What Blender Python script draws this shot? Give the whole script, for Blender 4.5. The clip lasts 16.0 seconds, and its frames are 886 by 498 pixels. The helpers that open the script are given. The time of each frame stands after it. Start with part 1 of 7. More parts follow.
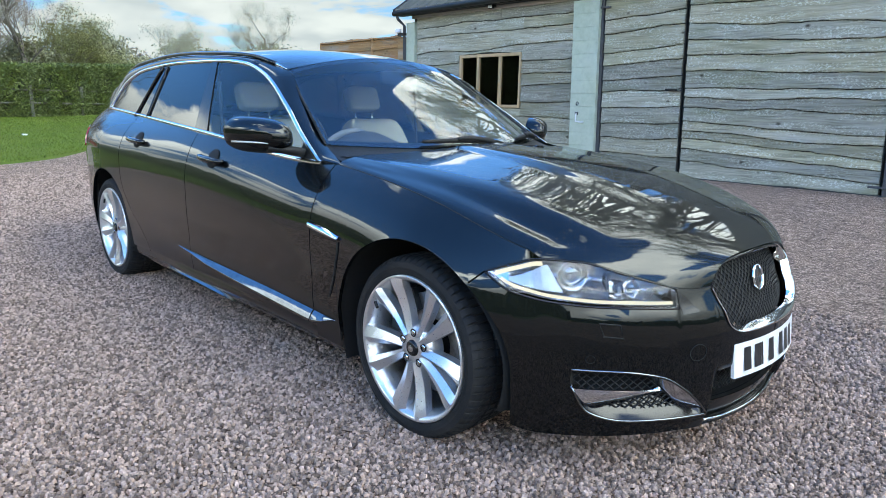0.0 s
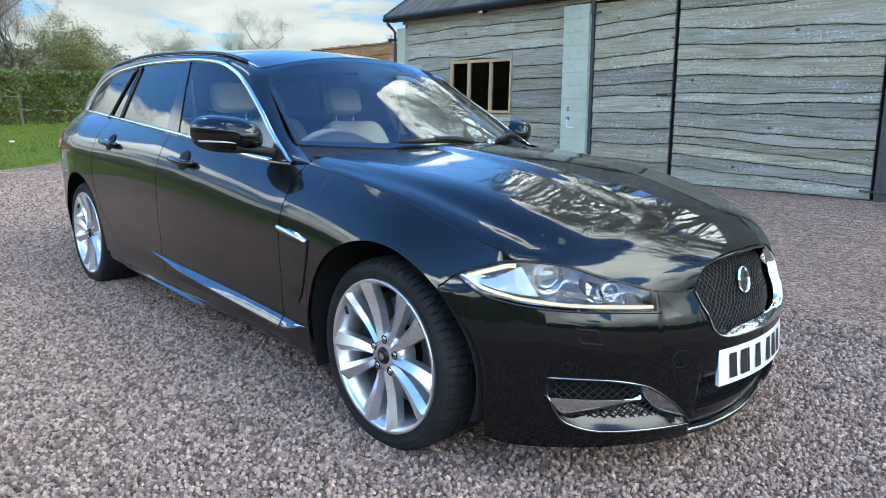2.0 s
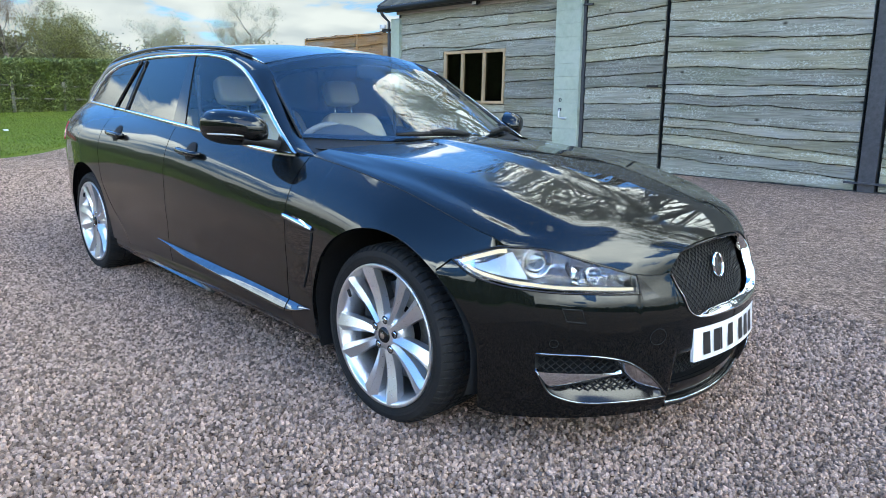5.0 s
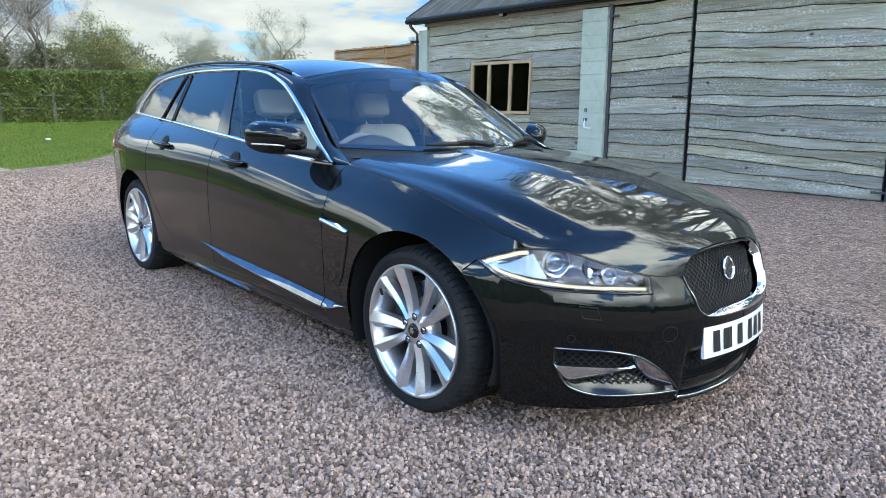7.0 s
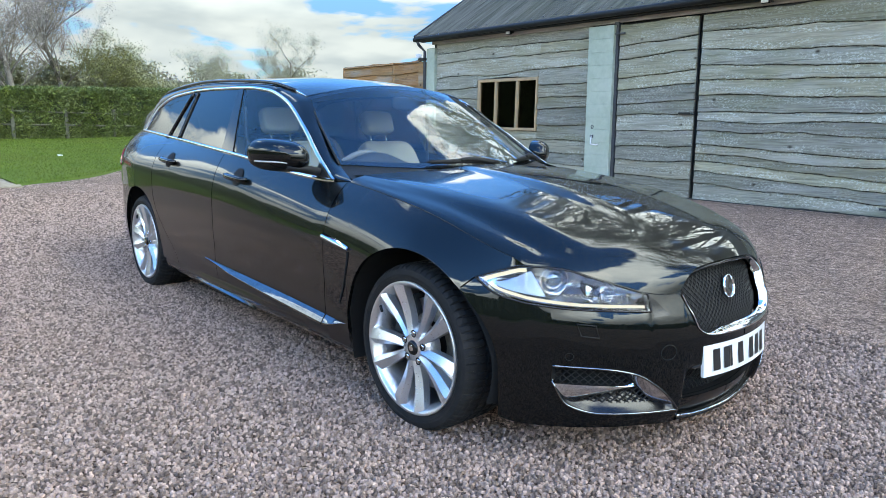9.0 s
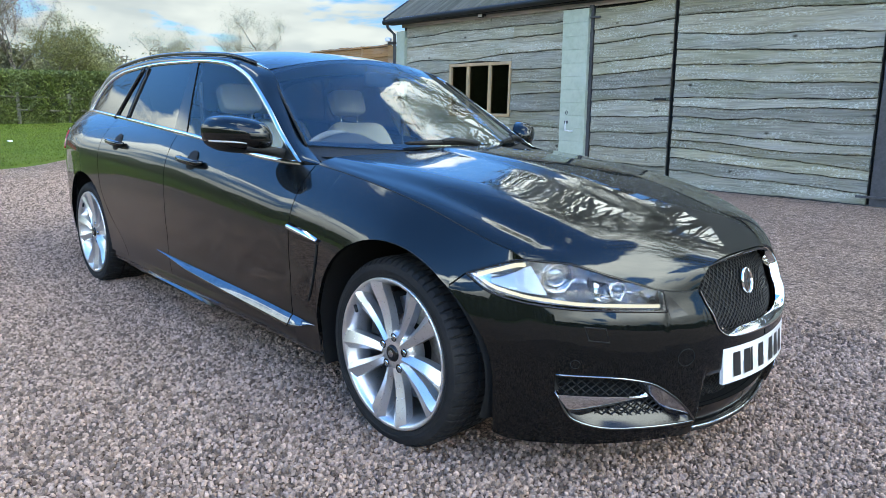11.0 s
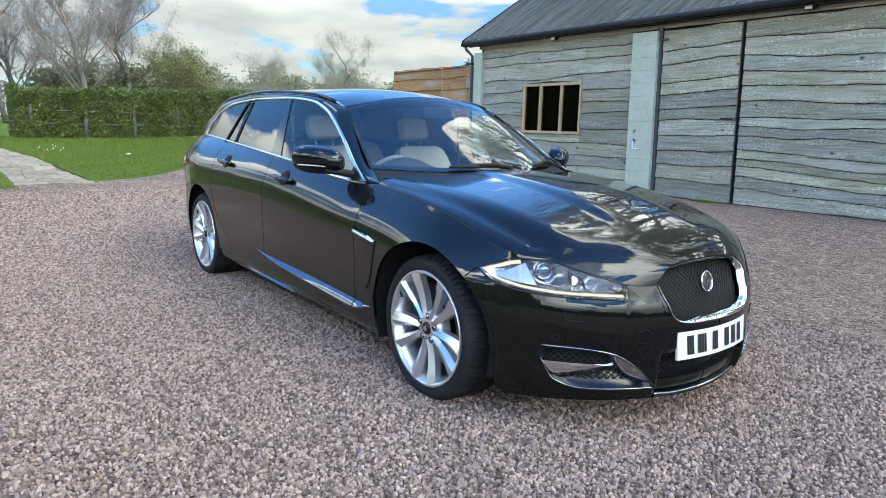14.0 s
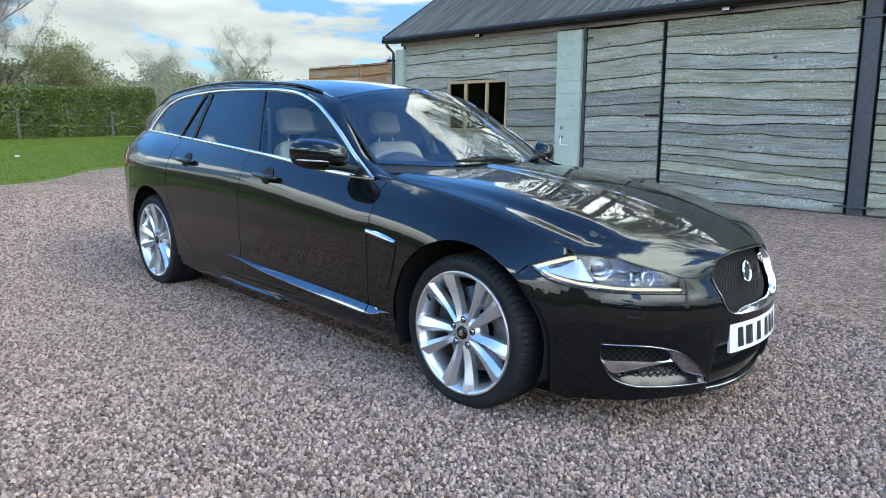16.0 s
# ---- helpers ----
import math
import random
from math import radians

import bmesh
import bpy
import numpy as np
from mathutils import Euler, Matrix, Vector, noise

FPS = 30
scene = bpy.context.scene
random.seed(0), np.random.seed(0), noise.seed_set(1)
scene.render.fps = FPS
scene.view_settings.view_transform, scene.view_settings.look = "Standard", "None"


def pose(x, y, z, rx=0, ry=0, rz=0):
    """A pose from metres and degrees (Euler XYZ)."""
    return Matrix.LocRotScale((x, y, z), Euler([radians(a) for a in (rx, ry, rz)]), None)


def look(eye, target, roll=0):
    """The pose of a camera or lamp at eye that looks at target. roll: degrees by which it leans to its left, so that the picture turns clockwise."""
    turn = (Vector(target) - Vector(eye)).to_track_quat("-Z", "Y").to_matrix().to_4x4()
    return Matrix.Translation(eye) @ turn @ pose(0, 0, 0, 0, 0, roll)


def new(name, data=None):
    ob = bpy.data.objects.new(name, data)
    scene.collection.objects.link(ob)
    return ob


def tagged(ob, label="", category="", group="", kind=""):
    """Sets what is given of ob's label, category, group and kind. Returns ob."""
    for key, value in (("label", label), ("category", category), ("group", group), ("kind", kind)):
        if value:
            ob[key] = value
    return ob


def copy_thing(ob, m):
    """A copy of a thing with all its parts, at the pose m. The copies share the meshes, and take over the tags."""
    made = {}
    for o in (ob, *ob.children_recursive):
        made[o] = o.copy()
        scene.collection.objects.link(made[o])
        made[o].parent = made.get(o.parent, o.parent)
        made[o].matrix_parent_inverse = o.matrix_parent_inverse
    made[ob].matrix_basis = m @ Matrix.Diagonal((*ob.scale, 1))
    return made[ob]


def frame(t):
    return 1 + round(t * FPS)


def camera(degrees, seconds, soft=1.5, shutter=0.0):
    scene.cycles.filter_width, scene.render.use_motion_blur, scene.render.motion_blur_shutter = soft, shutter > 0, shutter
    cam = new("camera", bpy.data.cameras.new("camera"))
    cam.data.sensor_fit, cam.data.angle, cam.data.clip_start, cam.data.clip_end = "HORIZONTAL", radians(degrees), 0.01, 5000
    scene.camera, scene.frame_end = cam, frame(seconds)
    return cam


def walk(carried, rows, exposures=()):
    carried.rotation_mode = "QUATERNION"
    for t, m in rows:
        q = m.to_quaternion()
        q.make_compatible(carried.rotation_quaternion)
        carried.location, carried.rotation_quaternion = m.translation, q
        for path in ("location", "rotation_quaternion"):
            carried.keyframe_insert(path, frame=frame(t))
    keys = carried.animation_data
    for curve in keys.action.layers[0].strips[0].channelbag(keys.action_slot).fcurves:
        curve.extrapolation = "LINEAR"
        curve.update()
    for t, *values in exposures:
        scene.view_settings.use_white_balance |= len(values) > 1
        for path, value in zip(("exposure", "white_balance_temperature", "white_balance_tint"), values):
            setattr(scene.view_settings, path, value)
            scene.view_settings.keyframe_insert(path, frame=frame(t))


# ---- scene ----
cam = camera(67.7, 16.0, soft=0.4)

PATH = [
    (0, (1.595, -2.258, 1.121), (0.191, -0.899, 0.697), 1.1),
    (0.5, (1.622, -2.355, 1.133), (0.26, -0.945, 0.74), 1.0),
    (1, (1.617, -2.344, 1.124), (0.25, -0.934, 0.746), 1.0),
    (1.5, (1.596, -2.223, 1.098), (0.218, -0.821, 0.733), 0.9),
    (2, (1.579, -2.139, 1.086), (0.182, -0.766, 0.684), 1.0),
    (2.5, (1.571, -2.118, 1.081), (0.185, -0.742, 0.65), 1.0),
    (3, (1.561, -2.125, 1.096), (0.181, -0.745, 0.656), 1.0),
    (3.5, (1.565, -2.12, 1.092), (0.189, -0.732, 0.667), 1.1),
    (4, (1.58, -2.115, 1.096), (0.2, -0.731, 0.671), 1.1),
    (4.2, (1.595, -2.133, 1.099), (0.218, -0.75, 0.662), 1.2),
    (6.3, (1.797, -2.39, 1.118), (0.411, -1.009, 0.705), 1.1),
    (6.5, (1.8, -2.39, 1.119), (0.396, -1.025, 0.713), 1.1),
    (7, (1.806, -2.385, 1.121), (0.372, -1.053, 0.714), 1.2),
    (7.5, (1.82, -2.378, 1.124), (0.368, -1.06, 0.732), 1.3),
    (8, (1.826, -2.368, 1.13), (0.372, -1.05, 0.744), 1.2),
    (8.5, (1.834, -2.366, 1.132), (0.37, -1.052, 0.77), 1.2),
    (9, (1.833, -2.364, 1.128), (0.374, -1.045, 0.767), 1.2),
    (9.5, (1.807, -2.356, 1.106), (0.371, -1.008, 0.758), 1.2),
    (9.7, (1.765, -2.336, 1.087), (0.355, -0.958, 0.753), 1.2),
    (11.8, (1.548, -2.163, 1.081), (0.159, -0.785, 0.667), 1.3),
    (12, (1.609, -2.226, 1.091), (0.219, -0.845, 0.69), 1.2),
    (12.5, (1.84, -2.356, 1.143), (0.395, -1.044, 0.705), 1.2),
    (13, (2.094, -2.342, 1.183), (0.55, -1.151, 0.738), 1.4),
    (13.5, (2.274, -2.365, 1.193), (0.679, -1.233, 0.772), 1.6),
    (14, (2.223, -2.487, 1.172), (0.666, -1.285, 0.81), 1.6),
    (14.5, (2.092, -2.653, 1.139), (0.638, -1.321, 0.808), 1.5),
    (15, (1.912, -2.722, 1.104), (0.53, -1.321, 0.747), 1.4),
    (15.5, (1.743, -2.701, 1.106), (0.369, -1.29, 0.762), 1.4),
    (16, (1.72, -2.765, 1.12), (0.356, -1.345, 0.764), 1.3),
]
walk(cam, [(t, look(eye, target, roll)) for t, eye, target, roll in PATH], [(0, -0.92, 8500, 2), (4, -0.92, 8400, 2), (7, -0.88, 8700, 3), (9.5, -0.92, 8500, 2), (12.5, -0.88, 8800, 3), (13.5, -0.93, 8900, 4), (16, -0.95, 8600, 2)])

# ---- world, sun, exposure ----
SUN_EL, SUN_AZ = radians(42), radians(112)
world = bpy.data.worlds.new("sky_world")
scene.world = world
world.use_nodes = True
wt = world.node_tree
wt.nodes.clear()


def wn(kind, **sets):
    n = wt.nodes.new(kind)
    for k, v in sets.items():
        n.inputs[k].default_value = v
    return n


w_out = wn("ShaderNodeOutputWorld")
w_bg = wn("ShaderNodeBackground", Strength=0.16)
w_sky = wn("ShaderNodeTexSky")
w_sky.sky_type, w_sky.sun_disc = "NISHITA", False
w_sky.sun_elevation, w_sky.sun_rotation = SUN_EL, SUN_AZ
w_sky.air_density, w_sky.dust_density, w_sky.ozone_density = 1.0, 0.1, 4.0
w_sky.altitude = 1500
w_tc = wn("ShaderNodeTexCoord")
# clouds lie on a layer overhead, so that they close up towards the horizon
w_sep, w_com = wn("ShaderNodeSeparateXYZ"), wn("ShaderNodeCombineXYZ")
w_up, w_dx, w_dy, w_abs = (wn("ShaderNodeMath") for _ in range(4))
w_abs.operation, w_up.operation, w_dx.operation, w_dy.operation = "ABSOLUTE", "ADD", "DIVIDE", "DIVIDE"
w_up.inputs[1].default_value = 0.16
w_map = wn("ShaderNodeMapping")
w_map.inputs["Location"].default_value = (3.1, 1.4, 0.0)
for a, b in ((w_tc.outputs["Generated"], w_sep.inputs[0]), (w_sep.outputs["Z"], w_abs.inputs[0]), (w_abs.outputs[0], w_up.inputs[0]),
             (w_sep.outputs["X"], w_dx.inputs[0]), (w_sep.outputs["Y"], w_dy.inputs[0]), (w_up.outputs[0], w_dx.inputs[1]), (w_up.outputs[0], w_dy.inputs[1]),
             (w_dx.outputs[0], w_com.inputs["X"]), (w_dy.outputs[0], w_com.inputs["Y"]), (w_com.outputs[0], w_map.inputs["Vector"])):
    wt.links.new(a, b)
w_noise = wn("ShaderNodeTexNoise", Scale=1.05, Detail=9.0, Roughness=0.55, Distortion=0.2)
w_ramp = wn("ShaderNodeValToRGB")
w_ramp.color_ramp.elements[0].position, w_ramp.color_ramp.elements[1].position = 0.96, 1.03
w_shade = wn("ShaderNodeTexNoise", Scale=2.2, Detail=6.0)
w_sr = wn("ShaderNodeValToRGB")
w_sr.color_ramp.elements[0].color, w_sr.color_ramp.elements[1].color = (6.6, 8.3, 10.8, 1), (9.2, 11.0, 13.6, 1)
w_sr.color_ramp.elements[0].position, w_sr.color_ramp.elements[1].position = 0.36, 0.62
w_mix = wn("ShaderNodeMixRGB")
w_tint = wn("ShaderNodeMixRGB", Fac=1.0, Color2=(1, 1, 1, 1))
w_tint.blend_type = "MULTIPLY"
# paler blue in the haze near the horizon
w_haze, w_hz = wn("ShaderNodeMixRGB", Color1=(1.1, 1.5, 1.9, 1), Color2=(1.35, 2.9, 4.6, 1)), wn("ShaderNodeMapRange")
w_hz.inputs["From Min"].default_value, w_hz.inputs["From Max"].default_value = 0.14, 0.34
# the sky grows brighter away from the hazy horizon
w_lift = wn("ShaderNodeMapRange")
w_lift.inputs["From Min"].default_value, w_lift.inputs["From Max"].default_value = 0.16, 0.5
w_lift.inputs["To Min"].default_value, w_lift.inputs["To Max"].default_value = 1.0, 2.3
w_gain = wn("ShaderNodeVectorMath")
w_gain.operation = "SCALE"
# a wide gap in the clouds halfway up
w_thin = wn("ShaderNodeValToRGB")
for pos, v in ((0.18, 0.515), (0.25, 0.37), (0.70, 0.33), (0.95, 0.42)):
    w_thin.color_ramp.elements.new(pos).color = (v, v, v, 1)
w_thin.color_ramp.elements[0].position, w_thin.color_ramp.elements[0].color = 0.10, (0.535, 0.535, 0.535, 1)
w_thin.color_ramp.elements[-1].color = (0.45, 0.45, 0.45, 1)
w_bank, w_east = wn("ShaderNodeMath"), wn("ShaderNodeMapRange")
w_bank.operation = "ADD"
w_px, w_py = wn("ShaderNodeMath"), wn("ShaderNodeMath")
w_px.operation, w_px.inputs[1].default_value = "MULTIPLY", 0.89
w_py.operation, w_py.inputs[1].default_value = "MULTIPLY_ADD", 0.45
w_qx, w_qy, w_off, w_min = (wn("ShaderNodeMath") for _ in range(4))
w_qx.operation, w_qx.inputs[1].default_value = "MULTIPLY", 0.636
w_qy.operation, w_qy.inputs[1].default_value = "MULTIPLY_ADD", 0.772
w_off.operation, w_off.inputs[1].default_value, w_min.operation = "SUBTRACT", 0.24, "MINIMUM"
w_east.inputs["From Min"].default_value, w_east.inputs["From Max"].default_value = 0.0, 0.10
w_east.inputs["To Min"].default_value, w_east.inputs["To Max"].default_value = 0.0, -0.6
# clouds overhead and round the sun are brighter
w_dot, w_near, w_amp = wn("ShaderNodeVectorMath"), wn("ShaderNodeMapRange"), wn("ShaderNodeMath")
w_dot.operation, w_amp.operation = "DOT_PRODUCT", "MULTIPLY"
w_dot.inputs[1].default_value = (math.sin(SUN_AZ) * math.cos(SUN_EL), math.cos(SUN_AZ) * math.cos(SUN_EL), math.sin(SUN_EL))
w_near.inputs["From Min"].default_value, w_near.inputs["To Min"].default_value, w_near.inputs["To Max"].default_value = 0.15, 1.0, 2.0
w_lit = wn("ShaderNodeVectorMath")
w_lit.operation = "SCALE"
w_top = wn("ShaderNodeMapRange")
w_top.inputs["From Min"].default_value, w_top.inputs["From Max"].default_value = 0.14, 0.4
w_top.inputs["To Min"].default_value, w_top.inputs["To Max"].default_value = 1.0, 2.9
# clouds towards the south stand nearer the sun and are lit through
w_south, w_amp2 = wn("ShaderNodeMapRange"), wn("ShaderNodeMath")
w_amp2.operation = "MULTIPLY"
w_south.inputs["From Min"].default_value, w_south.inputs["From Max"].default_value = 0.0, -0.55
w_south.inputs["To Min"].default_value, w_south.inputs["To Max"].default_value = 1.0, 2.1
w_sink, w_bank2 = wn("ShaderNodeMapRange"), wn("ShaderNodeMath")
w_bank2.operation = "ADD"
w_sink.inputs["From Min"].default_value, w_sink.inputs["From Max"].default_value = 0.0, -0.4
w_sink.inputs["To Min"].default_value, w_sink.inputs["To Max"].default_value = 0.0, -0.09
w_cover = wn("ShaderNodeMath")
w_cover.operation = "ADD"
for a, b in ((w_map.outputs[0], w_noise.inputs["Vector"]),
             (w_noise.outputs["Fac"], w_cover.inputs[0]), (w_cover.outputs[0], w_ramp.inputs["Fac"]), (w_map.outputs[0], w_shade.inputs["Vector"]),
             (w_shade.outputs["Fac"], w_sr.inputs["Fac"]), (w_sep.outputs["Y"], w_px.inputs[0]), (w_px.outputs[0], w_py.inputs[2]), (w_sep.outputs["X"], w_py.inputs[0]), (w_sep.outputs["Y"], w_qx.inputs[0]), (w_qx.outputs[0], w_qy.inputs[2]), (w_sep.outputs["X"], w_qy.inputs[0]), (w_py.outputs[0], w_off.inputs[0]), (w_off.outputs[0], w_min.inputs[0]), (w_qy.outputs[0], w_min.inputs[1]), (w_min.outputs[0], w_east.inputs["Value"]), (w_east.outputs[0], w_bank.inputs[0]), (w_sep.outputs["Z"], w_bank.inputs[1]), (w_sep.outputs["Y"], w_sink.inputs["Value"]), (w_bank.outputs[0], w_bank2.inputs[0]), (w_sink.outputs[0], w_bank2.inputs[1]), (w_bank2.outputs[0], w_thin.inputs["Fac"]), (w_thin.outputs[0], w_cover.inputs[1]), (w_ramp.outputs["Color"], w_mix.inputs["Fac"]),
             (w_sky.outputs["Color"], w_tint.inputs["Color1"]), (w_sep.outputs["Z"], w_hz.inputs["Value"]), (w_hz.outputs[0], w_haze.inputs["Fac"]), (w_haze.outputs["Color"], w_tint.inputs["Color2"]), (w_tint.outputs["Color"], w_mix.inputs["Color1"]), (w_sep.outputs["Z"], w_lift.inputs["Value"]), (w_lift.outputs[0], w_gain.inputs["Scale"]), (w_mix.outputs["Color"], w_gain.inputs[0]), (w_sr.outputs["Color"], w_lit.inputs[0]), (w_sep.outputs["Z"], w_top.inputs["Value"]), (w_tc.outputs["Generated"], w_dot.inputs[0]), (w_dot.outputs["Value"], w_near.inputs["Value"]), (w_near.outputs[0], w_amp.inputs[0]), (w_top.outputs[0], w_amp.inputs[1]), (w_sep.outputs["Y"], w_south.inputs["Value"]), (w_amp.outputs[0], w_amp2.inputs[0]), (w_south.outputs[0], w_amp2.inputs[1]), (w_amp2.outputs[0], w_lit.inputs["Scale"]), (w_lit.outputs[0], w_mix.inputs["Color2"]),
             (w_gain.outputs[0], w_bg.inputs["Color"]), (w_bg.outputs[0], w_out.inputs["Surface"])):
    wt.links.new(a, b)

sun = new("sun", bpy.data.lights.new("sun", "SUN"))
sun.data.energy, sun.data.angle, sun.data.color = 1.1, radians(40), (1.0, 0.93, 0.82)
# azimuth counted clockwise from +y, as the sky texture counts it
sun_dir = Vector((math.sin(SUN_AZ) * math.cos(SUN_EL), math.cos(SUN_AZ) * math.cos(SUN_EL), math.sin(SUN_EL)))
sun.matrix_world = look(sun_dir * 60, (0, 0, 0))


# ---- materials ----
def material(name):
    m = bpy.data.materials.new(name)
    m.use_nodes = True
    t = m.node_tree
    t.nodes.clear()
    out = t.nodes.new("ShaderNodeOutputMaterial")
    return m, t, out


def node(t, kind, **sets):
    n = t.nodes.new(kind)
    for k, v in sets.items():
        n.inputs[k.replace("_", " ")].default_value = v
    return n


def rgba(c):
    return (c[0], c[1], c[2], 1)


def surf(name, lo, hi, scale=20.0, rough=0.6, metal=0.0, bump=0.0, fine=200.0, coat=0.0, coat_rough=0.03, stretch=(1, 1, 1),
         big=0.0, big_tint=(0.5, 0.5, 0.5), big_scale=1.5, vary=0.0, island=0.0, spec=0.5, rough_var=0.08, coat_ior=1.5):
    """A mottled surface: grain between two colours, large stains, fine relief."""
    m, t, out = material(name)
    p = node(t, "ShaderNodeBsdfPrincipled", Metallic=metal, Coat_Weight=coat, Coat_Roughness=coat_rough, Coat_IOR=coat_ior)
    p.inputs["Specular IOR Level"].default_value = spec
    tc, mp = node(t, "ShaderNodeTexCoord"), node(t, "ShaderNodeMapping", Scale=stretch)
    t.links.new(tc.outputs["Object"], mp.inputs["Vector"])
    n1 = node(t, "ShaderNodeTexNoise", Scale=scale, Detail=6.0, Roughness=0.6)
    t.links.new(mp.outputs[0], n1.inputs["Vector"])
    r1 = node(t, "ShaderNodeValToRGB")
    r1.color_ramp.elements[0].color, r1.color_ramp.elements[1].color = rgba(lo), rgba(hi)
    r1.color_ramp.elements[0].position, r1.color_ramp.elements[1].position = 0.3, 0.7
    t.links.new(n1.outputs["Fac"], r1.inputs["Fac"])
    col = r1.outputs["Color"]
    if big:
        n2 = node(t, "ShaderNodeTexNoise", Scale=big_scale, Detail=4.0)
        t.links.new(mp.outputs[0], n2.inputs["Vector"])
        r2 = node(t, "ShaderNodeValToRGB")
        r2.color_ramp.elements[0].position, r2.color_ramp.elements[1].position = 0.42, 0.7
        r2.color_ramp.elements[1].color = (big, big, big, 1)
        t.links.new(n2.outputs["Fac"], r2.inputs["Fac"])
        mx = node(t, "ShaderNodeMixRGB", Color2=rgba(big_tint))
        t.links.new(r2.outputs["Color"], mx.inputs["Fac"])
        t.links.new(col, mx.inputs["Color1"])
        col = mx.outputs["Color"]
    if vary or island:
        src = node(t, "ShaderNodeObjectInfo").outputs["Random"] if vary else node(t, "ShaderNodeNewGeometry").outputs["Random Per Island"]
        amount = vary or island
        mr = node(t, "ShaderNodeMapRange")
        mr.inputs["To Min"].default_value, mr.inputs["To Max"].default_value = 1 - amount, 1 + amount
        t.links.new(src, mr.inputs["Value"])
        hv = node(t, "ShaderNodeHueSaturation")
        t.links.new(mr.outputs[0], hv.inputs["Value"])
        t.links.new(col, hv.inputs["Color"])
        col = hv.outputs["Color"]
    t.links.new(col, p.inputs["Base Color"])
    rr = node(t, "ShaderNodeMapRange")
    rr.inputs["To Min"].default_value, rr.inputs["To Max"].default_value = max(0.0, rough - rough_var), min(1.0, rough + rough_var)
    t.links.new(n1.outputs["Fac"], rr.inputs["Value"])
    t.links.new(rr.outputs[0], p.inputs["Roughness"])
    if bump:
        n3 = node(t, "ShaderNodeTexNoise", Scale=fine, Detail=5.0)
        t.links.new(mp.outputs[0], n3.inputs["Vector"])
        bp = node(t, "ShaderNodeBump", Strength=bump, Distance=0.01)
        t.links.new(n3.outputs["Fac"], bp.inputs["Height"])
        t.links.new(bp.outputs[0], p.inputs["Normal"])
    t.links.new(p.outputs[0], out.inputs["Surface"])
    return m


def clear_glass(name, tint, gloss_rough=0.0, ior=1.5):
    m, t, out = material(name)
    tr, gl = node(t, "ShaderNodeBsdfTransparent", Color=rgba(tint)), node(t, "ShaderNodeBsdfGlossy", Roughness=gloss_rough)
    # gloss of a thin pane, alike from both sides
    lw, pw, fr, mx = node(t, "ShaderNodeLayerWeight", Blend=0.5), node(t, "ShaderNodeMath"), node(t, "ShaderNodeMath"), node(t, "ShaderNodeMixShader")
    f0 = ((ior - 1) / (ior + 1)) ** 2
    pw.operation, pw.inputs[1].default_value = "POWER", 5.0
    fr.operation, fr.inputs[1].default_value, fr.inputs[2].default_value = "MULTIPLY_ADD", 1 - f0, f0
    t.links.new(lw.outputs["Facing"], pw.inputs[0])
    t.links.new(pw.outputs[0], fr.inputs[0])
    t.links.new(fr.outputs[0], mx.inputs["Fac"])
    t.links.new(tr.outputs[0], mx.inputs[1])
    t.links.new(gl.outputs[0], mx.inputs[2])
    t.links.new(mx.outputs[0], out.inputs["Surface"])
    return m


def glow(name, colour, strength):
    m, t, out = material(name)
    e = node(t, "ShaderNodeEmission", Color=rgba(colour), Strength=strength)
    t.links.new(e.outputs[0], out.inputs["Surface"])
    return m


PAINT = surf("car_paint", (0.0042, 0.0054, 0.0056), (0.0066, 0.0082, 0.0084), scale=900, rough=0.36, metal=0.7, coat=1.0, coat_rough=0.015, rough_var=0.02, spec=0.0, coat_ior=1.47)
WHEEL_GREY = surf("grey_leather", (0.16, 0.155, 0.15), (0.22, 0.21, 0.2), scale=60, rough=0.5, bump=0.1, fine=500)
GLOSS_BLACK = surf("gloss_black", (0.006, 0.006, 0.007), (0.01, 0.01, 0.011), rough=0.14, spec=0.4, rough_var=0.03)
BLACK_PLASTIC = surf("black_plastic", (0.010, 0.010, 0.010), (0.018, 0.018, 0.018), scale=300, spec=0.25, rough=0.5, bump=0.1, fine=900)
# near-black for joints, and for shade painted into hollows
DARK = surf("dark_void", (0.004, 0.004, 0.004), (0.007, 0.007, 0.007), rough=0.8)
CHROME = surf("chrome", (0.78, 0.8, 0.82), (0.86, 0.87, 0.88), rough=0.08, metal=1.0, rough_var=0.03)
SATIN = surf("satin_chrome", (0.5, 0.52, 0.55), (0.6, 0.62, 0.65), rough=0.12, metal=1.0, rough_var=0.04)
DARK_CHROME = surf("dark_chrome", (0.14, 0.15, 0.165), (0.19, 0.2, 0.215), rough=0.1, metal=1.0, rough_var=0.03)
ALLOY = surf("silver_alloy", (0.68, 0.68, 0.69), (0.76, 0.76, 0.77), scale=200, rough_var=0.02, rough=0.28, metal=0.85, coat=0.5)
RUBBER = surf("tyre_rubber", (0.009, 0.009, 0.010), (0.018, 0.018, 0.018), scale=40, spec=0.25, rough=0.75, bump=0.2, fine=400, big=0.25, big_tint=(0.05, 0.045, 0.04), big_scale=8)
DISC = surf("brake_disc", (0.25, 0.24, 0.23), (0.4, 0.39, 0.38), scale=80, rough=0.35, metal=0.9)
GLASS = clear_glass("clear_glass", (0.84, 0.90, 0.89), ior=1.68)
SCREEN = clear_glass("windscreen_glass", (0.86, 0.91, 0.91), ior=2.2)
TINTED = clear_glass("privacy_glass", (0.05, 0.055, 0.06), ior=1.9)
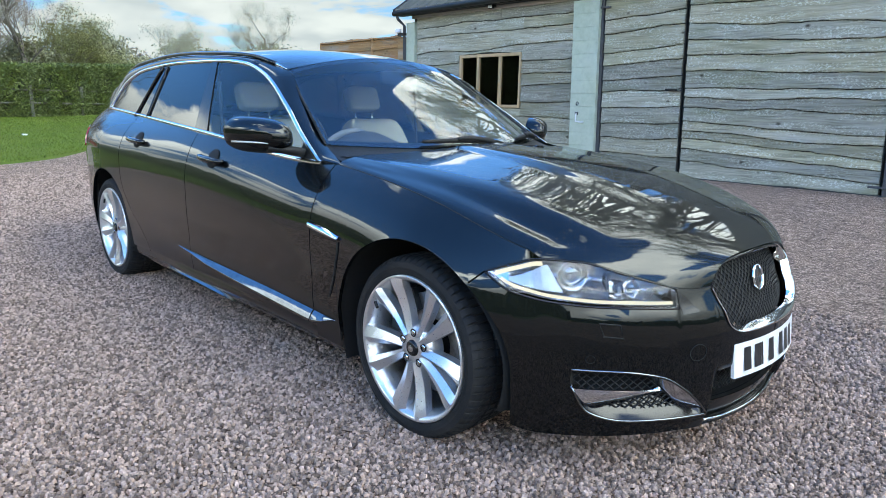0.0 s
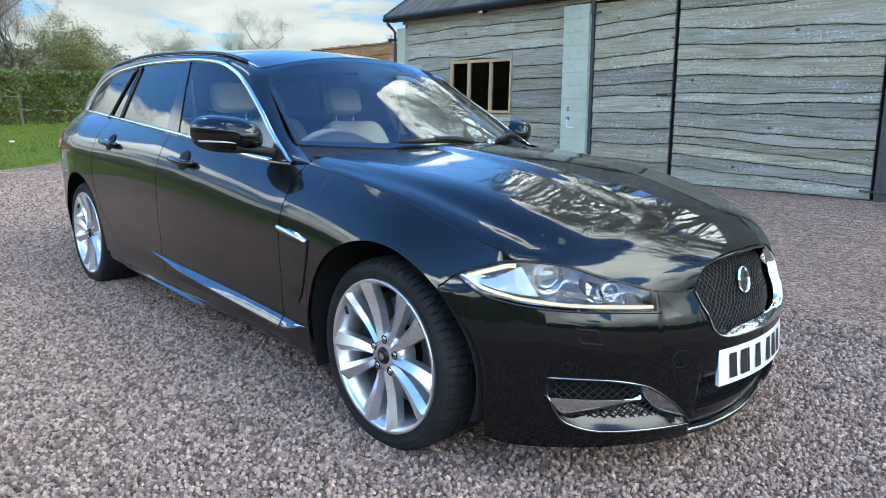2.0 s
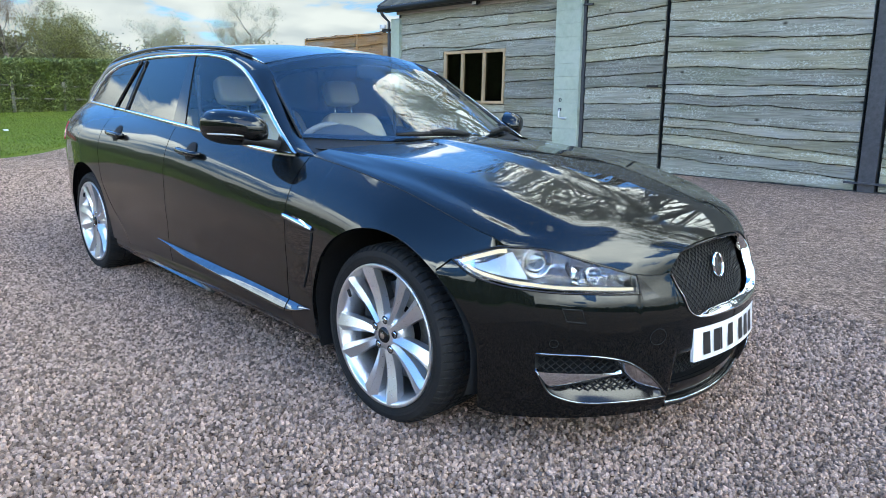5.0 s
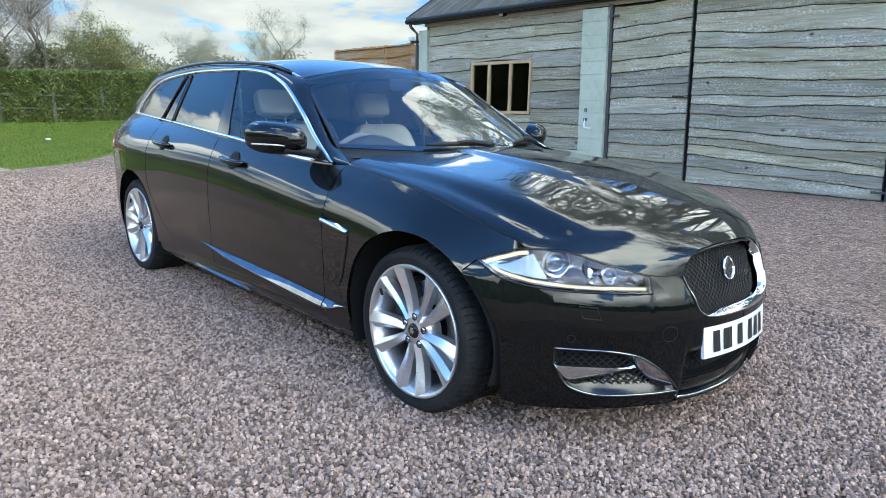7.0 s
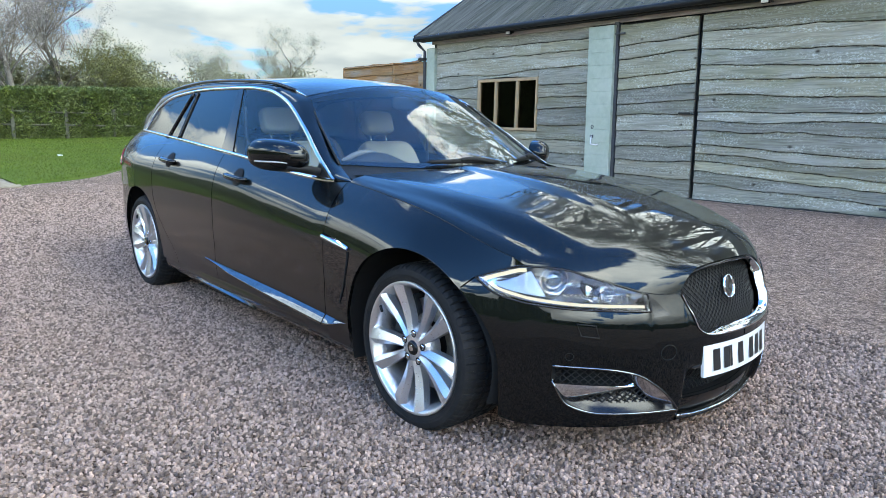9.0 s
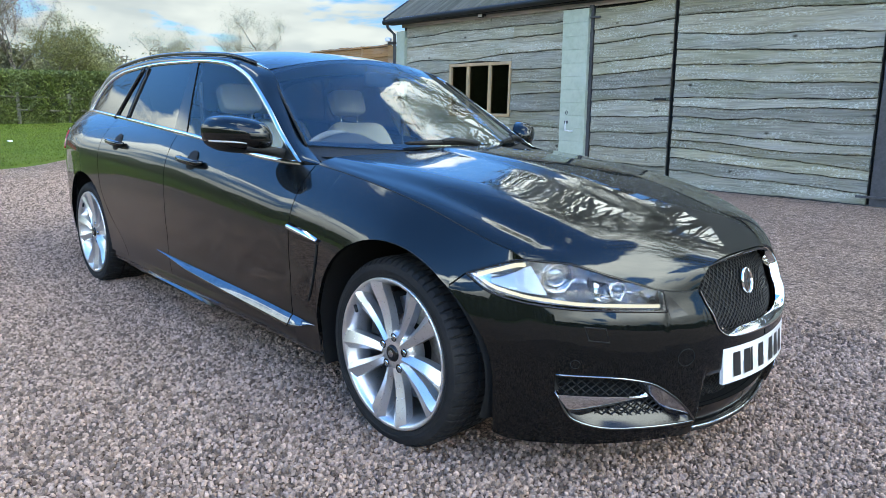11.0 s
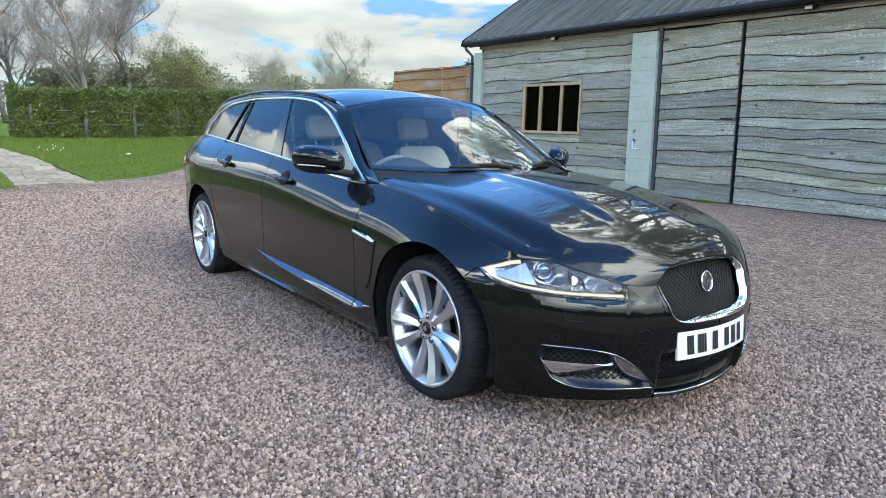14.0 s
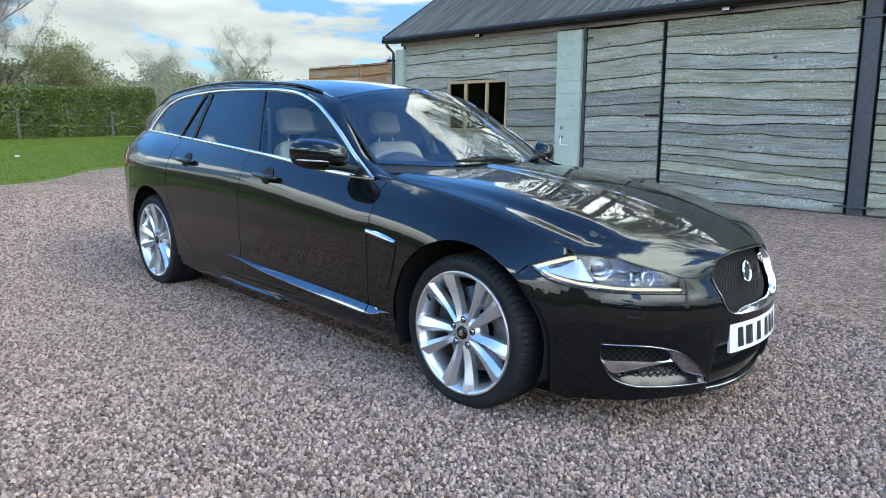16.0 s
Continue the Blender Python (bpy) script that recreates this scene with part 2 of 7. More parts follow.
LENS = clear_glass("lamp_lens", (0.93, 0.95, 0.97), ior=1.42)
LEATHER = surf("cream_leather", (0.56, 0.51, 0.40), (0.65, 0.60, 0.48), scale=30, rough=0.5, bump=0.15, fine=500)
TRIM = surf("dark_trim", (0.025, 0.025, 0.027), (0.045, 0.045, 0.047), scale=60, rough=0.6, bump=0.1, fine=500)
HEADLINER = surf("pale_lining", (0.33, 0.31, 0.28), (0.4, 0.38, 0.35), scale=80, rough=0.9)
DRL = glow("lit_lamp_strip", (0.91, 0.945, 0.92), 2.2)
GLASS_BALL = surf("lamp_projector_glass", (0.2, 0.25, 0.3), (0.34, 0.4, 0.46), scale=30, rough=0.06, metal=0.7, coat=1.0)
REFLECTOR = surf("lamp_reflector", (0.46, 0.51, 0.58), (0.62, 0.66, 0.73), scale=25, rough=0.24, metal=0.9)
BADGE = surf("badge_enamel", (0.03, 0.03, 0.032), (0.22, 0.22, 0.23), scale=45, rough=0.22, metal=0.9)
LAMP_PALE = surf("pale_lamp_reflector", (0.30, 0.36, 0.44), (0.42, 0.48, 0.56), scale=30, rough=0.35, metal=0.6)
RED_LENS = surf("red_lens", (0.25, 0.01, 0.01), (0.4, 0.02, 0.02), rough=0.1, coat=1.0)
PLATE_WHITE = surf("plate_white", (0.74, 0.75, 0.74), (0.8, 0.8, 0.79), scale=30, rough=0.35, coat=0.3)
PLATE_BLACK = surf("plate_black", (0.01, 0.01, 0.01), (0.02, 0.02, 0.02), rough=0.4)
def old_wood(name, lo, hi, lichen=0.5, vary=0.25):
    """Weathered sawn boards: long grain, drying cracks, knots, pale lichen, green damp; each board differs."""
    m, t, out = material(name)
    p = node(t, "ShaderNodeBsdfPrincipled", Roughness=0.9)
    p.inputs["Specular IOR Level"].default_value = 0.25
    tc, oi = node(t, "ShaderNodeTexCoord"), node(t, "ShaderNodeObjectInfo")
    shift = node(t, "ShaderNodeVectorMath")
    shift.operation = "MULTIPLY_ADD"
    t.links.new(oi.outputs["Random"], shift.inputs[0])
    shift.inputs[1].default_value = (40, 0, 17)
    t.links.new(tc.outputs["Object"], shift.inputs[2])
    bend = node(t, "ShaderNodeTexNoise", Scale=1.6, Detail=2.0)
    t.links.new(shift.outputs[0], bend.inputs["Vector"])
    warp = node(t, "ShaderNodeVectorMath")
    warp.operation = "MULTIPLY_ADD"
    t.links.new(bend.outputs["Color"], warp.inputs[0])
    warp.inputs[1].default_value = (0, 0, 0.05)
    t.links.new(shift.outputs[0], warp.inputs[2])

    def tex(scale, stretch, detail=5.0, rough=0.6, src=warp):
        mp = node(t, "ShaderNodeMapping", Scale=stretch)
        t.links.new(src.outputs[0], mp.inputs["Vector"])
        n = node(t, "ShaderNodeTexNoise", Scale=scale, Detail=detail, Roughness=rough)
        t.links.new(mp.outputs[0], n.inputs["Vector"])
        return n.outputs["Fac"]

    def ramp(src, p0, c0, p1, c1):
        r = node(t, "ShaderNodeValToRGB")
        r.color_ramp.elements[0].position, r.color_ramp.elements[1].position = p0, p1
        r.color_ramp.elements[0].color, r.color_ramp.elements[1].color = rgba(c0), rgba(c1)
        t.links.new(src, r.inputs["Fac"])
        return r.outputs["Color"]

    def mix(fac, a, b, kind="MIX"):
        n = node(t, "ShaderNodeMixRGB")
        n.blend_type = kind
        for k, v in (("Fac", fac), ("Color1", a), ("Color2", b)):
            if isinstance(v, (int, float)):
                n.inputs[k].default_value = v
            elif isinstance(v, tuple):
                n.inputs[k].default_value = rgba(v)
            else:
                t.links.new(v, n.inputs[k])
        return n.outputs["Color"]
    W, K = (1, 1, 1), (0, 0, 0)
    grain = tex(11, (0.20, 1, 4.6))
    col = ramp(grain, 0.26, lo, 0.74, hi)
    # soft colour of each board: bluish, greenish or brownish grey
    hue = node(t, "ShaderNodeValToRGB")
    hue.color_ramp.interpolation = "CONSTANT"
    hue.color_ramp.elements[0].color, hue.color_ramp.elements[1].color = (0.95, 0.985, 1.03, 1), (1.03, 1.03, 0.95, 1)
    hue.color_ramp.elements[1].position = 0.45
    e = hue.color_ramp.elements.new(0.75)
    e.color = (1.01, 1.0, 0.96, 1)
    rnd = node(t, "ShaderNodeMath")
    rnd.operation, rnd.inputs[1].default_value = "MULTIPLY", 7.31
    fr = node(t, "ShaderNodeMath")
    fr.operation = "FRACT"
    t.links.new(oi.outputs["Random"], rnd.inputs[0])
    t.links.new(rnd.outputs[0], fr.inputs[0])
    t.links.new(fr.outputs[0], hue.inputs["Fac"])
    col = mix(1.0, col, hue.outputs["Color"], "MULTIPLY")
    # broad patches of damp green and of bleached pale wood
    col = mix(ramp(tex(1.1, (0.6, 1, 1.6), 4), 0.50, K, 0.72, (0.55, 0.55, 0.55)), col, (0.19, 0.20, 0.12))
    col = mix(ramp(tex(2.3, (0.35, 1, 2.0), 5), 0.52, K, 0.74, (0.5, 0.5, 0.5)), col, (0.43, 0.43, 0.405))
    # lichen speckle in patches
    spots = mix(1.0, ramp(tex(34, (0.8, 1, 1.2), 4, 0.75), 0.50, K, 0.60, W), ramp(tex(3.0, (0.4, 1, 2.5), 3), 0.43, K, 0.60, (lichen, lichen, lichen)), "MULTIPLY")
    col = mix(spots, col, (0.52, 0.53, 0.46))
    # cracks and knots
    crack = ramp(tex(24, (0.05, 1, 3.4), 3, 0.5), 0.31, (0.66, 0.65, 0.64), 0.40, W)
    col = mix(1.0, col, crack, "MULTIPLY")
    vo = node(t, "ShaderNodeTexVoronoi", Scale=2.2)
    mp = node(t, "ShaderNodeMapping", Scale=(1.0, 0.3, 1.5))
    t.links.new(shift.outputs[0], mp.inputs["Vector"])
    t.links.new(mp.outputs[0], vo.inputs["Vector"])
    col = mix(1.0, col, ramp(vo.outputs["Distance"], 0.03, (0.22, 0.2, 0.18), 0.10, W), "MULTIPLY")
    hv = node(t, "ShaderNodeHueSaturation")
    mr = node(t, "ShaderNodeMapRange")
    mr.inputs["To Min"].default_value, mr.inputs["To Max"].default_value = 1 - vary, 1 + vary
    t.links.new(oi.outputs["Random"], mr.inputs["Value"])
    t.links.new(mr.outputs[0], hv.inputs["Value"])
    t.links.new(col, hv.inputs["Color"])
    t.links.new(hv.outputs[0], p.inputs["Base Color"])
    bp, bp2 = node(t, "ShaderNodeBump", Strength=0.9, Distance=0.012), node(t, "ShaderNodeBump", Strength=0.9, Distance=0.010)
    t.links.new(grain, bp.inputs["Height"])
    t.links.new(crack, bp2.inputs["Height"])
    t.links.new(bp.outputs[0], bp2.inputs["Normal"])
    t.links.new(bp2.outputs[0], p.inputs["Normal"])
    t.links.new(p.outputs[0], out.inputs["Surface"])
    return m


GREY_WOOD = old_wood("weathered_plank", (0.160, 0.151, 0.116), (0.378, 0.352, 0.271), 0.75, 0.26)
RAIL_WOOD = surf("damp_rail_wood", (0.07, 0.07, 0.05), (0.15, 0.145, 0.11), scale=9, rough=0.9, bump=0.4, fine=60)
EAVES_WOOD = old_wood("faded_eaves_wood", (0.36, 0.29, 0.25), (0.58, 0.49, 0.43), 0.1, 0.1)
BROWN_WOOD = old_wood("brown_fence_wood", (0.27, 0.125, 0.05), (0.52, 0.285, 0.125), 0.1, 0.2)
FRAME_WOOD = surf("oiled_frame_wood", (0.36, 0.24, 0.13), (0.50, 0.355, 0.21), scale=10, rough=0.6, bump=0.4, fine=60, stretch=(1, 1, 0.25))
PALE_PAINT = surf("pale_green_paint", (0.335, 0.39, 0.305), (0.42, 0.475, 0.375), scale=12, rough=0.75, bump=0.5, fine=90, big=0.35, big_tint=(0.52, 0.57, 0.5), big_scale=2.5)
DARK_STEEL = surf("dark_painted_steel", (0.03, 0.033, 0.04), (0.06, 0.065, 0.075), scale=20, rough=0.45, bump=0.2, fine=150)
ROOF_SHEET = surf("roof_sheet", (0.05, 0.05, 0.043), (0.16, 0.156, 0.136), scale=6, spec=0.15, rough=0.9, bump=0.3, fine=20, stretch=(2.6, 0.12, 0.12), big=0.5, big_tint=(0.07, 0.075, 0.05), big_scale=0.5)
WINDOW_DARK = surf("dark_room", (0.02, 0.02, 0.018), (0.035, 0.035, 0.03), rough=0.8)
BARN_GLASS = clear_glass("barn_glass", (0.35, 0.36, 0.30), ior=1.3)
LEAF = surf("hedge_leaf", (0.062, 0.090, 0.017), (0.145, 0.185, 0.036), scale=3, rough=0.5, island=0.45, big=0.7, big_tint=(0.13, 0.16, 0.05), big_scale=1.1)
HEDGE_FAR = surf("far_hedge_leaf", (0.02, 0.03, 0.008), (0.085, 0.105, 0.03), scale=5, rough=0.8, bump=0.8, fine=9)
HEDGE_INNER_SHADE = surf("hedge_shade", (0.012, 0.02, 0.008), (0.03, 0.04, 0.015), scale=9, rough=0.9)
BARK = surf("bark", (0.07, 0.06, 0.05), (0.16, 0.14, 0.12), scale=8, rough=0.9, bump=0.8, fine=40)
OLIVE_LEAF = surf("thicket_leaf", (0.17, 0.17, 0.085), (0.30, 0.285, 0.17), scale=2, rough=0.7, island=0.35)
TWIG = surf("twig", (0.15, 0.125, 0.11), (0.27, 0.23, 0.20), scale=8, rough=0.9, island=0.2)
BLOSSOM = surf("pale_blossom", (0.36, 0.315, 0.29), (0.54, 0.485, 0.45), scale=5, rough=0.8, island=0.3)
PALE_BUD = surf("pale_bud", (0.30, 0.29, 0.19), (0.48, 0.46, 0.34), scale=4, rough=0.7, island=0.3)
SPRING_LEAF = surf("spring_leaf", (0.13, 0.135, 0.04), (0.26, 0.25, 0.09), scale=4, rough=0.6, island=0.4)
GRASS = surf("grass_blade", (0.07, 0.118, 0.014), (0.15, 0.195, 0.03), scale=2, rough=0.7, island=0.5, big=0.7, big_tint=(0.13, 0.15, 0.03), big_scale=0.6, spec=0.12)
PATH_STONE = surf("path_stone", (0.23, 0.175, 0.115), (0.41, 0.325, 0.225), scale=9, spec=0.1, rough=0.95, bump=0.5, fine=40, vary=0.2)
STONE = surf("gravel_stone", (0.225, 0.152, 0.118), (0.475, 0.330, 0.260), scale=60, rough=0.9, bump=0.6, fine=200, island=0.62, spec=0.15)
STONE_PART = surf("gravel_pebble", (0.225, 0.152, 0.118), (0.475, 0.330, 0.260), scale=60, rough=0.9, bump=0.6, fine=200, vary=0.6, spec=0.15)
RED_BRICK = surf("red_building_wall", (0.30, 0.09, 0.06), (0.38, 0.13, 0.08), scale=12, rough=0.85, bump=0.3, fine=60)
INDICATOR = surf("indicator_lens", (0.38, 0.36, 0.33), (0.55, 0.52, 0.48), rough=0.12, coat=1.0)
WHITE_PLASTIC = surf("white_plastic", (0.7, 0.7, 0.7), (0.8, 0.8, 0.8), rough=0.4)


# ---- building tools ----
def mesh_from(bm, name):
    me = bpy.data.meshes.new(name)
    bm.to_mesh(me)
    bm.free()
    return me


def part(name, bm, mat, parent=None, label="", smooth=False):
    """Links a bmesh as one mesh object under a thing or a part."""
    if smooth:
        for f in bm.faces:
            f.smooth = True
    me = mesh_from(bm, name)
    me.materials.append(mat)
    ob = new(name, me)
    if parent is not None:
        ob.parent = parent
    if label:
        tagged(ob, label)
    return ob


def sheet(us, vs, fn, bm=None):
    """A grid of quads over parameter values."""
    bm = bm or bmesh.new()
    grid = [[bm.verts.new(fn(u, v)) for v in vs] for u in us]
    for i in range(len(us) - 1):
        for j in range(len(vs) - 1):
            bm.faces.new((grid[i][j], grid[i + 1][j], grid[i + 1][j + 1], grid[i][j + 1]))
    return bm


def fold(bm, centre, depth=0.012):
    """Turns the free border of a sheet inwards, so that it has an edge with thickness."""
    bm.normal_update()
    bmesh.ops.remove_doubles(bm, verts=bm.verts, dist=1e-5)
    bm.normal_update()
    way = {}
    for v in bm.verts:
        c = Vector(centre(v.co))
        n = v.normal if v.normal.dot(c - v.co) > 0 else -v.normal
        way[v] = n.copy()
    border = [e for e in bm.edges if e.is_boundary]
    for e in border:
        e.smooth = False
    old = {}
    for v in bm.verts:
        old[tuple(round(c, 6) for c in v.co)] = way[v]
    made = bmesh.ops.extrude_edge_only(bm, edges=border)["geom"]
    for v in made:
        if isinstance(v, bmesh.types.BMVert):
            n = old.get(tuple(round(c, 6) for c in v.co), Vector((0, 0, 0)))
            v.co += n * depth
    return bm


def box(lo, hi, bm=None, bevel=0.0, turn=None):
    bm2 = bmesh.new()
    bmesh.ops.create_cube(bm2, size=1)
    size, mid = [h - l for l, h in zip(lo, hi)], [(h + l) / 2 for l, h in zip(lo, hi)]
    for v in bm2.verts:
        v.co = Vector([v.co[i] * size[i] for i in range(3)])
    if bevel:
        bmesh.ops.bevel(bm2, geom=bm2.edges, offset=bevel, segments=2, affect="EDGES", profile=0.5)
    for v in bm2.verts:
        v.co = (turn @ v.co if turn else v.co) + Vector(mid)
    if bm is None:
        return bm2
    return merge(bm, bm2)


def merge(bm, other):
    me = bpy.data.meshes.new("tmp")
    other.to_mesh(me)
    other.free()
    bm.from_mesh(me)
    bpy.data.meshes.remove(me)
    return bm


def tube(points, radius, sides=8, bm=None, closed=False, taper=None):
    """A round bar along points."""
    bm = bm or bmesh.new()
    pts = [Vector(p) for p in points]
    n = len(pts)
    rings = []
    for i, p in enumerate(pts):
        a = pts[(i - 1) % n] if closed or i else p
        b = pts[(i + 1) % n] if closed or i < n - 1 else p
        d = (b - a).normalized()
        up = Vector((0, 0, 1)) if abs(d.z) < 0.9 else Vector((1, 0, 0))
        r = d.cross(up).normalized()
        q = r.cross(d)
        rad = radius if taper is None else taper(i / max(1, n - 1)) * radius
        rings.append([bm.verts.new(p + (r * math.cos(k * math.tau / sides) + q * math.sin(k * math.tau / sides)) * rad) for k in range(sides)])
    for i in range(n if closed else n - 1):
        a, b = rings[i], rings[(i + 1) % n]
        for k in range(sides):
            bm.faces.new((a[k], a[(k + 1) % sides], b[(k + 1) % sides], b[k]))
    if not closed:
        bm.faces.new(rings[0][::-1])
        bm.faces.new(rings[-1])
    return bm


def lathe(profile, segments=64, bm=None, closed=False, wobble=None):
    """Turns (radius, out) pairs round the wheel's axle; out points away from the car."""
    bm = bm or bmesh.new()
    rings = []
    for k in range(segments):
        a = k * math.tau / segments
        rings.append([bm.verts.new(((r + (wobble(k, j) if wobble else 0)) * math.cos(a), -o, (r + (wobble(k, j) if wobble else 0)) * math.sin(a)))
                      for j, (r, o) in enumerate(profile)])
    m = len(profile)
    for k in range(segments):
        a, b = rings[k], rings[(k + 1) % segments]
        for j in range(m if closed else m - 1):
            jj = (j + 1) % m
            bm.faces.new((a[j], a[jj], b[jj], b[j]))
    return bm


def spl(xs, ys):
    """A smooth curve through keys that does not overshoot."""
    xs, ys = np.array(xs, float), np.array(ys, float)
    h, d = np.diff(xs), np.diff(ys) / np.diff(xs)
    m = np.zeros(len(xs))
    m[0], m[-1] = d[0], d[-1]
    for i in range(1, len(xs) - 1):
        if d[i - 1] * d[i] > 0:
            w1, w2 = 2 * h[i] + h[i - 1], h[i] + 2 * h[i - 1]
            m[i] = (w1 + w2) / (w1 / d[i - 1] + w2 / d[i])

    def f(x):
        x = min(max(x, xs[0]), xs[-1])
        i = min(max(int(np.searchsorted(xs, x)) - 1, 0), len(xs) - 2)
        t = (x - xs[i]) / h[i]
        return float((1 + 2 * t) * (1 - t) ** 2 * ys[i] + t * (1 - t) ** 2 * h[i] * m[i] + t * t * (3 - 2 * t) * ys[i + 1] + t * t * (t - 1) * h[i] * m[i + 1])
    return f


def steps(a, b, n):
    return [a + (b - a) * i / n for i in range(n + 1)]


def smooth01(a, b, x):
    t = min(max((x - a) / (b - a), 0.0), 1.0)
    return t * t * (3 - 2 * t)


def land(x, y):
    """Height of the ground: level round the car, rising to the lawn and to the barn."""
    return 0.035 * max(0.0, -x - 8.5) * smooth01(8.5, 14, -x) + 0.09 * smooth01(3.0, 7.4, y)

# ---- the car: forms ----
# x runs along the car with the front axle at 0; w is the half width; headings past 0 are degrees round the nose.
WB = 2.909
AXLE_Z, ARCH_R, TYRE_R, RIM_R = 0.318, 0.377, 0.320, 0.256
HUB_Z = 0.310
side_w = spl([-4.06, -4.0, -3.85, -3.6, -3.3, -2.9, -2.4, -1.7, -1.0, -0.4, 0.0], [0.10, 0.48, 0.67, 0.79, 0.87, 0.905, 0.895, 0.89, 0.888, 0.90, 0.925])
nose_x = spl([0.08, 0.14, 0.2, 0.3, 0.42, 0.464, 0.52, 0.55, 0.6, 0.64, 0.675, 0.72], [0.80, 0.83, 0.85, 0.86, 0.86, 0.857, 0.845, 0.829, 0.81, 0.785, 0.765, 0.74])
belt = spl([-4.06, -3.6, -3.32, -2.7, -1.607, -0.653, -0.535], [1.02, 1.06, 1.058, 1.030, 0.962, 0.885, 0.893])
belt_w = spl([-4.06, -3.9, -3.6, -3.3, -2.7, -1.607, -1.0, -0.653, -0.535], [0.06, 0.46, 0.63, 0.703, 0.752, 0.80, 0.795, 0.777, 0.765])
edge_z = spl([-0.535, -0.3, 0.0, 0.2, 0.34, 0.47], [0.893, 0.868, 0.822, 0.776, 0.735, 0.696])
edge_w = spl([-0.535, -0.3, 0.0, 0.2, 0.34, 0.47], [0.765, 0.775, 0.785, 0.785, 0.77, 0.735])
lamp_lo = spl([22.5, 27.9, 33.3, 38.6, 45.3, 52.2, 61.7], [0.639, 0.591, 0.573, 0.564, 0.556, 0.552, 0.545])
lamp_hi = spl([22.5, 28.8, 36.0, 44.4, 51.3, 58.0, 61.7], [0.639, 0.668, 0.690, 0.682, 0.651, 0.620, 0.602])
fog_lo = spl([39.7, 40.4, 43.4, 51.0, 60.5, 69.6], [0.325, 0.300, 0.234, 0.202, 0.196, 0.193])
fog_hi = spl([39.7, 48.6, 57.3, 63.2, 66.5, 69.6], [0.370, 0.364, 0.342, 0.289, 0.245, 0.195])
grille_lo = spl([70.2, 71.4, 73.0, 76.0, 80.0, 90.0], [0.597, 0.545, 0.478, 0.452, 0.444, 0.441])
grille_hi = spl([70.2, 71.5, 73.7, 78.0, 83.0, 90.0], [0.599, 0.625, 0.648, 0.662, 0.670, 0.674])
duct_lo = spl([70.6, 73.0, 90.0], [0.235, 0.214, 0.208])
duct_hi = spl([70.6, 75.0, 90.0], [0.337, 0.325, 0.322])
skirt_z = spl([22.0, 27.2, 33.0, 47.0, 62.0, 70.0, 78.0, 90.0], [0.20, 0.178, 0.158, 0.151, 0.147, 0.142, 0.13, 0.125])
hood_edge = spl([36.0, 44.4, 51.3, 58.0, 61.7, 66.6, 70.2], [0.694, 0.686, 0.655, 0.624, 0.606, 0.597, 0.599])


def top_z(u):
    if u <= -0.535:
        return belt(u)
    if u <= 0:
        return edge_z(u)
    if u < 36:
        return edge_z(0.775 * math.sin(radians(u)))
    return hood_edge(u)


def top_w(u):
    if u <= -0.535:
        return belt_w(u)
    if u <= 0:
        return edge_w(u)
    full = 0.925 * math.cos(radians(u))
    if u < 36:
        k = smooth01(32.5, 36, u)
        return edge_w(0.775 * math.sin(radians(u))) * (1 - k) + full * k
    return full


def skin(u, z, sgn=-1, off=0.0):
    """The outer skin of the lower body at heading u and height z; off: metres outwards."""
    if u <= 0:
        x, w = u, side_w(u)
        nx, ny = 0.0, 1.0
    else:
        a = radians(u)
        x, w = nose_x(z) * math.sin(a), 0.925 * math.cos(a)
        nx, ny = math.sin(a), math.cos(a)
    if u < 36:
        w -= 0.030 * max(0.0, (0.47 - z) / 0.27) ** 1.4 * (1 - smooth01(10, 36, u))
        if -2.5 < u <= 0:
            w -= 0.006 * math.exp(-((z - 0.46) / 0.06) ** 2) * smooth01(-2.5, -2.0, u) * smooth01(0.0, 0.45, -u)
        zt = top_z(u)
        z0 = zt - 0.27
        if z > z0:
            k = min((z - z0) / max(zt - z0, 0.02), 1.0)
            w -= (w - top_w(u)) * k ** 2.3
    if u > 69.5:
        x -= 0.035 * smooth01(69.5, 72.5, u) * (1 - smooth01(0.30, 0.35, z))
    return Vector((x + nx * off, sgn * (w + ny * off), z))


def arch_z(u, centre):
    """Lower edge of the side over a wheel, or None clear of it."""
    x = u if u <= 0 else 0.80 * math.sin(radians(u))
    d = x - centre
    return AXLE_Z + math.sqrt(ARCH_R ** 2 - d * d) if abs(d) < ARCH_R else None


def low_z(u):
    for c in (0.0, -WB):
        a = arch_z(u, c)
        if a is not None:
            return max(a, 0.215)
    if u > 20:
        return skirt_z(u)
    return 0.215 if u > -3.3 else 0.26


def inward(p):
    return (min(max(p.x, -3.2), 0.1), 0.0, 0.5)


def panel(bands, sgn, rows=14, depth=0.014, off=0.0, bm=None, turn_in=True):
    """Skin panels out of bands (headings, lower curve, upper curve)."""
    bm = bm or bmesh.new()
    for us, lo, hi in bands:
        vs = steps(0, 1, rows)
        sheet(us, vs, lambda u, v: skin(u, lo(u) + (hi(u) - lo(u)) * v, sgn, off), bm)
    if turn_in:
        fold(bm, inward, depth)
    return bm


def dense(a, b, n, *extra):
    """Even steps, closer together towards the given places."""
    out = set(round(v, 5) for v in steps(a, b, n))
    for e in extra:
        for d in (0.001, 0.004, 0.009, 0.016, 0.026, 0.04, 0.06):
            for s in (-1, 1):
                if a < e + s * d < b:
                    out.add(round(e + s * d, 5))
    return sorted(out)


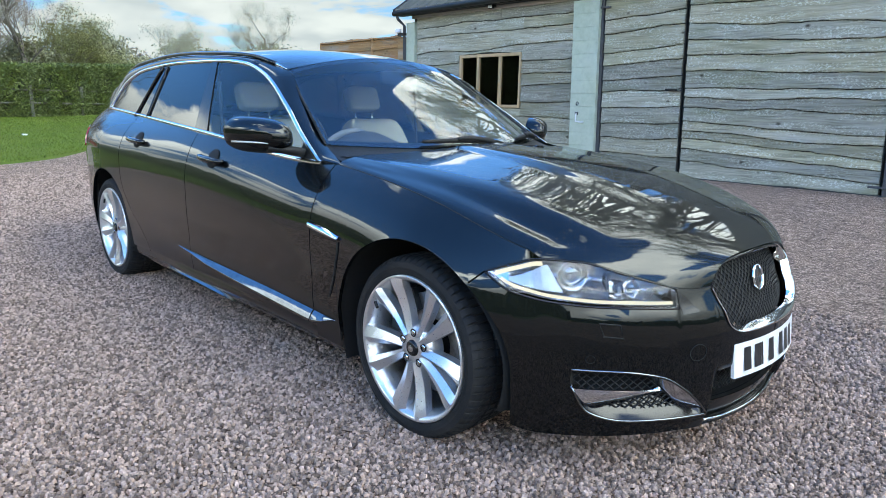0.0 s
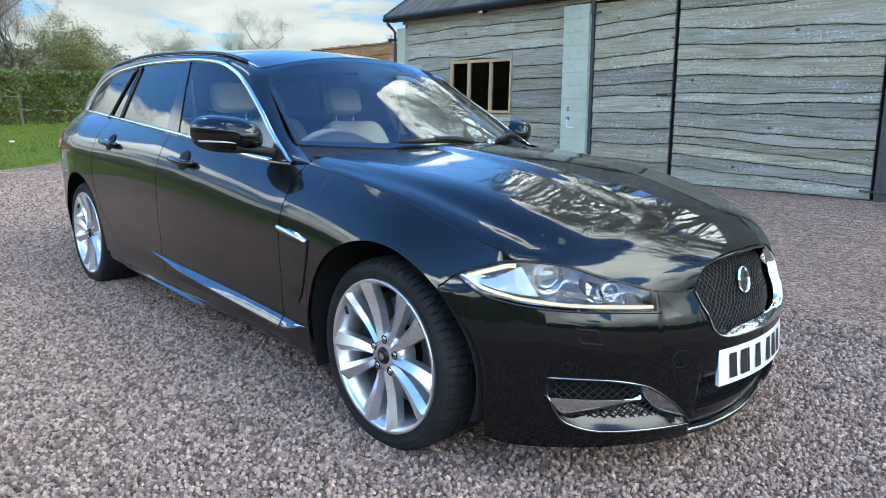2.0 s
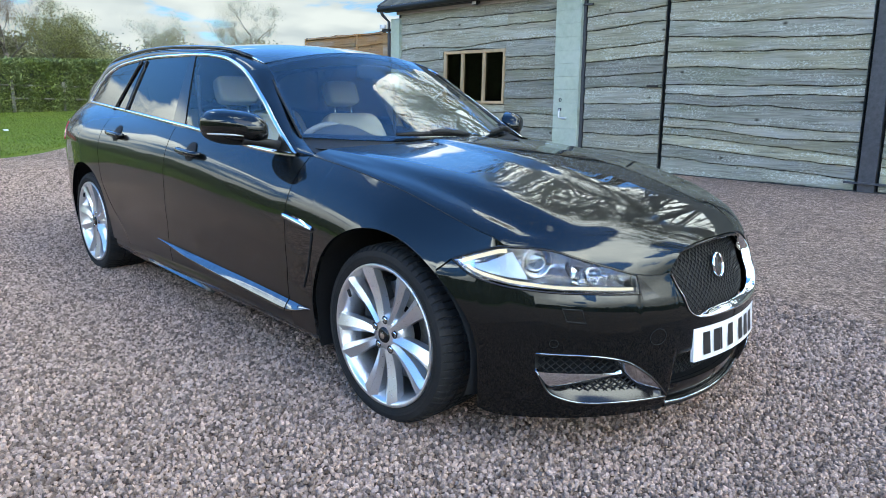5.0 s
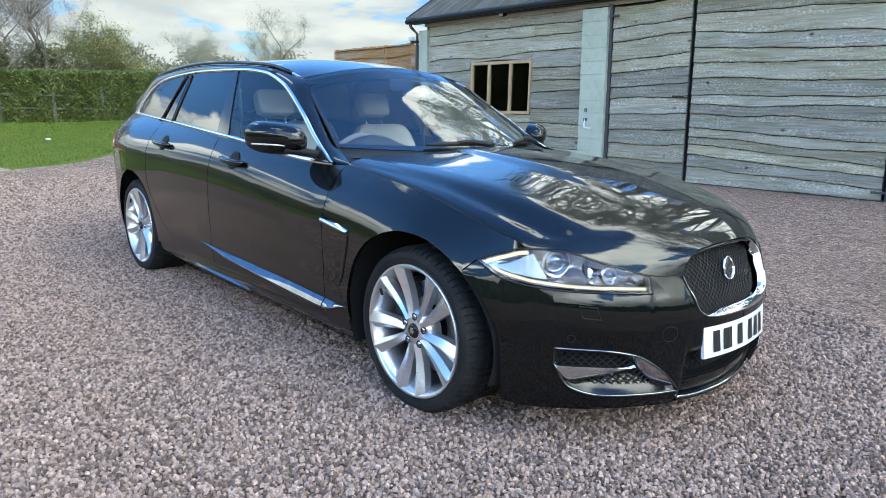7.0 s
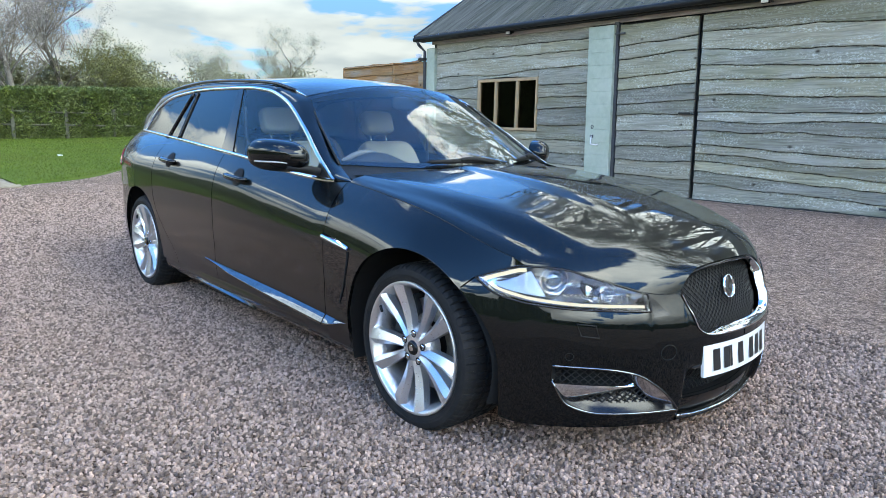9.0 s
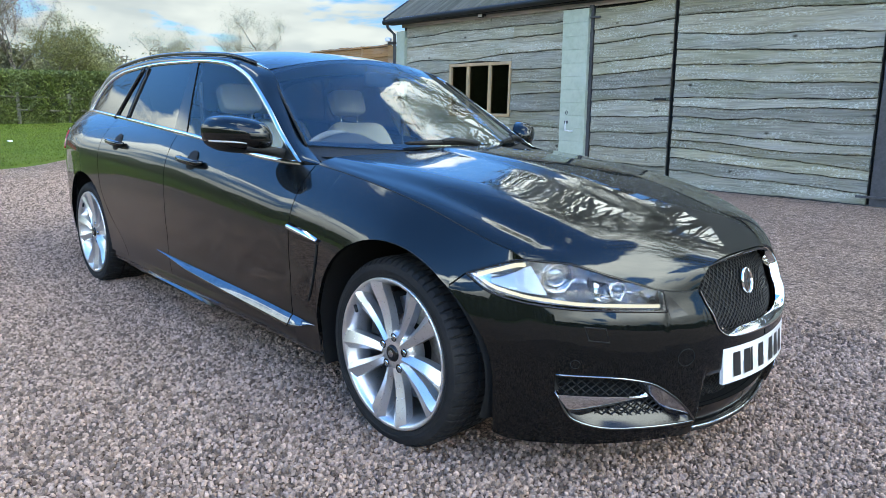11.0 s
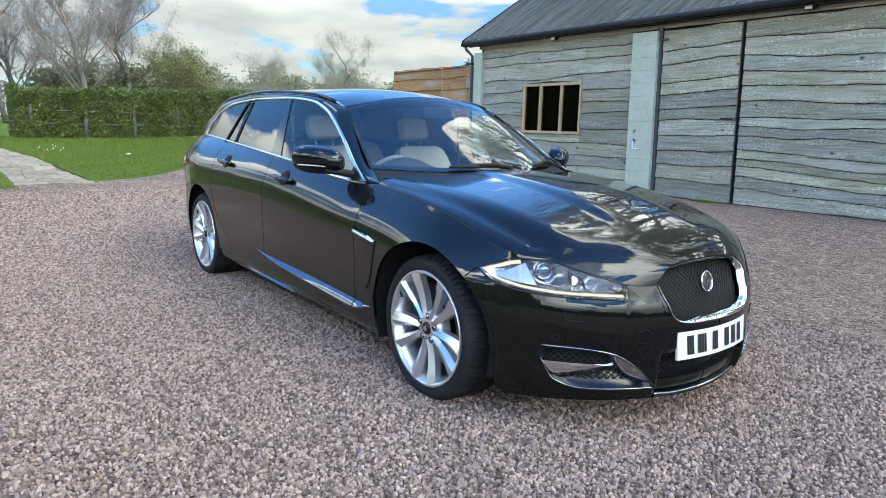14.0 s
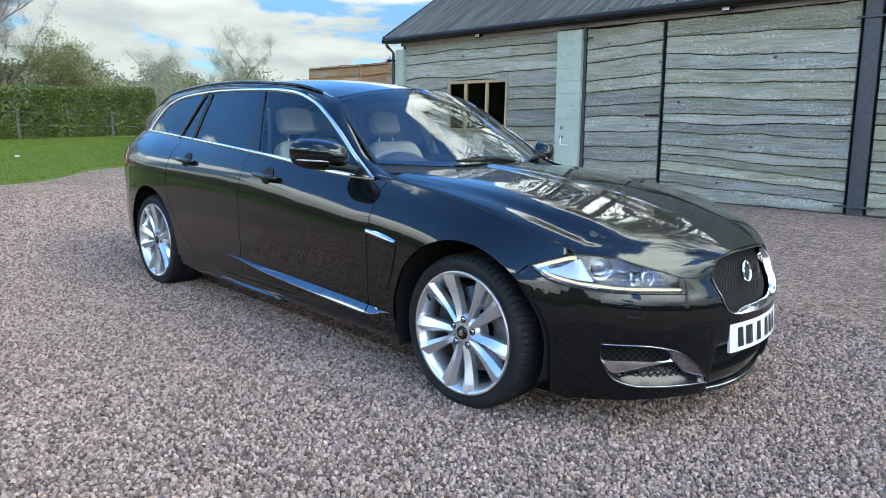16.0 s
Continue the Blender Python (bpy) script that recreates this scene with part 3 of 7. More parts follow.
car = new("estate_car")
car.empty_display_size = 0.2
tagged(car, "dark green-black metallic estate car parked on gravel", "car")

GAP = 0.0025
DOOR_F, DOOR_M, DOOR_R = -0.552, -1.700, -2.610


def rear_door_back(z):
    """Rear edge of the rear door: upright above, sweeping forward over the wheel arch below."""
    return -2.615 + 0.33 * smooth01(0.74, 0.26, z) ** 1.5


def door_low(u):
    return 0.268


for sgn, word in ((-1, "driver"), (1, "passenger")):
    # front wing
    cut = lambda u: np.interp(u, [19, 22.5], [0.602, 0.641]) if u < 22.5 else lamp_hi(u) + 0.003
    us = dense(DOOR_F + GAP, 0.0, 26, -ARCH_R) + steps(0, 19, 22)[1:]
    bm = panel([(us, low_z, lambda u: top_z(u) - GAP), (steps(19, 36, 16), cut, lambda u: top_z(u) - GAP)], sgn, rows=18)
    part("front_wing", bm, PAINT, car, smooth=True)
    # doors
    us = dense(DOOR_M + GAP, DOOR_F - GAP, 34)
    front_door = part("front_door", panel([(us, door_low, lambda u: top_z(u) - 0.002)], sgn, rows=26), PAINT, car, smooth=True)
    bm = sheet(steps(0, 1, 26), steps(0, 1, 26), lambda a, b: (lambda z: skin(DOOR_M - GAP + (rear_door_back(z) + GAP - DOOR_M + GAP) * a, z, sgn))(
        0.268 + b * (belt(DOOR_M + (DOOR_R - DOOR_M) * a) - 0.002 - 0.268)))
    rear_door = part("rear_door", fold(bm, inward, 0.014), PAINT, car, smooth=True)
    # rear quarter: over and behind the arch
    bm = bmesh.new()

    def quarter(a, b):
        # b: 0 at the arch or sill, 1 at the belt
        z1 = belt(-2.62 - a * 1.4)
        xb = -4.04 + 0.0 * b
        x0 = -2.62
        x = x0 + (xb - x0) * a
        lo = low_z(x)
        return skin(x, lo + (z1 - lo) * b, sgn)
    us = [(-2.62 - x) / 1.42 for x in sorted(dense(-4.04, -2.62, 40, -WB - ARCH_R), reverse=True)]
    sheet(us, steps(0, 1, 22), quarter, bm)
    # sliver between the rear door and the arch
    def sliver(a, b):
        z = 0.262 + (0.80 - 0.262) * b
        x1 = rear_door_back(z) - GAP
        da = ARCH_R ** 2 - (z - AXLE_Z) ** 2
        x2 = min(-2.62, 9) if da <= 0 else max(-2.62, -WB + math.sqrt(da))
        if da > 0 and -WB + math.sqrt(da) < -2.62:
            x2 = -2.62
        return skin(x2 + (x1 - x2) * a, z, sgn)
    sheet(steps(0, 1, 8), steps(0, 1, 30), sliver, bm)
    sheet(steps(0, 1, 4), steps(0, 1, 10), lambda a, b: skin(-2.62 + a * (rear_door_back(0.8) - GAP + 2.62), 0.80 + (belt(-2.62) - 0.8) * b, sgn), bm)
    part("rear_quarter", fold(bm, inward, 0.02), PAINT, car, smooth=True)
    # arch lips and liners, with the arch's shade put into their near-black colour
    for c in (0.0, -WB):
        bm = bmesh.new()
        half = 0.455
        angs = steps(-10 if c else -18, 202, 50)

        def lip(a, v, c=c):
            x = c + ARCH_R * math.cos(radians(a))
            z = AXLE_Z + ARCH_R * math.sin(radians(a))
            u = x if x <= 0 else math.degrees(math.asin(min(x / 0.80, 1)))
            p = skin(u, max(z, 0.2), sgn, 0.001)
            p.x, p.z = x, z
            p.y -= sgn * 0.40 * v
            p.x = c + (p.x - c) * (1 + 0.05 * min(v * 8, 1))
            p.z = AXLE_Z + (p.z - AXLE_Z) * (1 + 0.05 * min(v * 8, 1))
            return p
        sheet(angs, [0, 0.03, 0.1, 0.3, 1.0], lip, bm)
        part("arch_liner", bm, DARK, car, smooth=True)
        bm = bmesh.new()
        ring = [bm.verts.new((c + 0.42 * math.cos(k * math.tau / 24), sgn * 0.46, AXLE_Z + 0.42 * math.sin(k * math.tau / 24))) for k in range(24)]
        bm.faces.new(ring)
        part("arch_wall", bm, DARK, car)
    # sill skirt with a shelf that catches the sky
    prof = [(0.268, 0.004), (0.25, 0.004), (0.236, 0.003), (0.226, 0.0), (0.20, -0.010), (0.168, -0.045), (0.16, -0.10)]
    bm = sheet(steps(-2.50, -0.36, 40), range(len(prof)), lambda x, j: Vector((x, sgn * (side_w(x) - 0.028 + prof[int(j)][1] + (0.010 * smooth01(-2.2, -1.9, x) * (1 - smooth01(-1.3, -0.8, x)) if int(j) in (2, 3) else 0)), prof[int(j)][0])))
    part("side_skirt", bm, PAINT, car, smooth=True)
    # highlight on the sill edge, added as a bright metal strip low on the skirt
    bm = sheet(steps(0, 1, 24), steps(0, 1, 3), lambda a, v: Vector((-2.03 + 0.78 * a, sgn * (0.872 - 0.014 * v), 0.212 - 0.021 * a + 0.013 * v * math.sin(math.pi * (0.06 + 0.88 * a)) ** 0.7)))
    part("skirt_highlight", bm, DARK_CHROME, car, "sill highlight added as a bright strip", smooth=True)
    # bright wedge along the door bottoms
    bm = bmesh.new()
    for a, b in ((-1.84, DOOR_F - 0.004), (DOOR_F + 0.004, -0.398)):
        us = steps(a, b, 30)
        zc = lambda x: 0.371 + (x + 1.84) / 1.44 * (0.318 - 0.371)
        th = lambda x: 0.050 * smooth01(-1.88, -0.75, x) ** 0.8 * (1 - smooth01(-0.60, -0.394, x) ** 1.5) + 0.0015
        sheet(us, steps(0, 1, 6), lambda x, v: skin(x, zc(x) - th(x) * (1 - v), sgn, (0.002 if v == 0 else 0.002 + 0.036 * (1 - v) ** 0.8) * min(1, th(x) / 0.02)), bm)
    part("door_trim_strip", bm, DARK_CHROME, car, "polished trim strip", smooth=True)
    # wing vent
    bm = sheet(steps(0, 1, 14), steps(0, 1, 6), lambda a, v: skin(-0.552 + 0.20 * a, 0.668 - 0.026 * a + (v - 0.5) * 0.030 * (1 - 0.55 * a ** 3) , sgn, 0.002 + 0.012 * math.sin(math.pi * v)))
    part("wing_vent", fold(bm, inward, 0.01), CHROME, car, "chrome side vent", smooth=True)
    bm = sheet(steps(0, 1, 10), steps(0, 1, 14), lambda a, v: skin(-0.540 + (0.185 - 0.075 * (1 - v) ** 1.5) * a, 0.405 + v * (0.225), sgn, 0.0015))
    part("vent_panel", bm, PAINT, car, smooth=True)
    bm = tube([skin(-0.540 + (0.185 - 0.075 * (1 - v) ** 1.5), 0.405 + v * 0.225, sgn, 0.002) for v in steps(0, 1, 14)], 0.0035, 5)
    part("vent_panel_groove", bm, DARK, car)
    # door handles: cup, a flat disc with the hollow's shade as colour, and bar
    for hx, hz in ((-1.435, 0.856), (-2.375, 0.899)):
        cup = sheet(steps(0, 1, 20), steps(0, 1, 5), lambda a, r: skin(hx + 0.046 * math.cos(a * math.tau) * r, hz + 0.044 * math.sin(a * math.tau) * r, sgn, 0.0045))
        part("handle_cup_shade", cup, DARK, front_door if hx > -2 else rear_door, smooth=True)
        pts = [skin(hx + d, hz - 0.003 - 0.006 * d / 0.1, sgn, 0.010 + 0.026 * math.cos(d / 0.112 * math.pi / 2) ** 0.35 if abs(d) < 0.111 else 0.006) for d in steps(-0.112, 0.112, 14)]
        bar = tube(pts, 0.0155, 10, taper=lambda t: 0.7 + 0.3 * math.sin(math.pi * t) ** 0.5)
        part("door_handle", bar, PAINT, front_door if hx > -2 else rear_door, smooth=True)
    # door window trim and glass
    dlo = spl([-3.30, -3.25, -3.11, -2.83, -2.275, -1.805, -1.51, -1.30, -1.0, -0.83, -0.665], [1.060, 1.105, 1.232, 1.302, 1.328, 1.324, 1.303, 1.250, 1.095, 0.985, 0.888])

    def cabin(x, z, sg, off=0.0):
        """The leaning upper side of the cabin."""
        b = belt(x)
        w = belt_w(x) - 0.003 - 0.43 * (z - b) - 0.10 * (z - b) ** 2
        return Vector((x, sg * (w + off), z + 0.35 * off))

    def strip(f, a, b, n, width, off, sg, upper=False):
        """A bright moulding along a curve of the cabin side."""
        bm = bmesh.new()
        sec = [(-0.5, 0.0), (-0.5, 0.55), (-0.2, 1.0), (0.2, 1.0), (0.5, 0.55), (0.5, 0.0)]
        pts = [cabin(x, f(x), sg) for x in steps(a, b, n)]
        rings = []
        for i, p in enumerate(pts):
            d = (pts[min(i + 1, n)] - pts[max(i - 1, 0)]).normalized()
            out = Vector((0, sg * 0.93, 0.37))
            q = d.cross(out).normalized()
            rings.append([bm.verts.new(p + q * s * width + out * h * off) for s, h in sec])
        for r, s in zip(rings, rings[1:]):
            for k in range(5):
                bm.faces.new((r[k], r[k + 1], s[k + 1], s[k]))
        return bm
    part("window_trim", strip(lambda x: belt(x) + 0.004, -3.335, -0.64, 60, 0.019, 0.010, sgn), CHROME, car, "bright window moulding", smooth=True)
    part("window_trim", strip(lambda x: dlo(x) + 0.004, -3.298, -0.66, 130, 0.019, 0.010, sgn), CHROME, car, "bright window moulding", smooth=True)

    def bar_x(x0, x1):
        return lambda z: x0 + (x1 - x0) * (z - 0.97) / 0.34
    posts = {"quarter": (-2.725, -2.55), "vent": (-2.465, -2.44), "pillar_r": (-1.755, -1.845), "pillar_f": (-1.615, -1.785)}

    def pane(xa, xb, rows=16, cols=16):
        """Glass between two leaning edges, under the upper curve."""
        def fn(a, v):
            xl, xr = xa, xb
            lo_a, lo_b = xl(0.97) if callable(xl) else xl, xr(0.97) if callable(xr) else xr
            x = lo_a + (lo_b - lo_a) * a
            for _ in range(4):
                z = belt(x) + (dlo(x) - belt(x)) * v
                l, r = xl(z) if callable(xl) else xl, xr(z) if callable(xr) else xr
                x = l + (r - l) * a
            z = belt(x) + (dlo(x) - belt(x)) * v
            return cabin(x, z, sgn)
        return sheet(steps(0, 1, cols), steps(0, 1, rows), fn)
    L = lambda k: bar_x(*posts[k])
    part("quarter_window", pane(-3.292, L("quarter")), TINTED, car, "dark tinted glass", smooth=True)
    part("rear_door_window", pane(L("vent"), L("pillar_r")), TINTED, rear_door, "dark tinted glass", smooth=True)
    part("rear_vent_window", pane(lambda z: L("quarter")(z) + 0.02, lambda z: L("vent")(z) - 0.02), TINTED, rear_door, "dark tinted glass", smooth=True)
    part("front_door_window", pane(lambda z: L("pillar_f")(z), -0.662, cols=30), GLASS, front_door, "clear door glass", smooth=True)
    bm = sheet(steps(0, 1, 6), steps(0, 1, 16), lambda a, v: (lambda z: cabin(L("pillar_r")(z) + (L("pillar_f")(z) - L("pillar_r")(z)) * a, z, sgn, 0.004))(0.955 + 0.365 * v))
    part("door_pillar", fold(bm, inward, 0.02), GLOSS_BLACK, car, "gloss black pillar trim", smooth=True)
    for k in ("quarter", "vent"):
        bm = tube([cabin(L(k)(z) + (0.012 if k == "quarter" else -0.012), z, sgn, 0.002) for z in steps(1.02, 1.312, 12)], 0.011, 8)
        part("window_bar", bm, GLOSS_BLACK, car, smooth=True)
    # black mirror sail
    bm = sheet(steps(0, 1, 6), steps(0, 1, 6), lambda a, v: (lambda x: cabin(x, belt(x) + 0.004 + (min(dlo(x), belt(x) + 0.26) - belt(x)) * v, sgn, 0.003))(-0.80 + 0.13 * a))
    part("mirror_sail", bm, BLACK_PLASTIC, car, smooth=True)

# ---- roof, pillars, screen ----
roof_w = spl([-4.02, -3.9, -3.6, -3.0, -2.3, -1.6, -1.21, -1.0, -0.74, -0.535], [0.43, 0.46, 0.515, 0.575, 0.60, 0.595, 0.572, 0.620, 0.688, 0.758])
roof_e = spl([-4.02, -3.9, -3.6, -3.0, -2.3, -1.6, -1.21, -1.0, -0.74, -0.535], [1.05, 1.10, 1.215, 1.340, 1.372, 1.345, 1.272, 1.125, 0.955, 0.898])
roof_c = spl([-4.02, -3.6, -3.0, -2.3, -1.8, -1.45, -1.17], [1.16, 1.30, 1.39, 1.425, 1.418, 1.392, 1.352])
for sgn in (-1, 1):
    def pillar(x, v):
        lo = cabin(x, max(dlo(x), belt(x)) if -3.30 < x < -0.665 else belt(x) - 0.002, sgn)
        hi = Vector((x, sgn * roof_w(x), roof_e(x)))
        p = lo.lerp(hi, v)
        bulge = (0.030 if x < -1.4 else 0.016) * math.sin(math.pi * v) * min(1.0, (hi - lo).length / 0.12)
        p += Vector((0.15 if x > -1.3 else 0.0, sgn * 0.75, 0.6)).normalized() * bulge
        return p
    bm = sheet(dense(-4.02, -0.537, 150), steps(0, 1, 8), pillar)
    part("roof_side", bm, PAINT, car, smooth=True)
    # roof rail with bright front tip
    rp = lambda x: Vector((x, sgn * (roof_w(x) + 0.006), roof_e(x) + 0.002 + 0.008 * smooth01(-1.24, -1.5, x) * smooth01(-3.8, -3.4, x)))
    part("roof_rail", tube([rp(x) for x in steps(-3.60, -1.30, 40)], 0.010, 8, taper=lambda t: min(1, 0.4 + 6 * t)), PAINT, car, "body-coloured flush roof rail", smooth=True)
    part("rail_tip", tube([rp(x) for x in steps(-1.31, -1.215, 6)], 0.008, 8, taper=lambda t: 1 - 0.75 * t), CHROME, car, "bright rail end", smooth=True)

bm = sheet(steps(-4.0, -1.17, 50), steps(-1, 1, 24), lambda x, v: Vector((x - 0.045 * smooth01(-1.6, -1.17, x) * v * v, v * roof_w(x - 0.045 * smooth01(-1.6, -1.17, x) * v * v), roof_e(x - 0.045 * smooth01(-1.6, -1.17, x) * v * v) + (roof_c(x) - roof_e(x - 0.045 * smooth01(-1.6, -1.17, x) * v * v)) * (1 - abs(v) ** 2.2))))
part("roof_panel", bm, PAINT, car, smooth=True)
bm = sheet(steps(-3.9, -1.25, 20), steps(-1, 1, 12), lambda x, v: Vector((x, v * (roof_w(x) - 0.02), roof_e(x) - 0.03 + (roof_c(x) - roof_e(x)) * (1 - abs(v) ** 2.2))))
part("roof_lining", bm, HEADLINER, car, smooth=True)


def screen(v, s):
    """Windscreen: v from -1 to 1 across, s from 0 at the cowl to 1 at the roof."""
    a = Vector((-0.50 - 0.235 * v * v, 0.688 * v, 0.934 + 0.021 * v * v))
    b = Vector((-1.168 - 0.045 * v * v, 0.57 * v, 1.352 - 0.082 * abs(v) ** 2.2))
    return a.lerp(b, s) + Vector((0.45, 0, 0.75)) * 0.028 * math.sin(math.pi * s) * (1 - v ** 4)


part("windscreen", sheet(steps(-1, 1, 40), steps(0, 1, 24), screen), SCREEN, car, "clear windscreen", smooth=True)
bm = bmesh.new()
for lo, hi, va, vb in ((0.0, 0.055, -1, 1), (0.95, 1.0, -1, 1)):
    sheet(steps(va, vb, 40), steps(lo, hi, 3), lambda v, s: screen(v, s) - Vector((0.003, 0, 0.004)), bm)
for va, vb in ((-1, -0.975), (0.975, 1)):
    sheet(steps(va, vb, 2), steps(0, 1, 24), lambda v, s: screen(v, s) - Vector((0.003, 0, 0.004)), bm)
part("screen_border", bm, GLOSS_BLACK, car, "black enamel glass border", smooth=True)
for sgn in (-1, 1):
    part("screen_seal", tube([screen(sgn * 1.0, s) + Vector((0, sgn * 0.003, 0)) for s in steps(0, 1, 24)], 0.006, 6), BLACK_PLASTIC, car, smooth=True)

# ---- bonnet ----
hood_c = spl([-0.46, -0.2, 0.05, 0.25, 0.45, 0.6, 0.70, 0.765], [0.958, 0.940, 0.914, 0.880, 0.826, 0.768, 0.716, 0.676])


HOOD_SHAPES = {}
ridge_y = spl([-0.535, -0.23, 0.04, 0.29, 0.5, 0.62, 0.77], [0.715, 0.668, 0.634, 0.602, 0.568, 0.535, 0.49])
bulge_y = spl([-0.535, -0.3, 0.06, 0.51, 0.64, 0.77], [0.165, 0.185, 0.212, 0.214, 0.187, 0.16])


def hood(u, r):
    """Bonnet at edge heading u; r from -1 to 1 across."""
    e = skin(u, top_z(u))
    ex, ew, ez = e.x, -e.y, e.z
    k = smooth01(-0.535, 0.766, ex)
    cx = ex + 0.085 * (1 - k) ** 2
    x = ex + (cx - ex) * (1 - r * r)
    a = abs(r)
    zc = hood_c(cx)
    # raised middle with a crease, a flat panel beside it, then an outer ridge from the screen corner to the lamp
    rb = bulge_y(x) / ew
    r1 = max(min(ridge_y(x) / ew, 0.94), rb + 0.16)
    key = (round(rb, 3), round(r1, 3), round(ez, 3))
    if key not in HOOD_SHAPES:
        step = 0.82
        d = 0.025 / max(zc - ez, 0.05)
        HOOD_SHAPES[key] = ([0, rb - 0.05, rb, rb + 0.055, (rb + r1) / 2, r1 - 0.045, r1, r1 + (1 - r1) * 0.2, r1 + (1 - r1) * 0.44, r1 + (1 - r1) * 0.74, 1.0],
                            [1.0, 0.985, 0.95, step, step - 0.5 * d, step - 0.92 * d, step - 1.15 * d - 0.035, 0.42, 0.205, 0.188, 0.0])
    s = sum(float(np.interp(min(abs(a + d), 1.0), *HOOD_SHAPES[key])) for d in (-0.032, -0.016, 0.0, 0.016, 0.032)) / 5
    front = 1 - a ** (2.6 + 3.0 * smooth01(0.9, 1.0, k))
    f = smooth01(0.80, 1.0, k)
    z = ez + (zc - ez) * (s * (1 - f) + front * f)
    return Vector((x, ew * r, z if a < 0.999 else ez))


us = steps(-0.535, 0.0, 24) + steps(0, 36, 26)[1:] + steps(36, 70.2, 44)[1:]
rs = steps(-1, 1, 150)
bm = sheet(us, rs, hood)
part("bonnet", fold(bm, inward, 0.012), PAINT, car, smooth=True)
# dark gutter under the bonnet's edge
for sgn in (-1, 1):
    part("shut_gap", tube([skin(u, top_z(u) - 0.004, sgn, -0.006) for u in steps(-0.53, 0, 10) + steps(0, 70, 40)[1:]], 0.005, 6), DARK, car)
# cowl
bm = sheet(steps(-1, 1, 30), steps(0, 1, 6), lambda v, s: (lambda a, b: a.lerp(b, s) - Vector((0, 0, 0.012 + 0.012 * math.sin(math.pi * s))))(hood(-0.535, v * 0.97), screen(v * 0.99, 0.03)))
part("cowl_panel", bm, BLACK_PLASTIC, car, smooth=True)

# ---- bumper ----
bm = bmesh.new()
for sgn in (-1, 1):
    cut2 = lambda u: np.interp(u, [19, 22.5], [0.598, 0.637]) - 0.002 if u < 22.5 else lamp_lo(u) - 0.002
    over = lambda u: cut2(u) if u < 61.7 else hood_edge(u) - 0.003
    bands = [(dense(19, 39.7, 30), low_z, cut2),
             (steps(39.7, 61.7, 28), low_z, fog_lo), (steps(39.7, 61.7, 28), fog_hi, over),
             (steps(61.7, 69.6, 10), low_z, fog_lo), (steps(61.7, 69.6, 10), fog_hi, over),
             (steps(69.6, 70.6, 2), low_z, lambda u: min(hood_edge(u), grille_lo(u)) if u > 70.2 else hood_edge(u) - 0.003),
             (steps(70.6, 90, 24), low_z, duct_lo), (steps(70.6, 90, 24), duct_hi, grille_lo)]
    panel(bands, sgn, rows=12, bm=bm, turn_in=False)
fold(bm, inward, 0.02)
bumper = part("front_bumper", bm, PAINT, car, smooth=True)

# lower splitter lip
bm = bmesh.new()
pr = [(0.0, 0.012), (0.018, 0.008), (0.022, 0.0), (0.010, -0.010), (-0.08, -0.012)]
us = [u - 90 for u in steps(72.0, 90, 20)] + [90 - u for u in steps(72.0, 90, 20)[::-1]][1:]
sheet(us, range(5), lambda u, j: skin(90 - abs(u), skirt_z(90 - abs(u)) + pr[int(j)][1], -1 if u < 0 else 1, pr[int(j)][0]), bm)
part("splitter_lip", bm, GLOSS_BLACK, bumper, "gloss black splitter", smooth=True)


def mesh_weave(surface, us, lo, hi, pitch_u, pitch_z, radius, slant):
    """Crossing wires laid on a surface between two curves."""
    bm = bmesh.new()
    ua, ub = us
    n = int((ub - ua) / pitch_u) + 40
    for way in (-1, 1):
        for k in range(-40, n):
            run = []
            for i in range(121):
                z = 0.14 + 0.56 * i / 120
                u = ua + k * pitch_u + way * (z - 0.4) * slant
                if ua <= u <= ub and lo(u) <= z <= hi(u):
                    run.append(surface(u, z))
                elif len(run) > 1:
                    tube(run, radius, 4, bm)
                    run = []
                else:
                    run = []
            if len(run) > 1:
                tube(run, radius, 4, bm)
    return bm


# grille
def grille_face(u, z, off=-0.045):
    s = -1 if u <= 90 else 1
    a = u if u <= 90 else 180 - u
    return skin(a, z, s, off)


g_lo, g_hi = lambda u: grille_lo(u if u <= 90 else 180 - u), lambda u: grille_hi(u if u <= 90 else 180 - u)
# near-black sheet in place of the shade behind the mesh
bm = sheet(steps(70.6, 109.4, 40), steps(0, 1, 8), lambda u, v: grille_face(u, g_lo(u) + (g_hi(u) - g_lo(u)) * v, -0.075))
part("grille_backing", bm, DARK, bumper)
part("grille_mesh", mesh_weave(grille_face, (71.2, 108.8), g_lo, g_hi, 1.4, 0.02, 0.0026, 62), BLACK_PLASTIC, bumper, "black diamond mesh")
# surround: bright in the lower and outer part, body colour on top
ring_u = [90 - 19.75 * math.cos(a) for a in steps(0, math.pi, 400)]
run = [0.0]
for a, b in zip(ring_u, ring_u[1:]):
    run.append(run[-1] + (grille_face(b, g_lo(b)) - grille_face(a, g_lo(a))).length)
ring_u = [float(np.interp(run[-1] * i / 90, run, ring_u)) for i in range(91)]
far_u = steps(109.75, 101.0, 24)[1:]
edge = [(u, g_lo(u) - 0.002, 0.25 + 0.75 * smooth01(72, 84, u)) for u in ring_u] + [(u, g_hi(u) + 0.002, 1 - i / 24) for i, u in enumerate(far_u)]
bm = bmesh.new()
rows = []
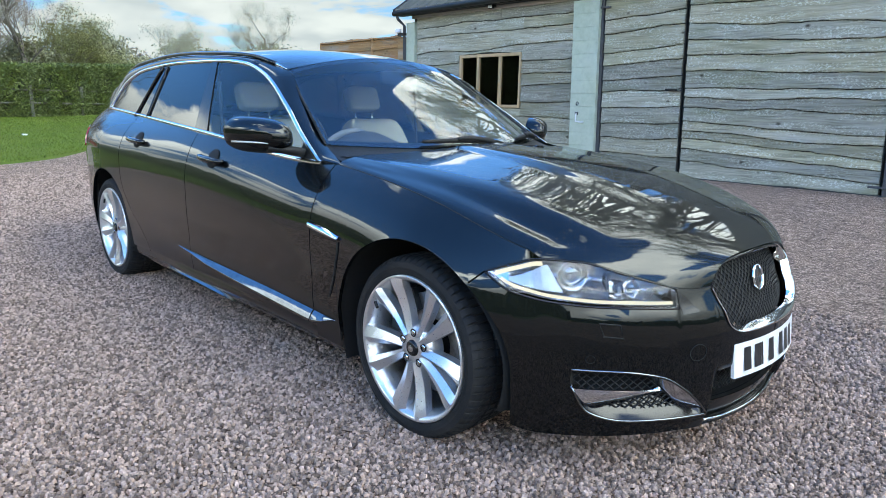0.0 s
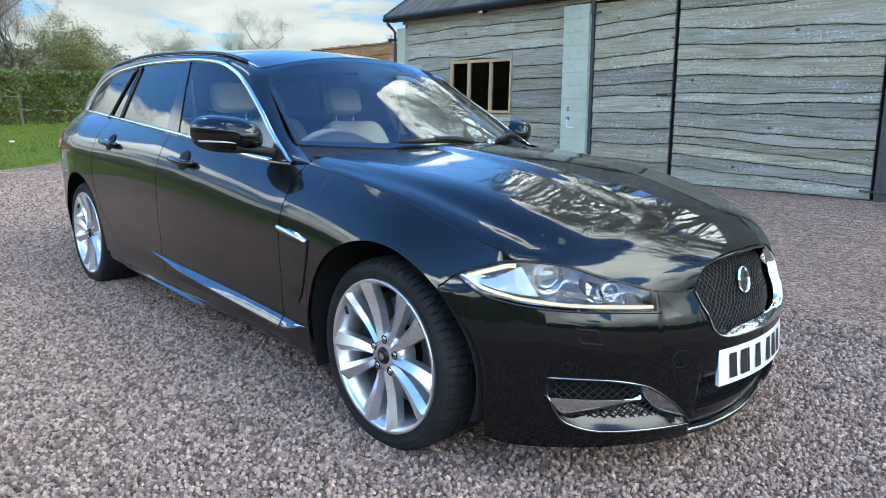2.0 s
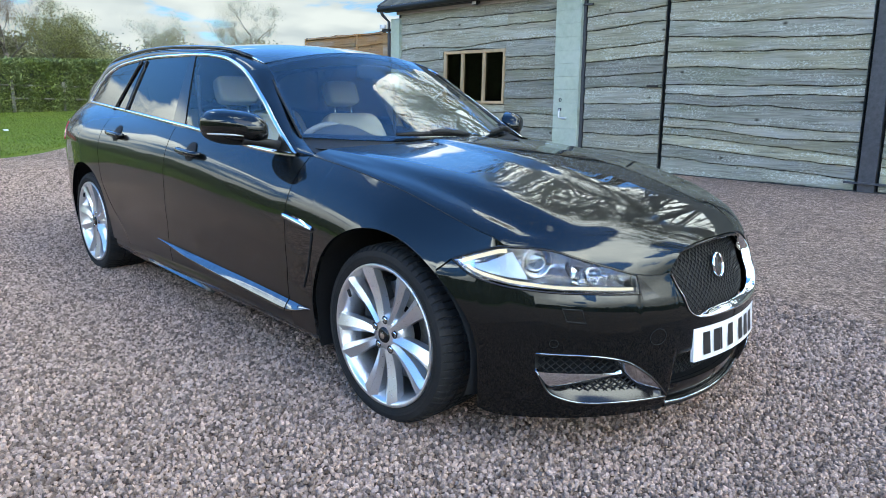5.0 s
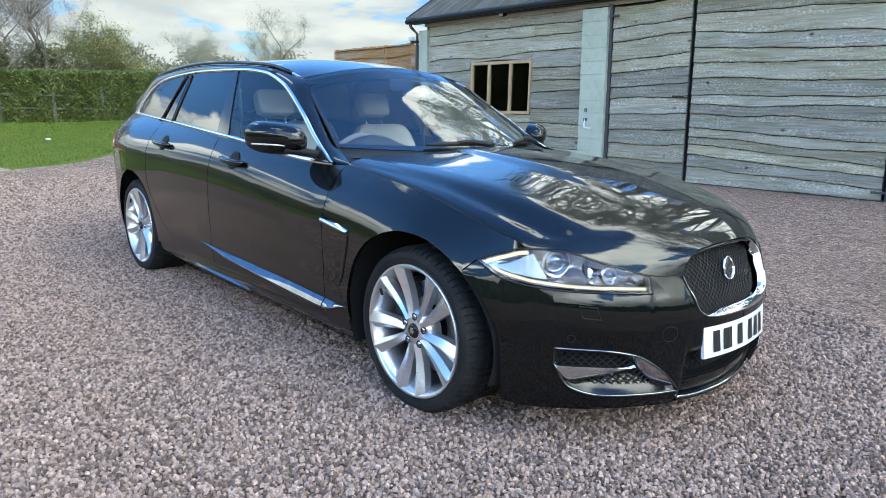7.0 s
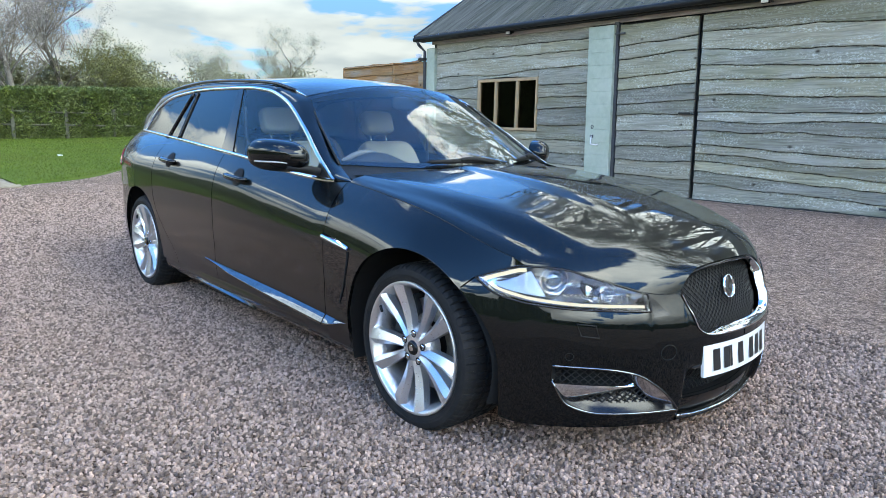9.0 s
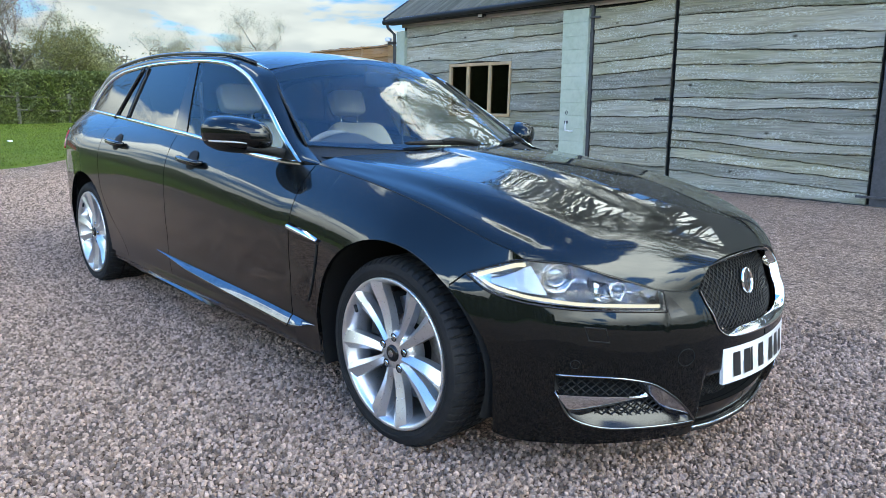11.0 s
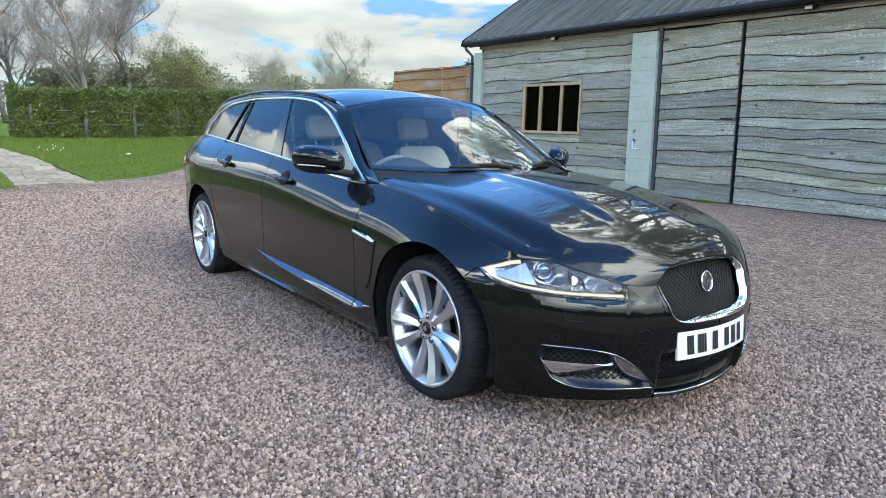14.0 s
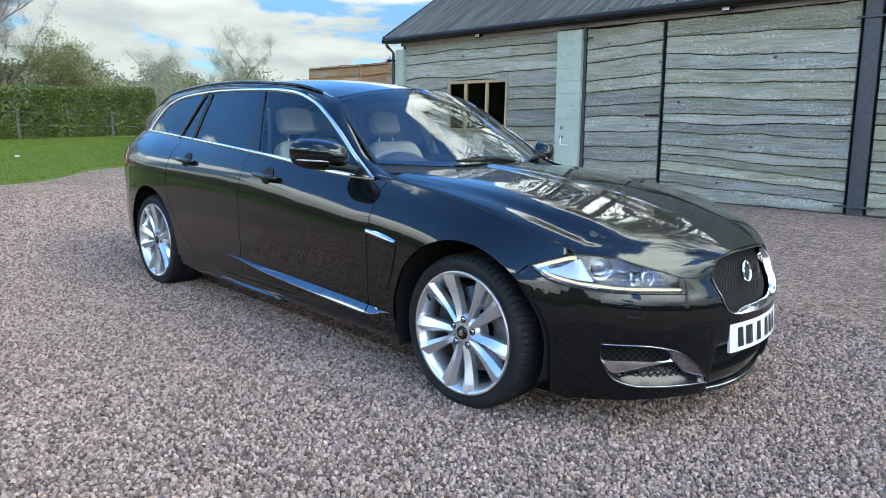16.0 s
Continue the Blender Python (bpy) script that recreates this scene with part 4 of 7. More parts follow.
for t, d in ((0.0, 0.002), (0.12, 0.006), (0.35, 0.006), (0.6, 0.001), (0.85, -0.008), (1.0, -0.022)):
    rows.append([bm.verts.new(grille_face(90 + (u - 90) * (1 - 0.075 * t * w), 0.565 + (z - 0.565) * (1 - 0.17 * t * w), d)) for u, z, w in edge])
for va, vb in zip(rows, rows[1:]):
    for i in range(len(edge) - 1):
        bm.faces.new((va[i], va[i + 1], vb[i + 1], vb[i]))
part("grille_surround", bm, CHROME, bumper, "chrome grille surround", smooth=True)
bm = tube([grille_face(u, g_hi(u) - 0.004, -0.004) for u in steps(70.6, 109.4, 60)], 0.006, 6)
part("grille_brow", bm, GLOSS_BLACK, bumper, smooth=True)
# round badge as plain rings
bc = grille_face(90, 0.580, -0.034)
tilt = Matrix.Rotation(radians(-14), 4, "Y")


def badge_ring(r0, r1, d0, d1):
    b2 = bmesh.new()
    sheet(steps(0, math.tau, 32), steps(0, 1, 5), lambda a, t: bc + tilt @ Vector((d0 + (d1 - d0) * math.sin(math.pi * t), (r0 + (r1 - r0) * t) * math.cos(a), (r0 + (r1 - r0) * t) * math.sin(a) * 1.12)), b2)
    return b2


badge = part("badge_ring", badge_ring(0.034, 0.040, 0.0, 0.006), CHROME, bumper, "round chrome badge", smooth=True)
part("badge_centre", badge_ring(0.0, 0.0345, 0.001, 0.004), BADGE, badge, smooth=True)
# lower duct; its near-black backing stands in for unlit depth
duct_face = lambda u, z: grille_face(u, z, -0.05)
d_lo, d_hi = lambda u: duct_lo(u if u <= 90 else 180 - u), lambda u: duct_hi(u if u <= 90 else 180 - u)
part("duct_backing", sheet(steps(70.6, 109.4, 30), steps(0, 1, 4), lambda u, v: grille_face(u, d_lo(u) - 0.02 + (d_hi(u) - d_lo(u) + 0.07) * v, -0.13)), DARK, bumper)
part("duct_floor", sheet(steps(70.6, 109.4, 30), steps(0, 1, 5), lambda u, v: grille_face(u, d_lo(u) + 0.004 - 0.012 * v, 0.0 - 0.14 * v)), BLACK_PLASTIC, bumper, smooth=True)
part("duct_mesh", mesh_weave(duct_face, (70.8, 109.2), d_lo, d_hi, 1.6, 0.02, 0.0024, 70), BLACK_PLASTIC, bumper)
part("duct_blade", tube([grille_face(u, skirt_z(u if u <= 90 else 180 - u) + 0.014, 0.016) for u in steps(72, 108, 40)], 0.005, 6), SATIN, bumper, "bright lower lip", smooth=True)

for sgn in (-1, 1):
    # fog opening: back coloured as deep shade, mesh, bright blade, frame
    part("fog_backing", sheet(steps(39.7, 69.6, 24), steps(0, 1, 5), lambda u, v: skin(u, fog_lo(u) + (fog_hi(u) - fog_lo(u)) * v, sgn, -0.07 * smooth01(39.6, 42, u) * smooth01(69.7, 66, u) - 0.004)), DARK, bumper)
    part("fog_mesh", mesh_weave(lambda u, z: skin(u, z, sgn, -0.03), (40.2, 64), fog_lo, fog_hi, 1.9, 0.03, 0.0026, 80), BLACK_PLASTIC, bumper)

    def blade(a, v):
        u = 40.0 + 17.8 * a
        hi = 0.308 - 0.010 * a
        th = 0.060 * (1 - a) ** 1.25 + 0.014 * (1 - a ** 6)
        z = hi - th * v
        return skin(u, max(z, fog_lo(u) + 0.002), sgn, -0.002 + 0.006 * math.sin(math.pi * v) - 0.012 * v)
    part("fog_blade", fold(sheet(steps(0, 1, 30), steps(0, 1, 6), blade), inward, 0.006), CHROME, bumper, "bright horizontal blade", smooth=True)
    part("fog_shelf", sheet(steps(41.5, 69.0, 30), steps(0, 1, 5), lambda u, v: skin(u, fog_lo(u) + 0.003 + 0.058 * v ** 1.3 * smooth01(41.5, 47, u), sgn, 0.002 - 0.055 * v * smooth01(41.5, 46, u) * smooth01(69.4, 66, u))), GLOSS_BLACK, bumper, "dark glossy shelf", smooth=True)
    bm = tube([skin(u, fog_hi(u) - 0.001, sgn, 0.001) for u in steps(39.8, 69.4, 40)], 0.0042, 6)
    tube([skin(u, fog_lo(u) + 0.001, sgn, 0.001) for u in steps(39.9, 69.4, 40)], 0.0042, 6, bm)
    part("fog_frame", bm, DARK_CHROME, bumper, "thin bright frame", smooth=True)
    bm = sheet(steps(0, 1, 20), steps(0, 1, 5), lambda a, v: (lambda u: skin(u, fog_hi(u) - 0.002 - v * 0.082 * math.sin(math.pi * min(1, a * 0.85 + 0.12)) ** 0.8 * (0.3 + 0.7 * a), sgn, -0.001 - 0.024 * v))(55 + 14.2 * a))
    part("fog_cheek", bm, SATIN, bumper, "polished corner trim", smooth=True)
    # washer cover, towing eye cover, parking sensors
    corners = [(44.9, 0.511), (48.8, 0.506), (49.4, 0.466), (45.6, 0.472)]
    part("washer_cover", tube([skin(u, z, sgn, 0.0008) for u, z in corners], 0.0024, 5, closed=True), DARK, bumper)
    part("tow_cover", tube([skin(65.2 + 1.9 * math.cos(a), 0.407 + 0.026 * math.sin(a), sgn, 0.0006) for a in steps(0, math.tau, 28)[:-1]], 0.0011, 5, closed=True), DARK, bumper)
    part("parking_sensor", tube([skin(43.2 + 0.9 * math.cos(a), 0.402 + 0.012 * math.sin(a), sgn, 0.0004) for a in steps(0, math.tau, 20)[:-1]], 0.0009, 5, closed=True), DARK, bumper)

    # ---- headlamp ----
    lz = lambda u, v: lamp_lo(u) + (lamp_hi(u) - lamp_lo(u)) * v
    lens = part("headlamp", sheet(steps(22.5, 61.7, 44), steps(0, 1, 10), lambda u, v: skin(u, lz(u, v), sgn, 0.002)), LENS, car, "clear-lens headlamp", smooth=True)
    lens.visible_shadow = False
    deep = lambda u: -0.085 * smooth01(22.5, 32, u) * (1 - 0.5 * smooth01(54, 61.7, u)) - 0.004
    part("lamp_housing", sheet(steps(22.5, 61.7, 44), steps(0, 1, 10), lambda u, v: skin(u, lz(u, v), sgn, deep(u) * (0.35 + 0.65 * math.sin(math.pi * v)))), REFLECTOR, lens, "grey lamp housing", smooth=True)
    # rim gasket
    part("lamp_gasket", tube([skin(u, lamp_hi(u) - 0.001, sgn, 0) for u in steps(22.5, 61.7, 40)] + [skin(61.9, z, sgn, 0) for z in steps(0.600, 0.547, 4)] + [skin(u, lamp_lo(u), sgn, 0) for u in steps(61.7, 22.5, 40)], 0.0036, 6, closed=True), GLOSS_BLACK, lens, smooth=True)
    # light blade: along the bottom and round the outer tip
    pts = [skin(u, lamp_lo(u) + 0.0125 + 0.004 * smooth01(50, 30, u), sgn, -0.012) for u in steps(60.8, 26, 50)]
    part("light_strip", tube(pts, 0.0047, 8), DRL, lens, "lit daytime light strip", smooth=True)
    part("light_hook", sheet(steps(0, 1, 14), steps(0, 1, 4), lambda a, v: (lambda u: skin(u, lamp_hi(u) - 0.010 - 0.012 * v, sgn, -0.012))(24.6 + 11.5 * a)), DRL, lens, "lit daytime light strip", smooth=True)
    part("light_tip", sheet(steps(0, 1, 8), steps(0, 1, 6), lambda a, v: (lambda u: skin(u, lamp_lo(u) + 0.010 + (lamp_hi(u) - lamp_lo(u) - 0.02) * v, sgn, -0.014))(24.2 + 3.4 * a)), SATIN, lens, smooth=True)
    # pale reflector wedge
    part("lamp_wedge", sheet(steps(0, 1, 14), steps(0, 1, 6), lambda a, v: (lambda u: skin(u, lamp_lo(u) + 0.022 + (lamp_hi(u) - lamp_lo(u) - 0.046) * v * (0.5 + 0.5 * a), sgn, -0.02 - 0.02 * a))(27.5 + 11.5 * a - 2.0 * a * v)), LAMP_PALE, lens, "pale reflector", smooth=True)
    # projector: rings and bulb
    for u0, z0, r, dpt in ((42.0, 0.640, 0.047, -0.035), (53.5, 0.602, 0.024, -0.034)):
        c0 = skin(u0, z0, sgn, dpt)
        ax = Vector((0.86, sgn * 0.5, 0)).normalized()
        right = Vector((0, 0, 1)).cross(ax).normalized()
        ringpt = lambda rr, a, d: c0 + ax * d + right * rr * math.cos(a) + Vector((0, 0, rr * math.sin(a)))
        part("lamp_bezel", tube([ringpt(r, a, 0) for a in steps(0, math.tau, 36)[:-1]], 0.004, 8, closed=True), CHROME, lens, "chrome bezel", smooth=True)
        part("lamp_bowl", sheet(steps(0, math.tau, 30), steps(0, 1, 6), lambda a, t: ringpt(r * (1 - 0.45 * t), a, -0.03 * t)), SATIN, lens, smooth=True)
        part("lamp_projector", sheet(steps(0, math.tau, 28), steps(0, 1, 8), lambda a, t: ringpt(r * 0.62 * math.sin(t * math.pi / 2), a, 0.016 * math.cos(t * math.pi / 2) - 0.012)), GLASS_BALL, lens, "glassy projector lens", smooth=True)
        part("projector_ring", tube([ringpt(r * 0.64, a, -0.01) for a in steps(0, math.tau, 30)[:-1]], 0.0035, 8, closed=True), CHROME, lens, smooth=True)
    for u0, z0, h in ((47.8, 0.615, 0.085), (57.6, 0.588, 0.048), (51.0, 0.60, 0.05)):
        part("lamp_fin", sheet(steps(0, 1, 10), steps(0, 1, 3), lambda a, v: skin(u0 + 2.2 * (a - 0.5) ** 2 * 4 - 0.5 + 1.7 * v + (0.5 - a) * 1.2, z0 - h / 2 + h * a, sgn, -0.014 - 0.02 * v)), CHROME, lens, "chrome fin", smooth=True)
    for u0, u1, k in ((47.6, 50.6, 0.72), (54.8, 57.2, 0.62), (58.4, 60.6, 0.55)):
        part("lamp_facet", sheet(steps(0, 1, 6), steps(0, 1, 4), lambda a, v: (lambda u: skin(u, lamp_lo(u) + 0.020 + (lamp_hi(u) - lamp_lo(u) - 0.030) * v * k, sgn, -0.016 - 0.022 * a - 0.006 * v))(u0 + (u1 - u0) * a + 1.4 * v)), CHROME, lens, "chrome facet", smooth=True)
    # black notch between lamp and nose
    part("lamp_notch", sheet(steps(62.0, 66.0, 8), steps(0, 1, 5), lambda u, v: skin(u, 0.527 + 0.004 * (u - 62) / 4 + (0.072 - 0.070 * ((u - 62) / 4.0) ** 1.15) * v, sgn, 0.0012)), GLOSS_BLACK, bumper, smooth=True)

# ---- number plate: its characters are plain bars ----
bm = bmesh.new()
plate_x = lambda y: 0.870 - 0.50 * y * y
sheet(steps(-0.246, 0.246, 16), steps(0, 1, 4), lambda y, v: Vector((plate_x(y) - 0.010 * v, y, 0.300 + 0.111 * v)), bm)
plate = part("number_plate", fold(bm, lambda p: (-1, p.y, p.z), 0.012), PLATE_WHITE, car, "white number plate with black bars", smooth=False)
for y0 in (-0.200, -0.142, -0.102, -0.049, 0.038, 0.096, 0.155):
    bw = 0.013 if y0 == -0.102 else 0.038
    part("plate_bar", sheet(steps(y0, y0 + bw, 3), steps(0, 1, 2), lambda y, v: Vector((plate_x(y) - 0.0016 - 0.010 * v + 0.0036, y, 0.318 + 0.075 * v))), PLATE_BLACK, plate)

# ---- door mirrors ----
for sgn in (-1, 1):
    my, mz = (0.914, 0.988) if sgn < 0 else (0.850, 0.988)
    def shell(a, t, lo=False):
        # a: round, t: from the outer cap to the mirror face
        ca, sa = math.cos(a), math.sin(a)
        prof = math.sin(min(t, 1.0) * math.pi / 2) ** 0.8
        half_y, half_z = (0.115 if sgn < 0 else 0.105) * prof, (0.076 if sa > 0 else 0.068) * prof
        ex = 2.6
        sx = abs(ca) ** (2 / ex) * (1 if ca > 0 else -1)
        sz = abs(sa) ** (2 / ex) * (1 if sa > 0 else -1)
        return Vector((-0.775 - 0.125 * (1 - math.cos(t * math.pi / 2)) - 0.055 * sx * prof, sgn * (my + half_y * sx), mz + half_z * sz + 0.010 * sx))
    def on_cap(dy, dz):
        """The point of the cap that lies dy outwards and dz above its middle."""
        hy, hz = 0.115 if sgn < 0 else 0.105, 0.068
        p = min(((abs(dy) / hy) ** 2.6 + (abs(dz) / hz) ** 2.6) ** (1 / 2.6), 0.999)
        ca, sa = (abs(dy) / hy / p) ** 1.3, (abs(dz) / hz / p) ** 1.3
        return shell(math.atan2(-sa if dz < 0 else sa, ca if dy > 0 else -ca), math.asin(p ** 1.25) * 2 / math.pi)
    cap = part("door_mirror", sheet(steps(0, math.tau, 48), steps(0, 1, 14), shell), PAINT, car, "body-coloured door mirror", smooth=True)
    part("mirror_under", sheet(steps(math.pi + 0.42, math.tau - 0.42, 30), steps(0.50, 1, 8), lambda a, t: shell(a, t) + (shell(a, t) - Vector((-0.86, sgn * my, mz))) * 0.018), BLACK_PLASTIC, cap, "black plastic lower shell", smooth=True)
    part("mirror_glass", sheet(steps(0, math.tau, 40), steps(0, 1, 4), lambda a, t: Vector((-0.895 - 0.055 * t * (shell(a, 1).y * sgn - my) / 0.13, 0, 0)) + Vector((0, shell(a, 1).y - sgn * my, shell(a, 1).z - mz)) * t + Vector((0, sgn * my, mz))), CHROME, cap)
    part("mirror_indicator", tube([on_cap(q, -0.030 - 0.02 * (q - 0.04)) + Vector((0.003, 0, 0)) for q in steps(0.104, 0.012, 14)], 0.0045, 6, taper=lambda t: 1 - 0.6 * t ** 2), INDICATOR, cap, "pale indicator strip", smooth=True)
    arm = tube([Vector((-0.815, sgn * my, mz - 0.040)), Vector((-0.80, sgn * (my - 0.06), mz - 0.050)), Vector((-0.765, sgn * 0.775, 0.918))], 0.024, 10)
    for v in arm.verts:
        v.co.z = 0.933 + (v.co.z - 0.933) * 0.8
    part("mirror_arm", arm, BLACK_PLASTIC, cap, smooth=True)

# ---- wipers ----
for va, vb, vc in ((0.10, -0.20, -0.46), (0.80, 0.64, 0.46)):
    pts = [screen(va + (vb - va) * t, 0.015 + 0.035 * math.sin(math.pi * t * 0.7)) + Vector((0.022, 0, 0.020)) for t in steps(0, 1, 12)]
    wiper = part("wiper", tube(pts, 0.016, 8, taper=lambda t: 1 - 0.4 * t), BLACK_PLASTIC, car, "black wiper", smooth=True)
    blade_pts = [screen(va + 0.06 + (vc - va - 0.06) * t, 0.030 + 0.012 * math.sin(math.pi * t)) + Vector((0.012, 0, 0.014)) for t in steps(0, 1, 16)]
    part("wiper_blade", tube(blade_pts, 0.013, 6, taper=lambda t: 1 - 0.5 * abs(2 * t - 1) ** 3), BLACK_PLASTIC, wiper, smooth=True)

# ---- tail ----
bm = sheet(steps(-1, 1, 24), steps(0, 1, 10), lambda v, t: Vector((-4.045 + 0.10 * abs(v) ** 3 + 0.05 * t, 0.52 * v, 0.30 + (0.99 - 0.30) * t)))
part("tailgate", bm, PAINT, car, smooth=True)
bm = sheet(steps(-1, 1, 16), steps(0, 1, 8), lambda v, t: Vector((-4.0 + 0.06 * t + 0.06 * v * v, (0.46 - 0.06 * t) * v, 0.99 + 0.18 * t)))
part("tailgate_window", bm, TINTED, car, smooth=True)
for sgn in (-1, 1):
    lamp = sheet(steps(-3.96, -3.40, 18), steps(0, 1, 10), lambda x, v: skin(x - 0.05 * v * v * smooth01(-3.6, -3.4, x), 0.812 + 0.12 * v - 0.03 * smooth01(-3.7, -3.95, x), sgn, 0.006))
    part("tail_lamp", fold(lamp, inward, 0.01), RED_LENS, car, "red tail lamp", smooth=True)
    strip_pts = [skin(x, 0.938 - 0.03 * smooth01(-3.7, -3.95, x), sgn, 0.004) for x in steps(-3.92, -3.45, 12)]
    part("tail_lamp_edge", tube(strip_pts, 0.006, 6, taper=lambda t: 1 - 0.6 * t ** 3), INDICATOR, car, "pale upper lens", smooth=True)
    # dark lining behind the panel gaps
    part("inner_shell", sheet(steps(-3.9, -0.4, 40), steps(0, 1, 8), lambda x, v: (lambda lo: skin(x, lo + (top_z(x) - 0.03 - lo) * v, sgn, -0.03))(max(low_z(x), 0.24) + 0.02)), DARK, car)

# ---- underside and cabin ----
part("underbody", box((-3.90, -0.60, 0.17), (0.20, 0.60, 0.21)), DARK, car)
part("engine_bay", box((-0.45, -0.44, 0.22), (0.55, 0.44, 0.56)), DARK, car)
part("cabin_floor", box((-3.35, -0.70, 0.30), (-0.5, 0.70, 0.36)), TRIM, car)
part("bulkhead", box((-0.60, -0.74, 0.30), (-0.54, 0.74, 0.86)), TRIM, car)
bm = sheet(steps(-0.72, 0.72, 30), steps(0, 1, 12), lambda y, t: Vector((-0.60 - 0.42 * t - 0.02 * math.cos(y * 4), y * 0.96, 0.915 - 0.02 * t * t - 0.12 * smooth01(0.75, 1.0, t) + 0.095 * math.exp(-((y + 0.38) / 0.22) ** 2) * smooth01(0.3, 0.7, t) * (1 - smooth01(0.8, 1, t)))))
part("dashboard", bm, TRIM, car, "dark dashboard", smooth=True)
part("dash_front", sheet(steps(-0.70, 0.70, 12), steps(0, 1, 4), lambda y, t: Vector((-1.02 + 0.06 * t, y, 0.775 - 0.3 * t))), TRIM, car)
wc = Vector((-1.06, -0.36, 0.842))
wheel_ring = [wc + Vector((0.070 * math.sin(a), 0.170 * math.cos(a), 0.152 * math.sin(a))) for a in steps(0, math.tau, 40)[:-1]]
wheel_ob = part("steering_wheel", tube(wheel_ring, 0.016, 10, closed=True), WHEEL_GREY, car, "grey leather steering wheel", smooth=True)
bm = box((-1.08, -0.43, 0.767), (-1.03, -0.29, 0.847), bevel=0.02)
for q in (-1, 1):
    box((-1.07, -0.36 + q * 0.06 - 0.055, 0.792), (-1.05, -0.36 + q * 0.06 + 0.055, 0.822), bm, bevel=0.006)
part("wheel_spokes", bm, SATIN, wheel_ob)


def cushion(size, bevel, bend=None):
    bm = bmesh.new()
    bmesh.ops.create_cube(bm, size=1)
    bmesh.ops.subdivide_edges(bm, edges=bm.edges, cuts=7, use_grid_fill=True)
    for v in bm.verts:
        p = v.co * 2
        k = [abs(c) for c in p]
        r = (k[0] ** 6 + k[1] ** 6 + k[2] ** 6) ** (1 / 6)
        p = p / max(r, 1e-6) * max(k)
        v.co = Vector([p[i] * size[i] / 2 for i in range(3)])
        if bend:
            v.co = bend(v.co)
    return bm


def seat(x, y):
    """A leather seat with bolsters, head restraint and its two chrome stalks."""
    lean = Matrix.Rotation(radians(-20), 4, "Y")
    base = cushion((0.52, 0.50, 0.16), 0.04, lambda c: c + Vector((0, 0, 0.045 * (abs(c.y) / 0.25) ** 2)))
    for v in base.verts:
        v.co += Vector((x + 0.03, y, 0.46))
    ob = part("front_seat" if x > -1.9 else "rear_seat", base, LEATHER, car, "cream leather seat", smooth=True)
    back = cushion((0.14, 0.50, 0.60), 0.04, lambda c: Vector((c.x + 0.05 * (abs(c.y) / 0.25) ** 2, c.y * (1 - 0.16 * smooth01(0.0, 0.3, c.z)), c.z)))
    for v in back.verts:
        v.co = lean @ v.co + Vector((x - 0.33, y, 0.735))
    part("backrest", back, LEATHER, ob, smooth=True)
    head = cushion((0.09, 0.235, 0.155), 0.04)
    for v in head.verts:
        v.co = lean @ v.co + Vector((x - 0.475, y, 1.150))
    part("head_restraint", head, LEATHER, ob, smooth=True)
    for q in (-0.065, 0.065):
        part("stalk", tube([Vector((x - 0.44, y + q, 0.99)), Vector((x - 0.465, y + q, 1.09))], 0.006, 8), CHROME, ob, smooth=True)


for sx in (-1.46, -2.40):
    for sy in (-0.345, 0.40):
        seat(sx, sy)
part("centre_console", box((-1.9, -0.12, 0.36), (-1.0, 0.12, 0.60), bevel=0.03), TRIM, car)
part("interior_mirror", cushion((0.03, 0.22, 0.07), 0.01, lambda c: c + Vector((-1.10, 0, 1.255))), BLACK_PLASTIC, car, smooth=True)
for sgn in (-1, 1):
    part("door_card", sheet(steps(-2.6, -0.66, 30), steps(0, 1, 8), lambda x, v: Vector((x, sgn * (belt_w(x) - 0.045 + 0.03 * (1 - v)), 0.36 + (belt(x) - 0.385) * v))), TRIM, car, smooth=True)
    part("pillar_lining", sheet(steps(0, 1, 8), steps(0, 1, 4), lambda t, v: cabin(-1.70 - 0.10 * t - 0.10 * v, 0.80 + 0.50 * t, sgn, -0.035 - 0.012 * math.sin(math.pi * v))), HEADLINER, car, "pale pillar lining", smooth=True)
    part("seat_belt", tube([Vector((-1.72, sgn * 0.665, 1.22)), Vector((-1.70, sgn * 0.68, 0.6))], 0.010, 5), TRIM, car)
    part("pillar_lining", sheet(steps(0, 1, 14), steps(0, 1, 3), lambda t, v: screen(sgn * (0.985 - 0.05 * v), 0.06 + 0.9 * t) - Vector((0.03 + 0.03 * v, 0, 0.02))), HEADLINER, car, smooth=True)


# ---- wheels ----
def spoke(angle, wide, twist):
    """One blade of the alloy wheel, with a ridge that splits it into a bright and a shaded face."""
    bm = bmesh.new()
    rings = []
    for i in range(13):
        t = i / 12
        r = 0.050 + (0.246 - 0.050) * t
        half = wide * (0.40 + 0.60 * t ** 1.2)
        out = 0.006 - 0.008 * math.sin(math.pi * min(t * 1.15, 1)) + 0.014 * t
        a = angle + twist * t
        ridge = half * 0.25 * twist / abs(twist)
        pts = [(-half, -0.035), (-half, -0.004), (ridge, 0.0075), (half, -0.010), (half, -0.04)]
        ca, sa = math.cos(a), math.sin(a)
        rings.append([bm.verts.new((r * ca - q * sa, -(out + h), r * sa + q * ca)) for q, h in pts])
    for a, b in zip(rings, rings[1:]):
        for k in range(4):
            bm.faces.new((a[k], a[k + 1], b[k + 1], b[k]))
    for a, b in zip(rings, rings[1:]):
        for k in range(5):
            bm.edges.get((a[k], b[k])).smooth = False
    bmesh.ops.recalc_face_normals(bm, faces=bm.faces)
    return bm


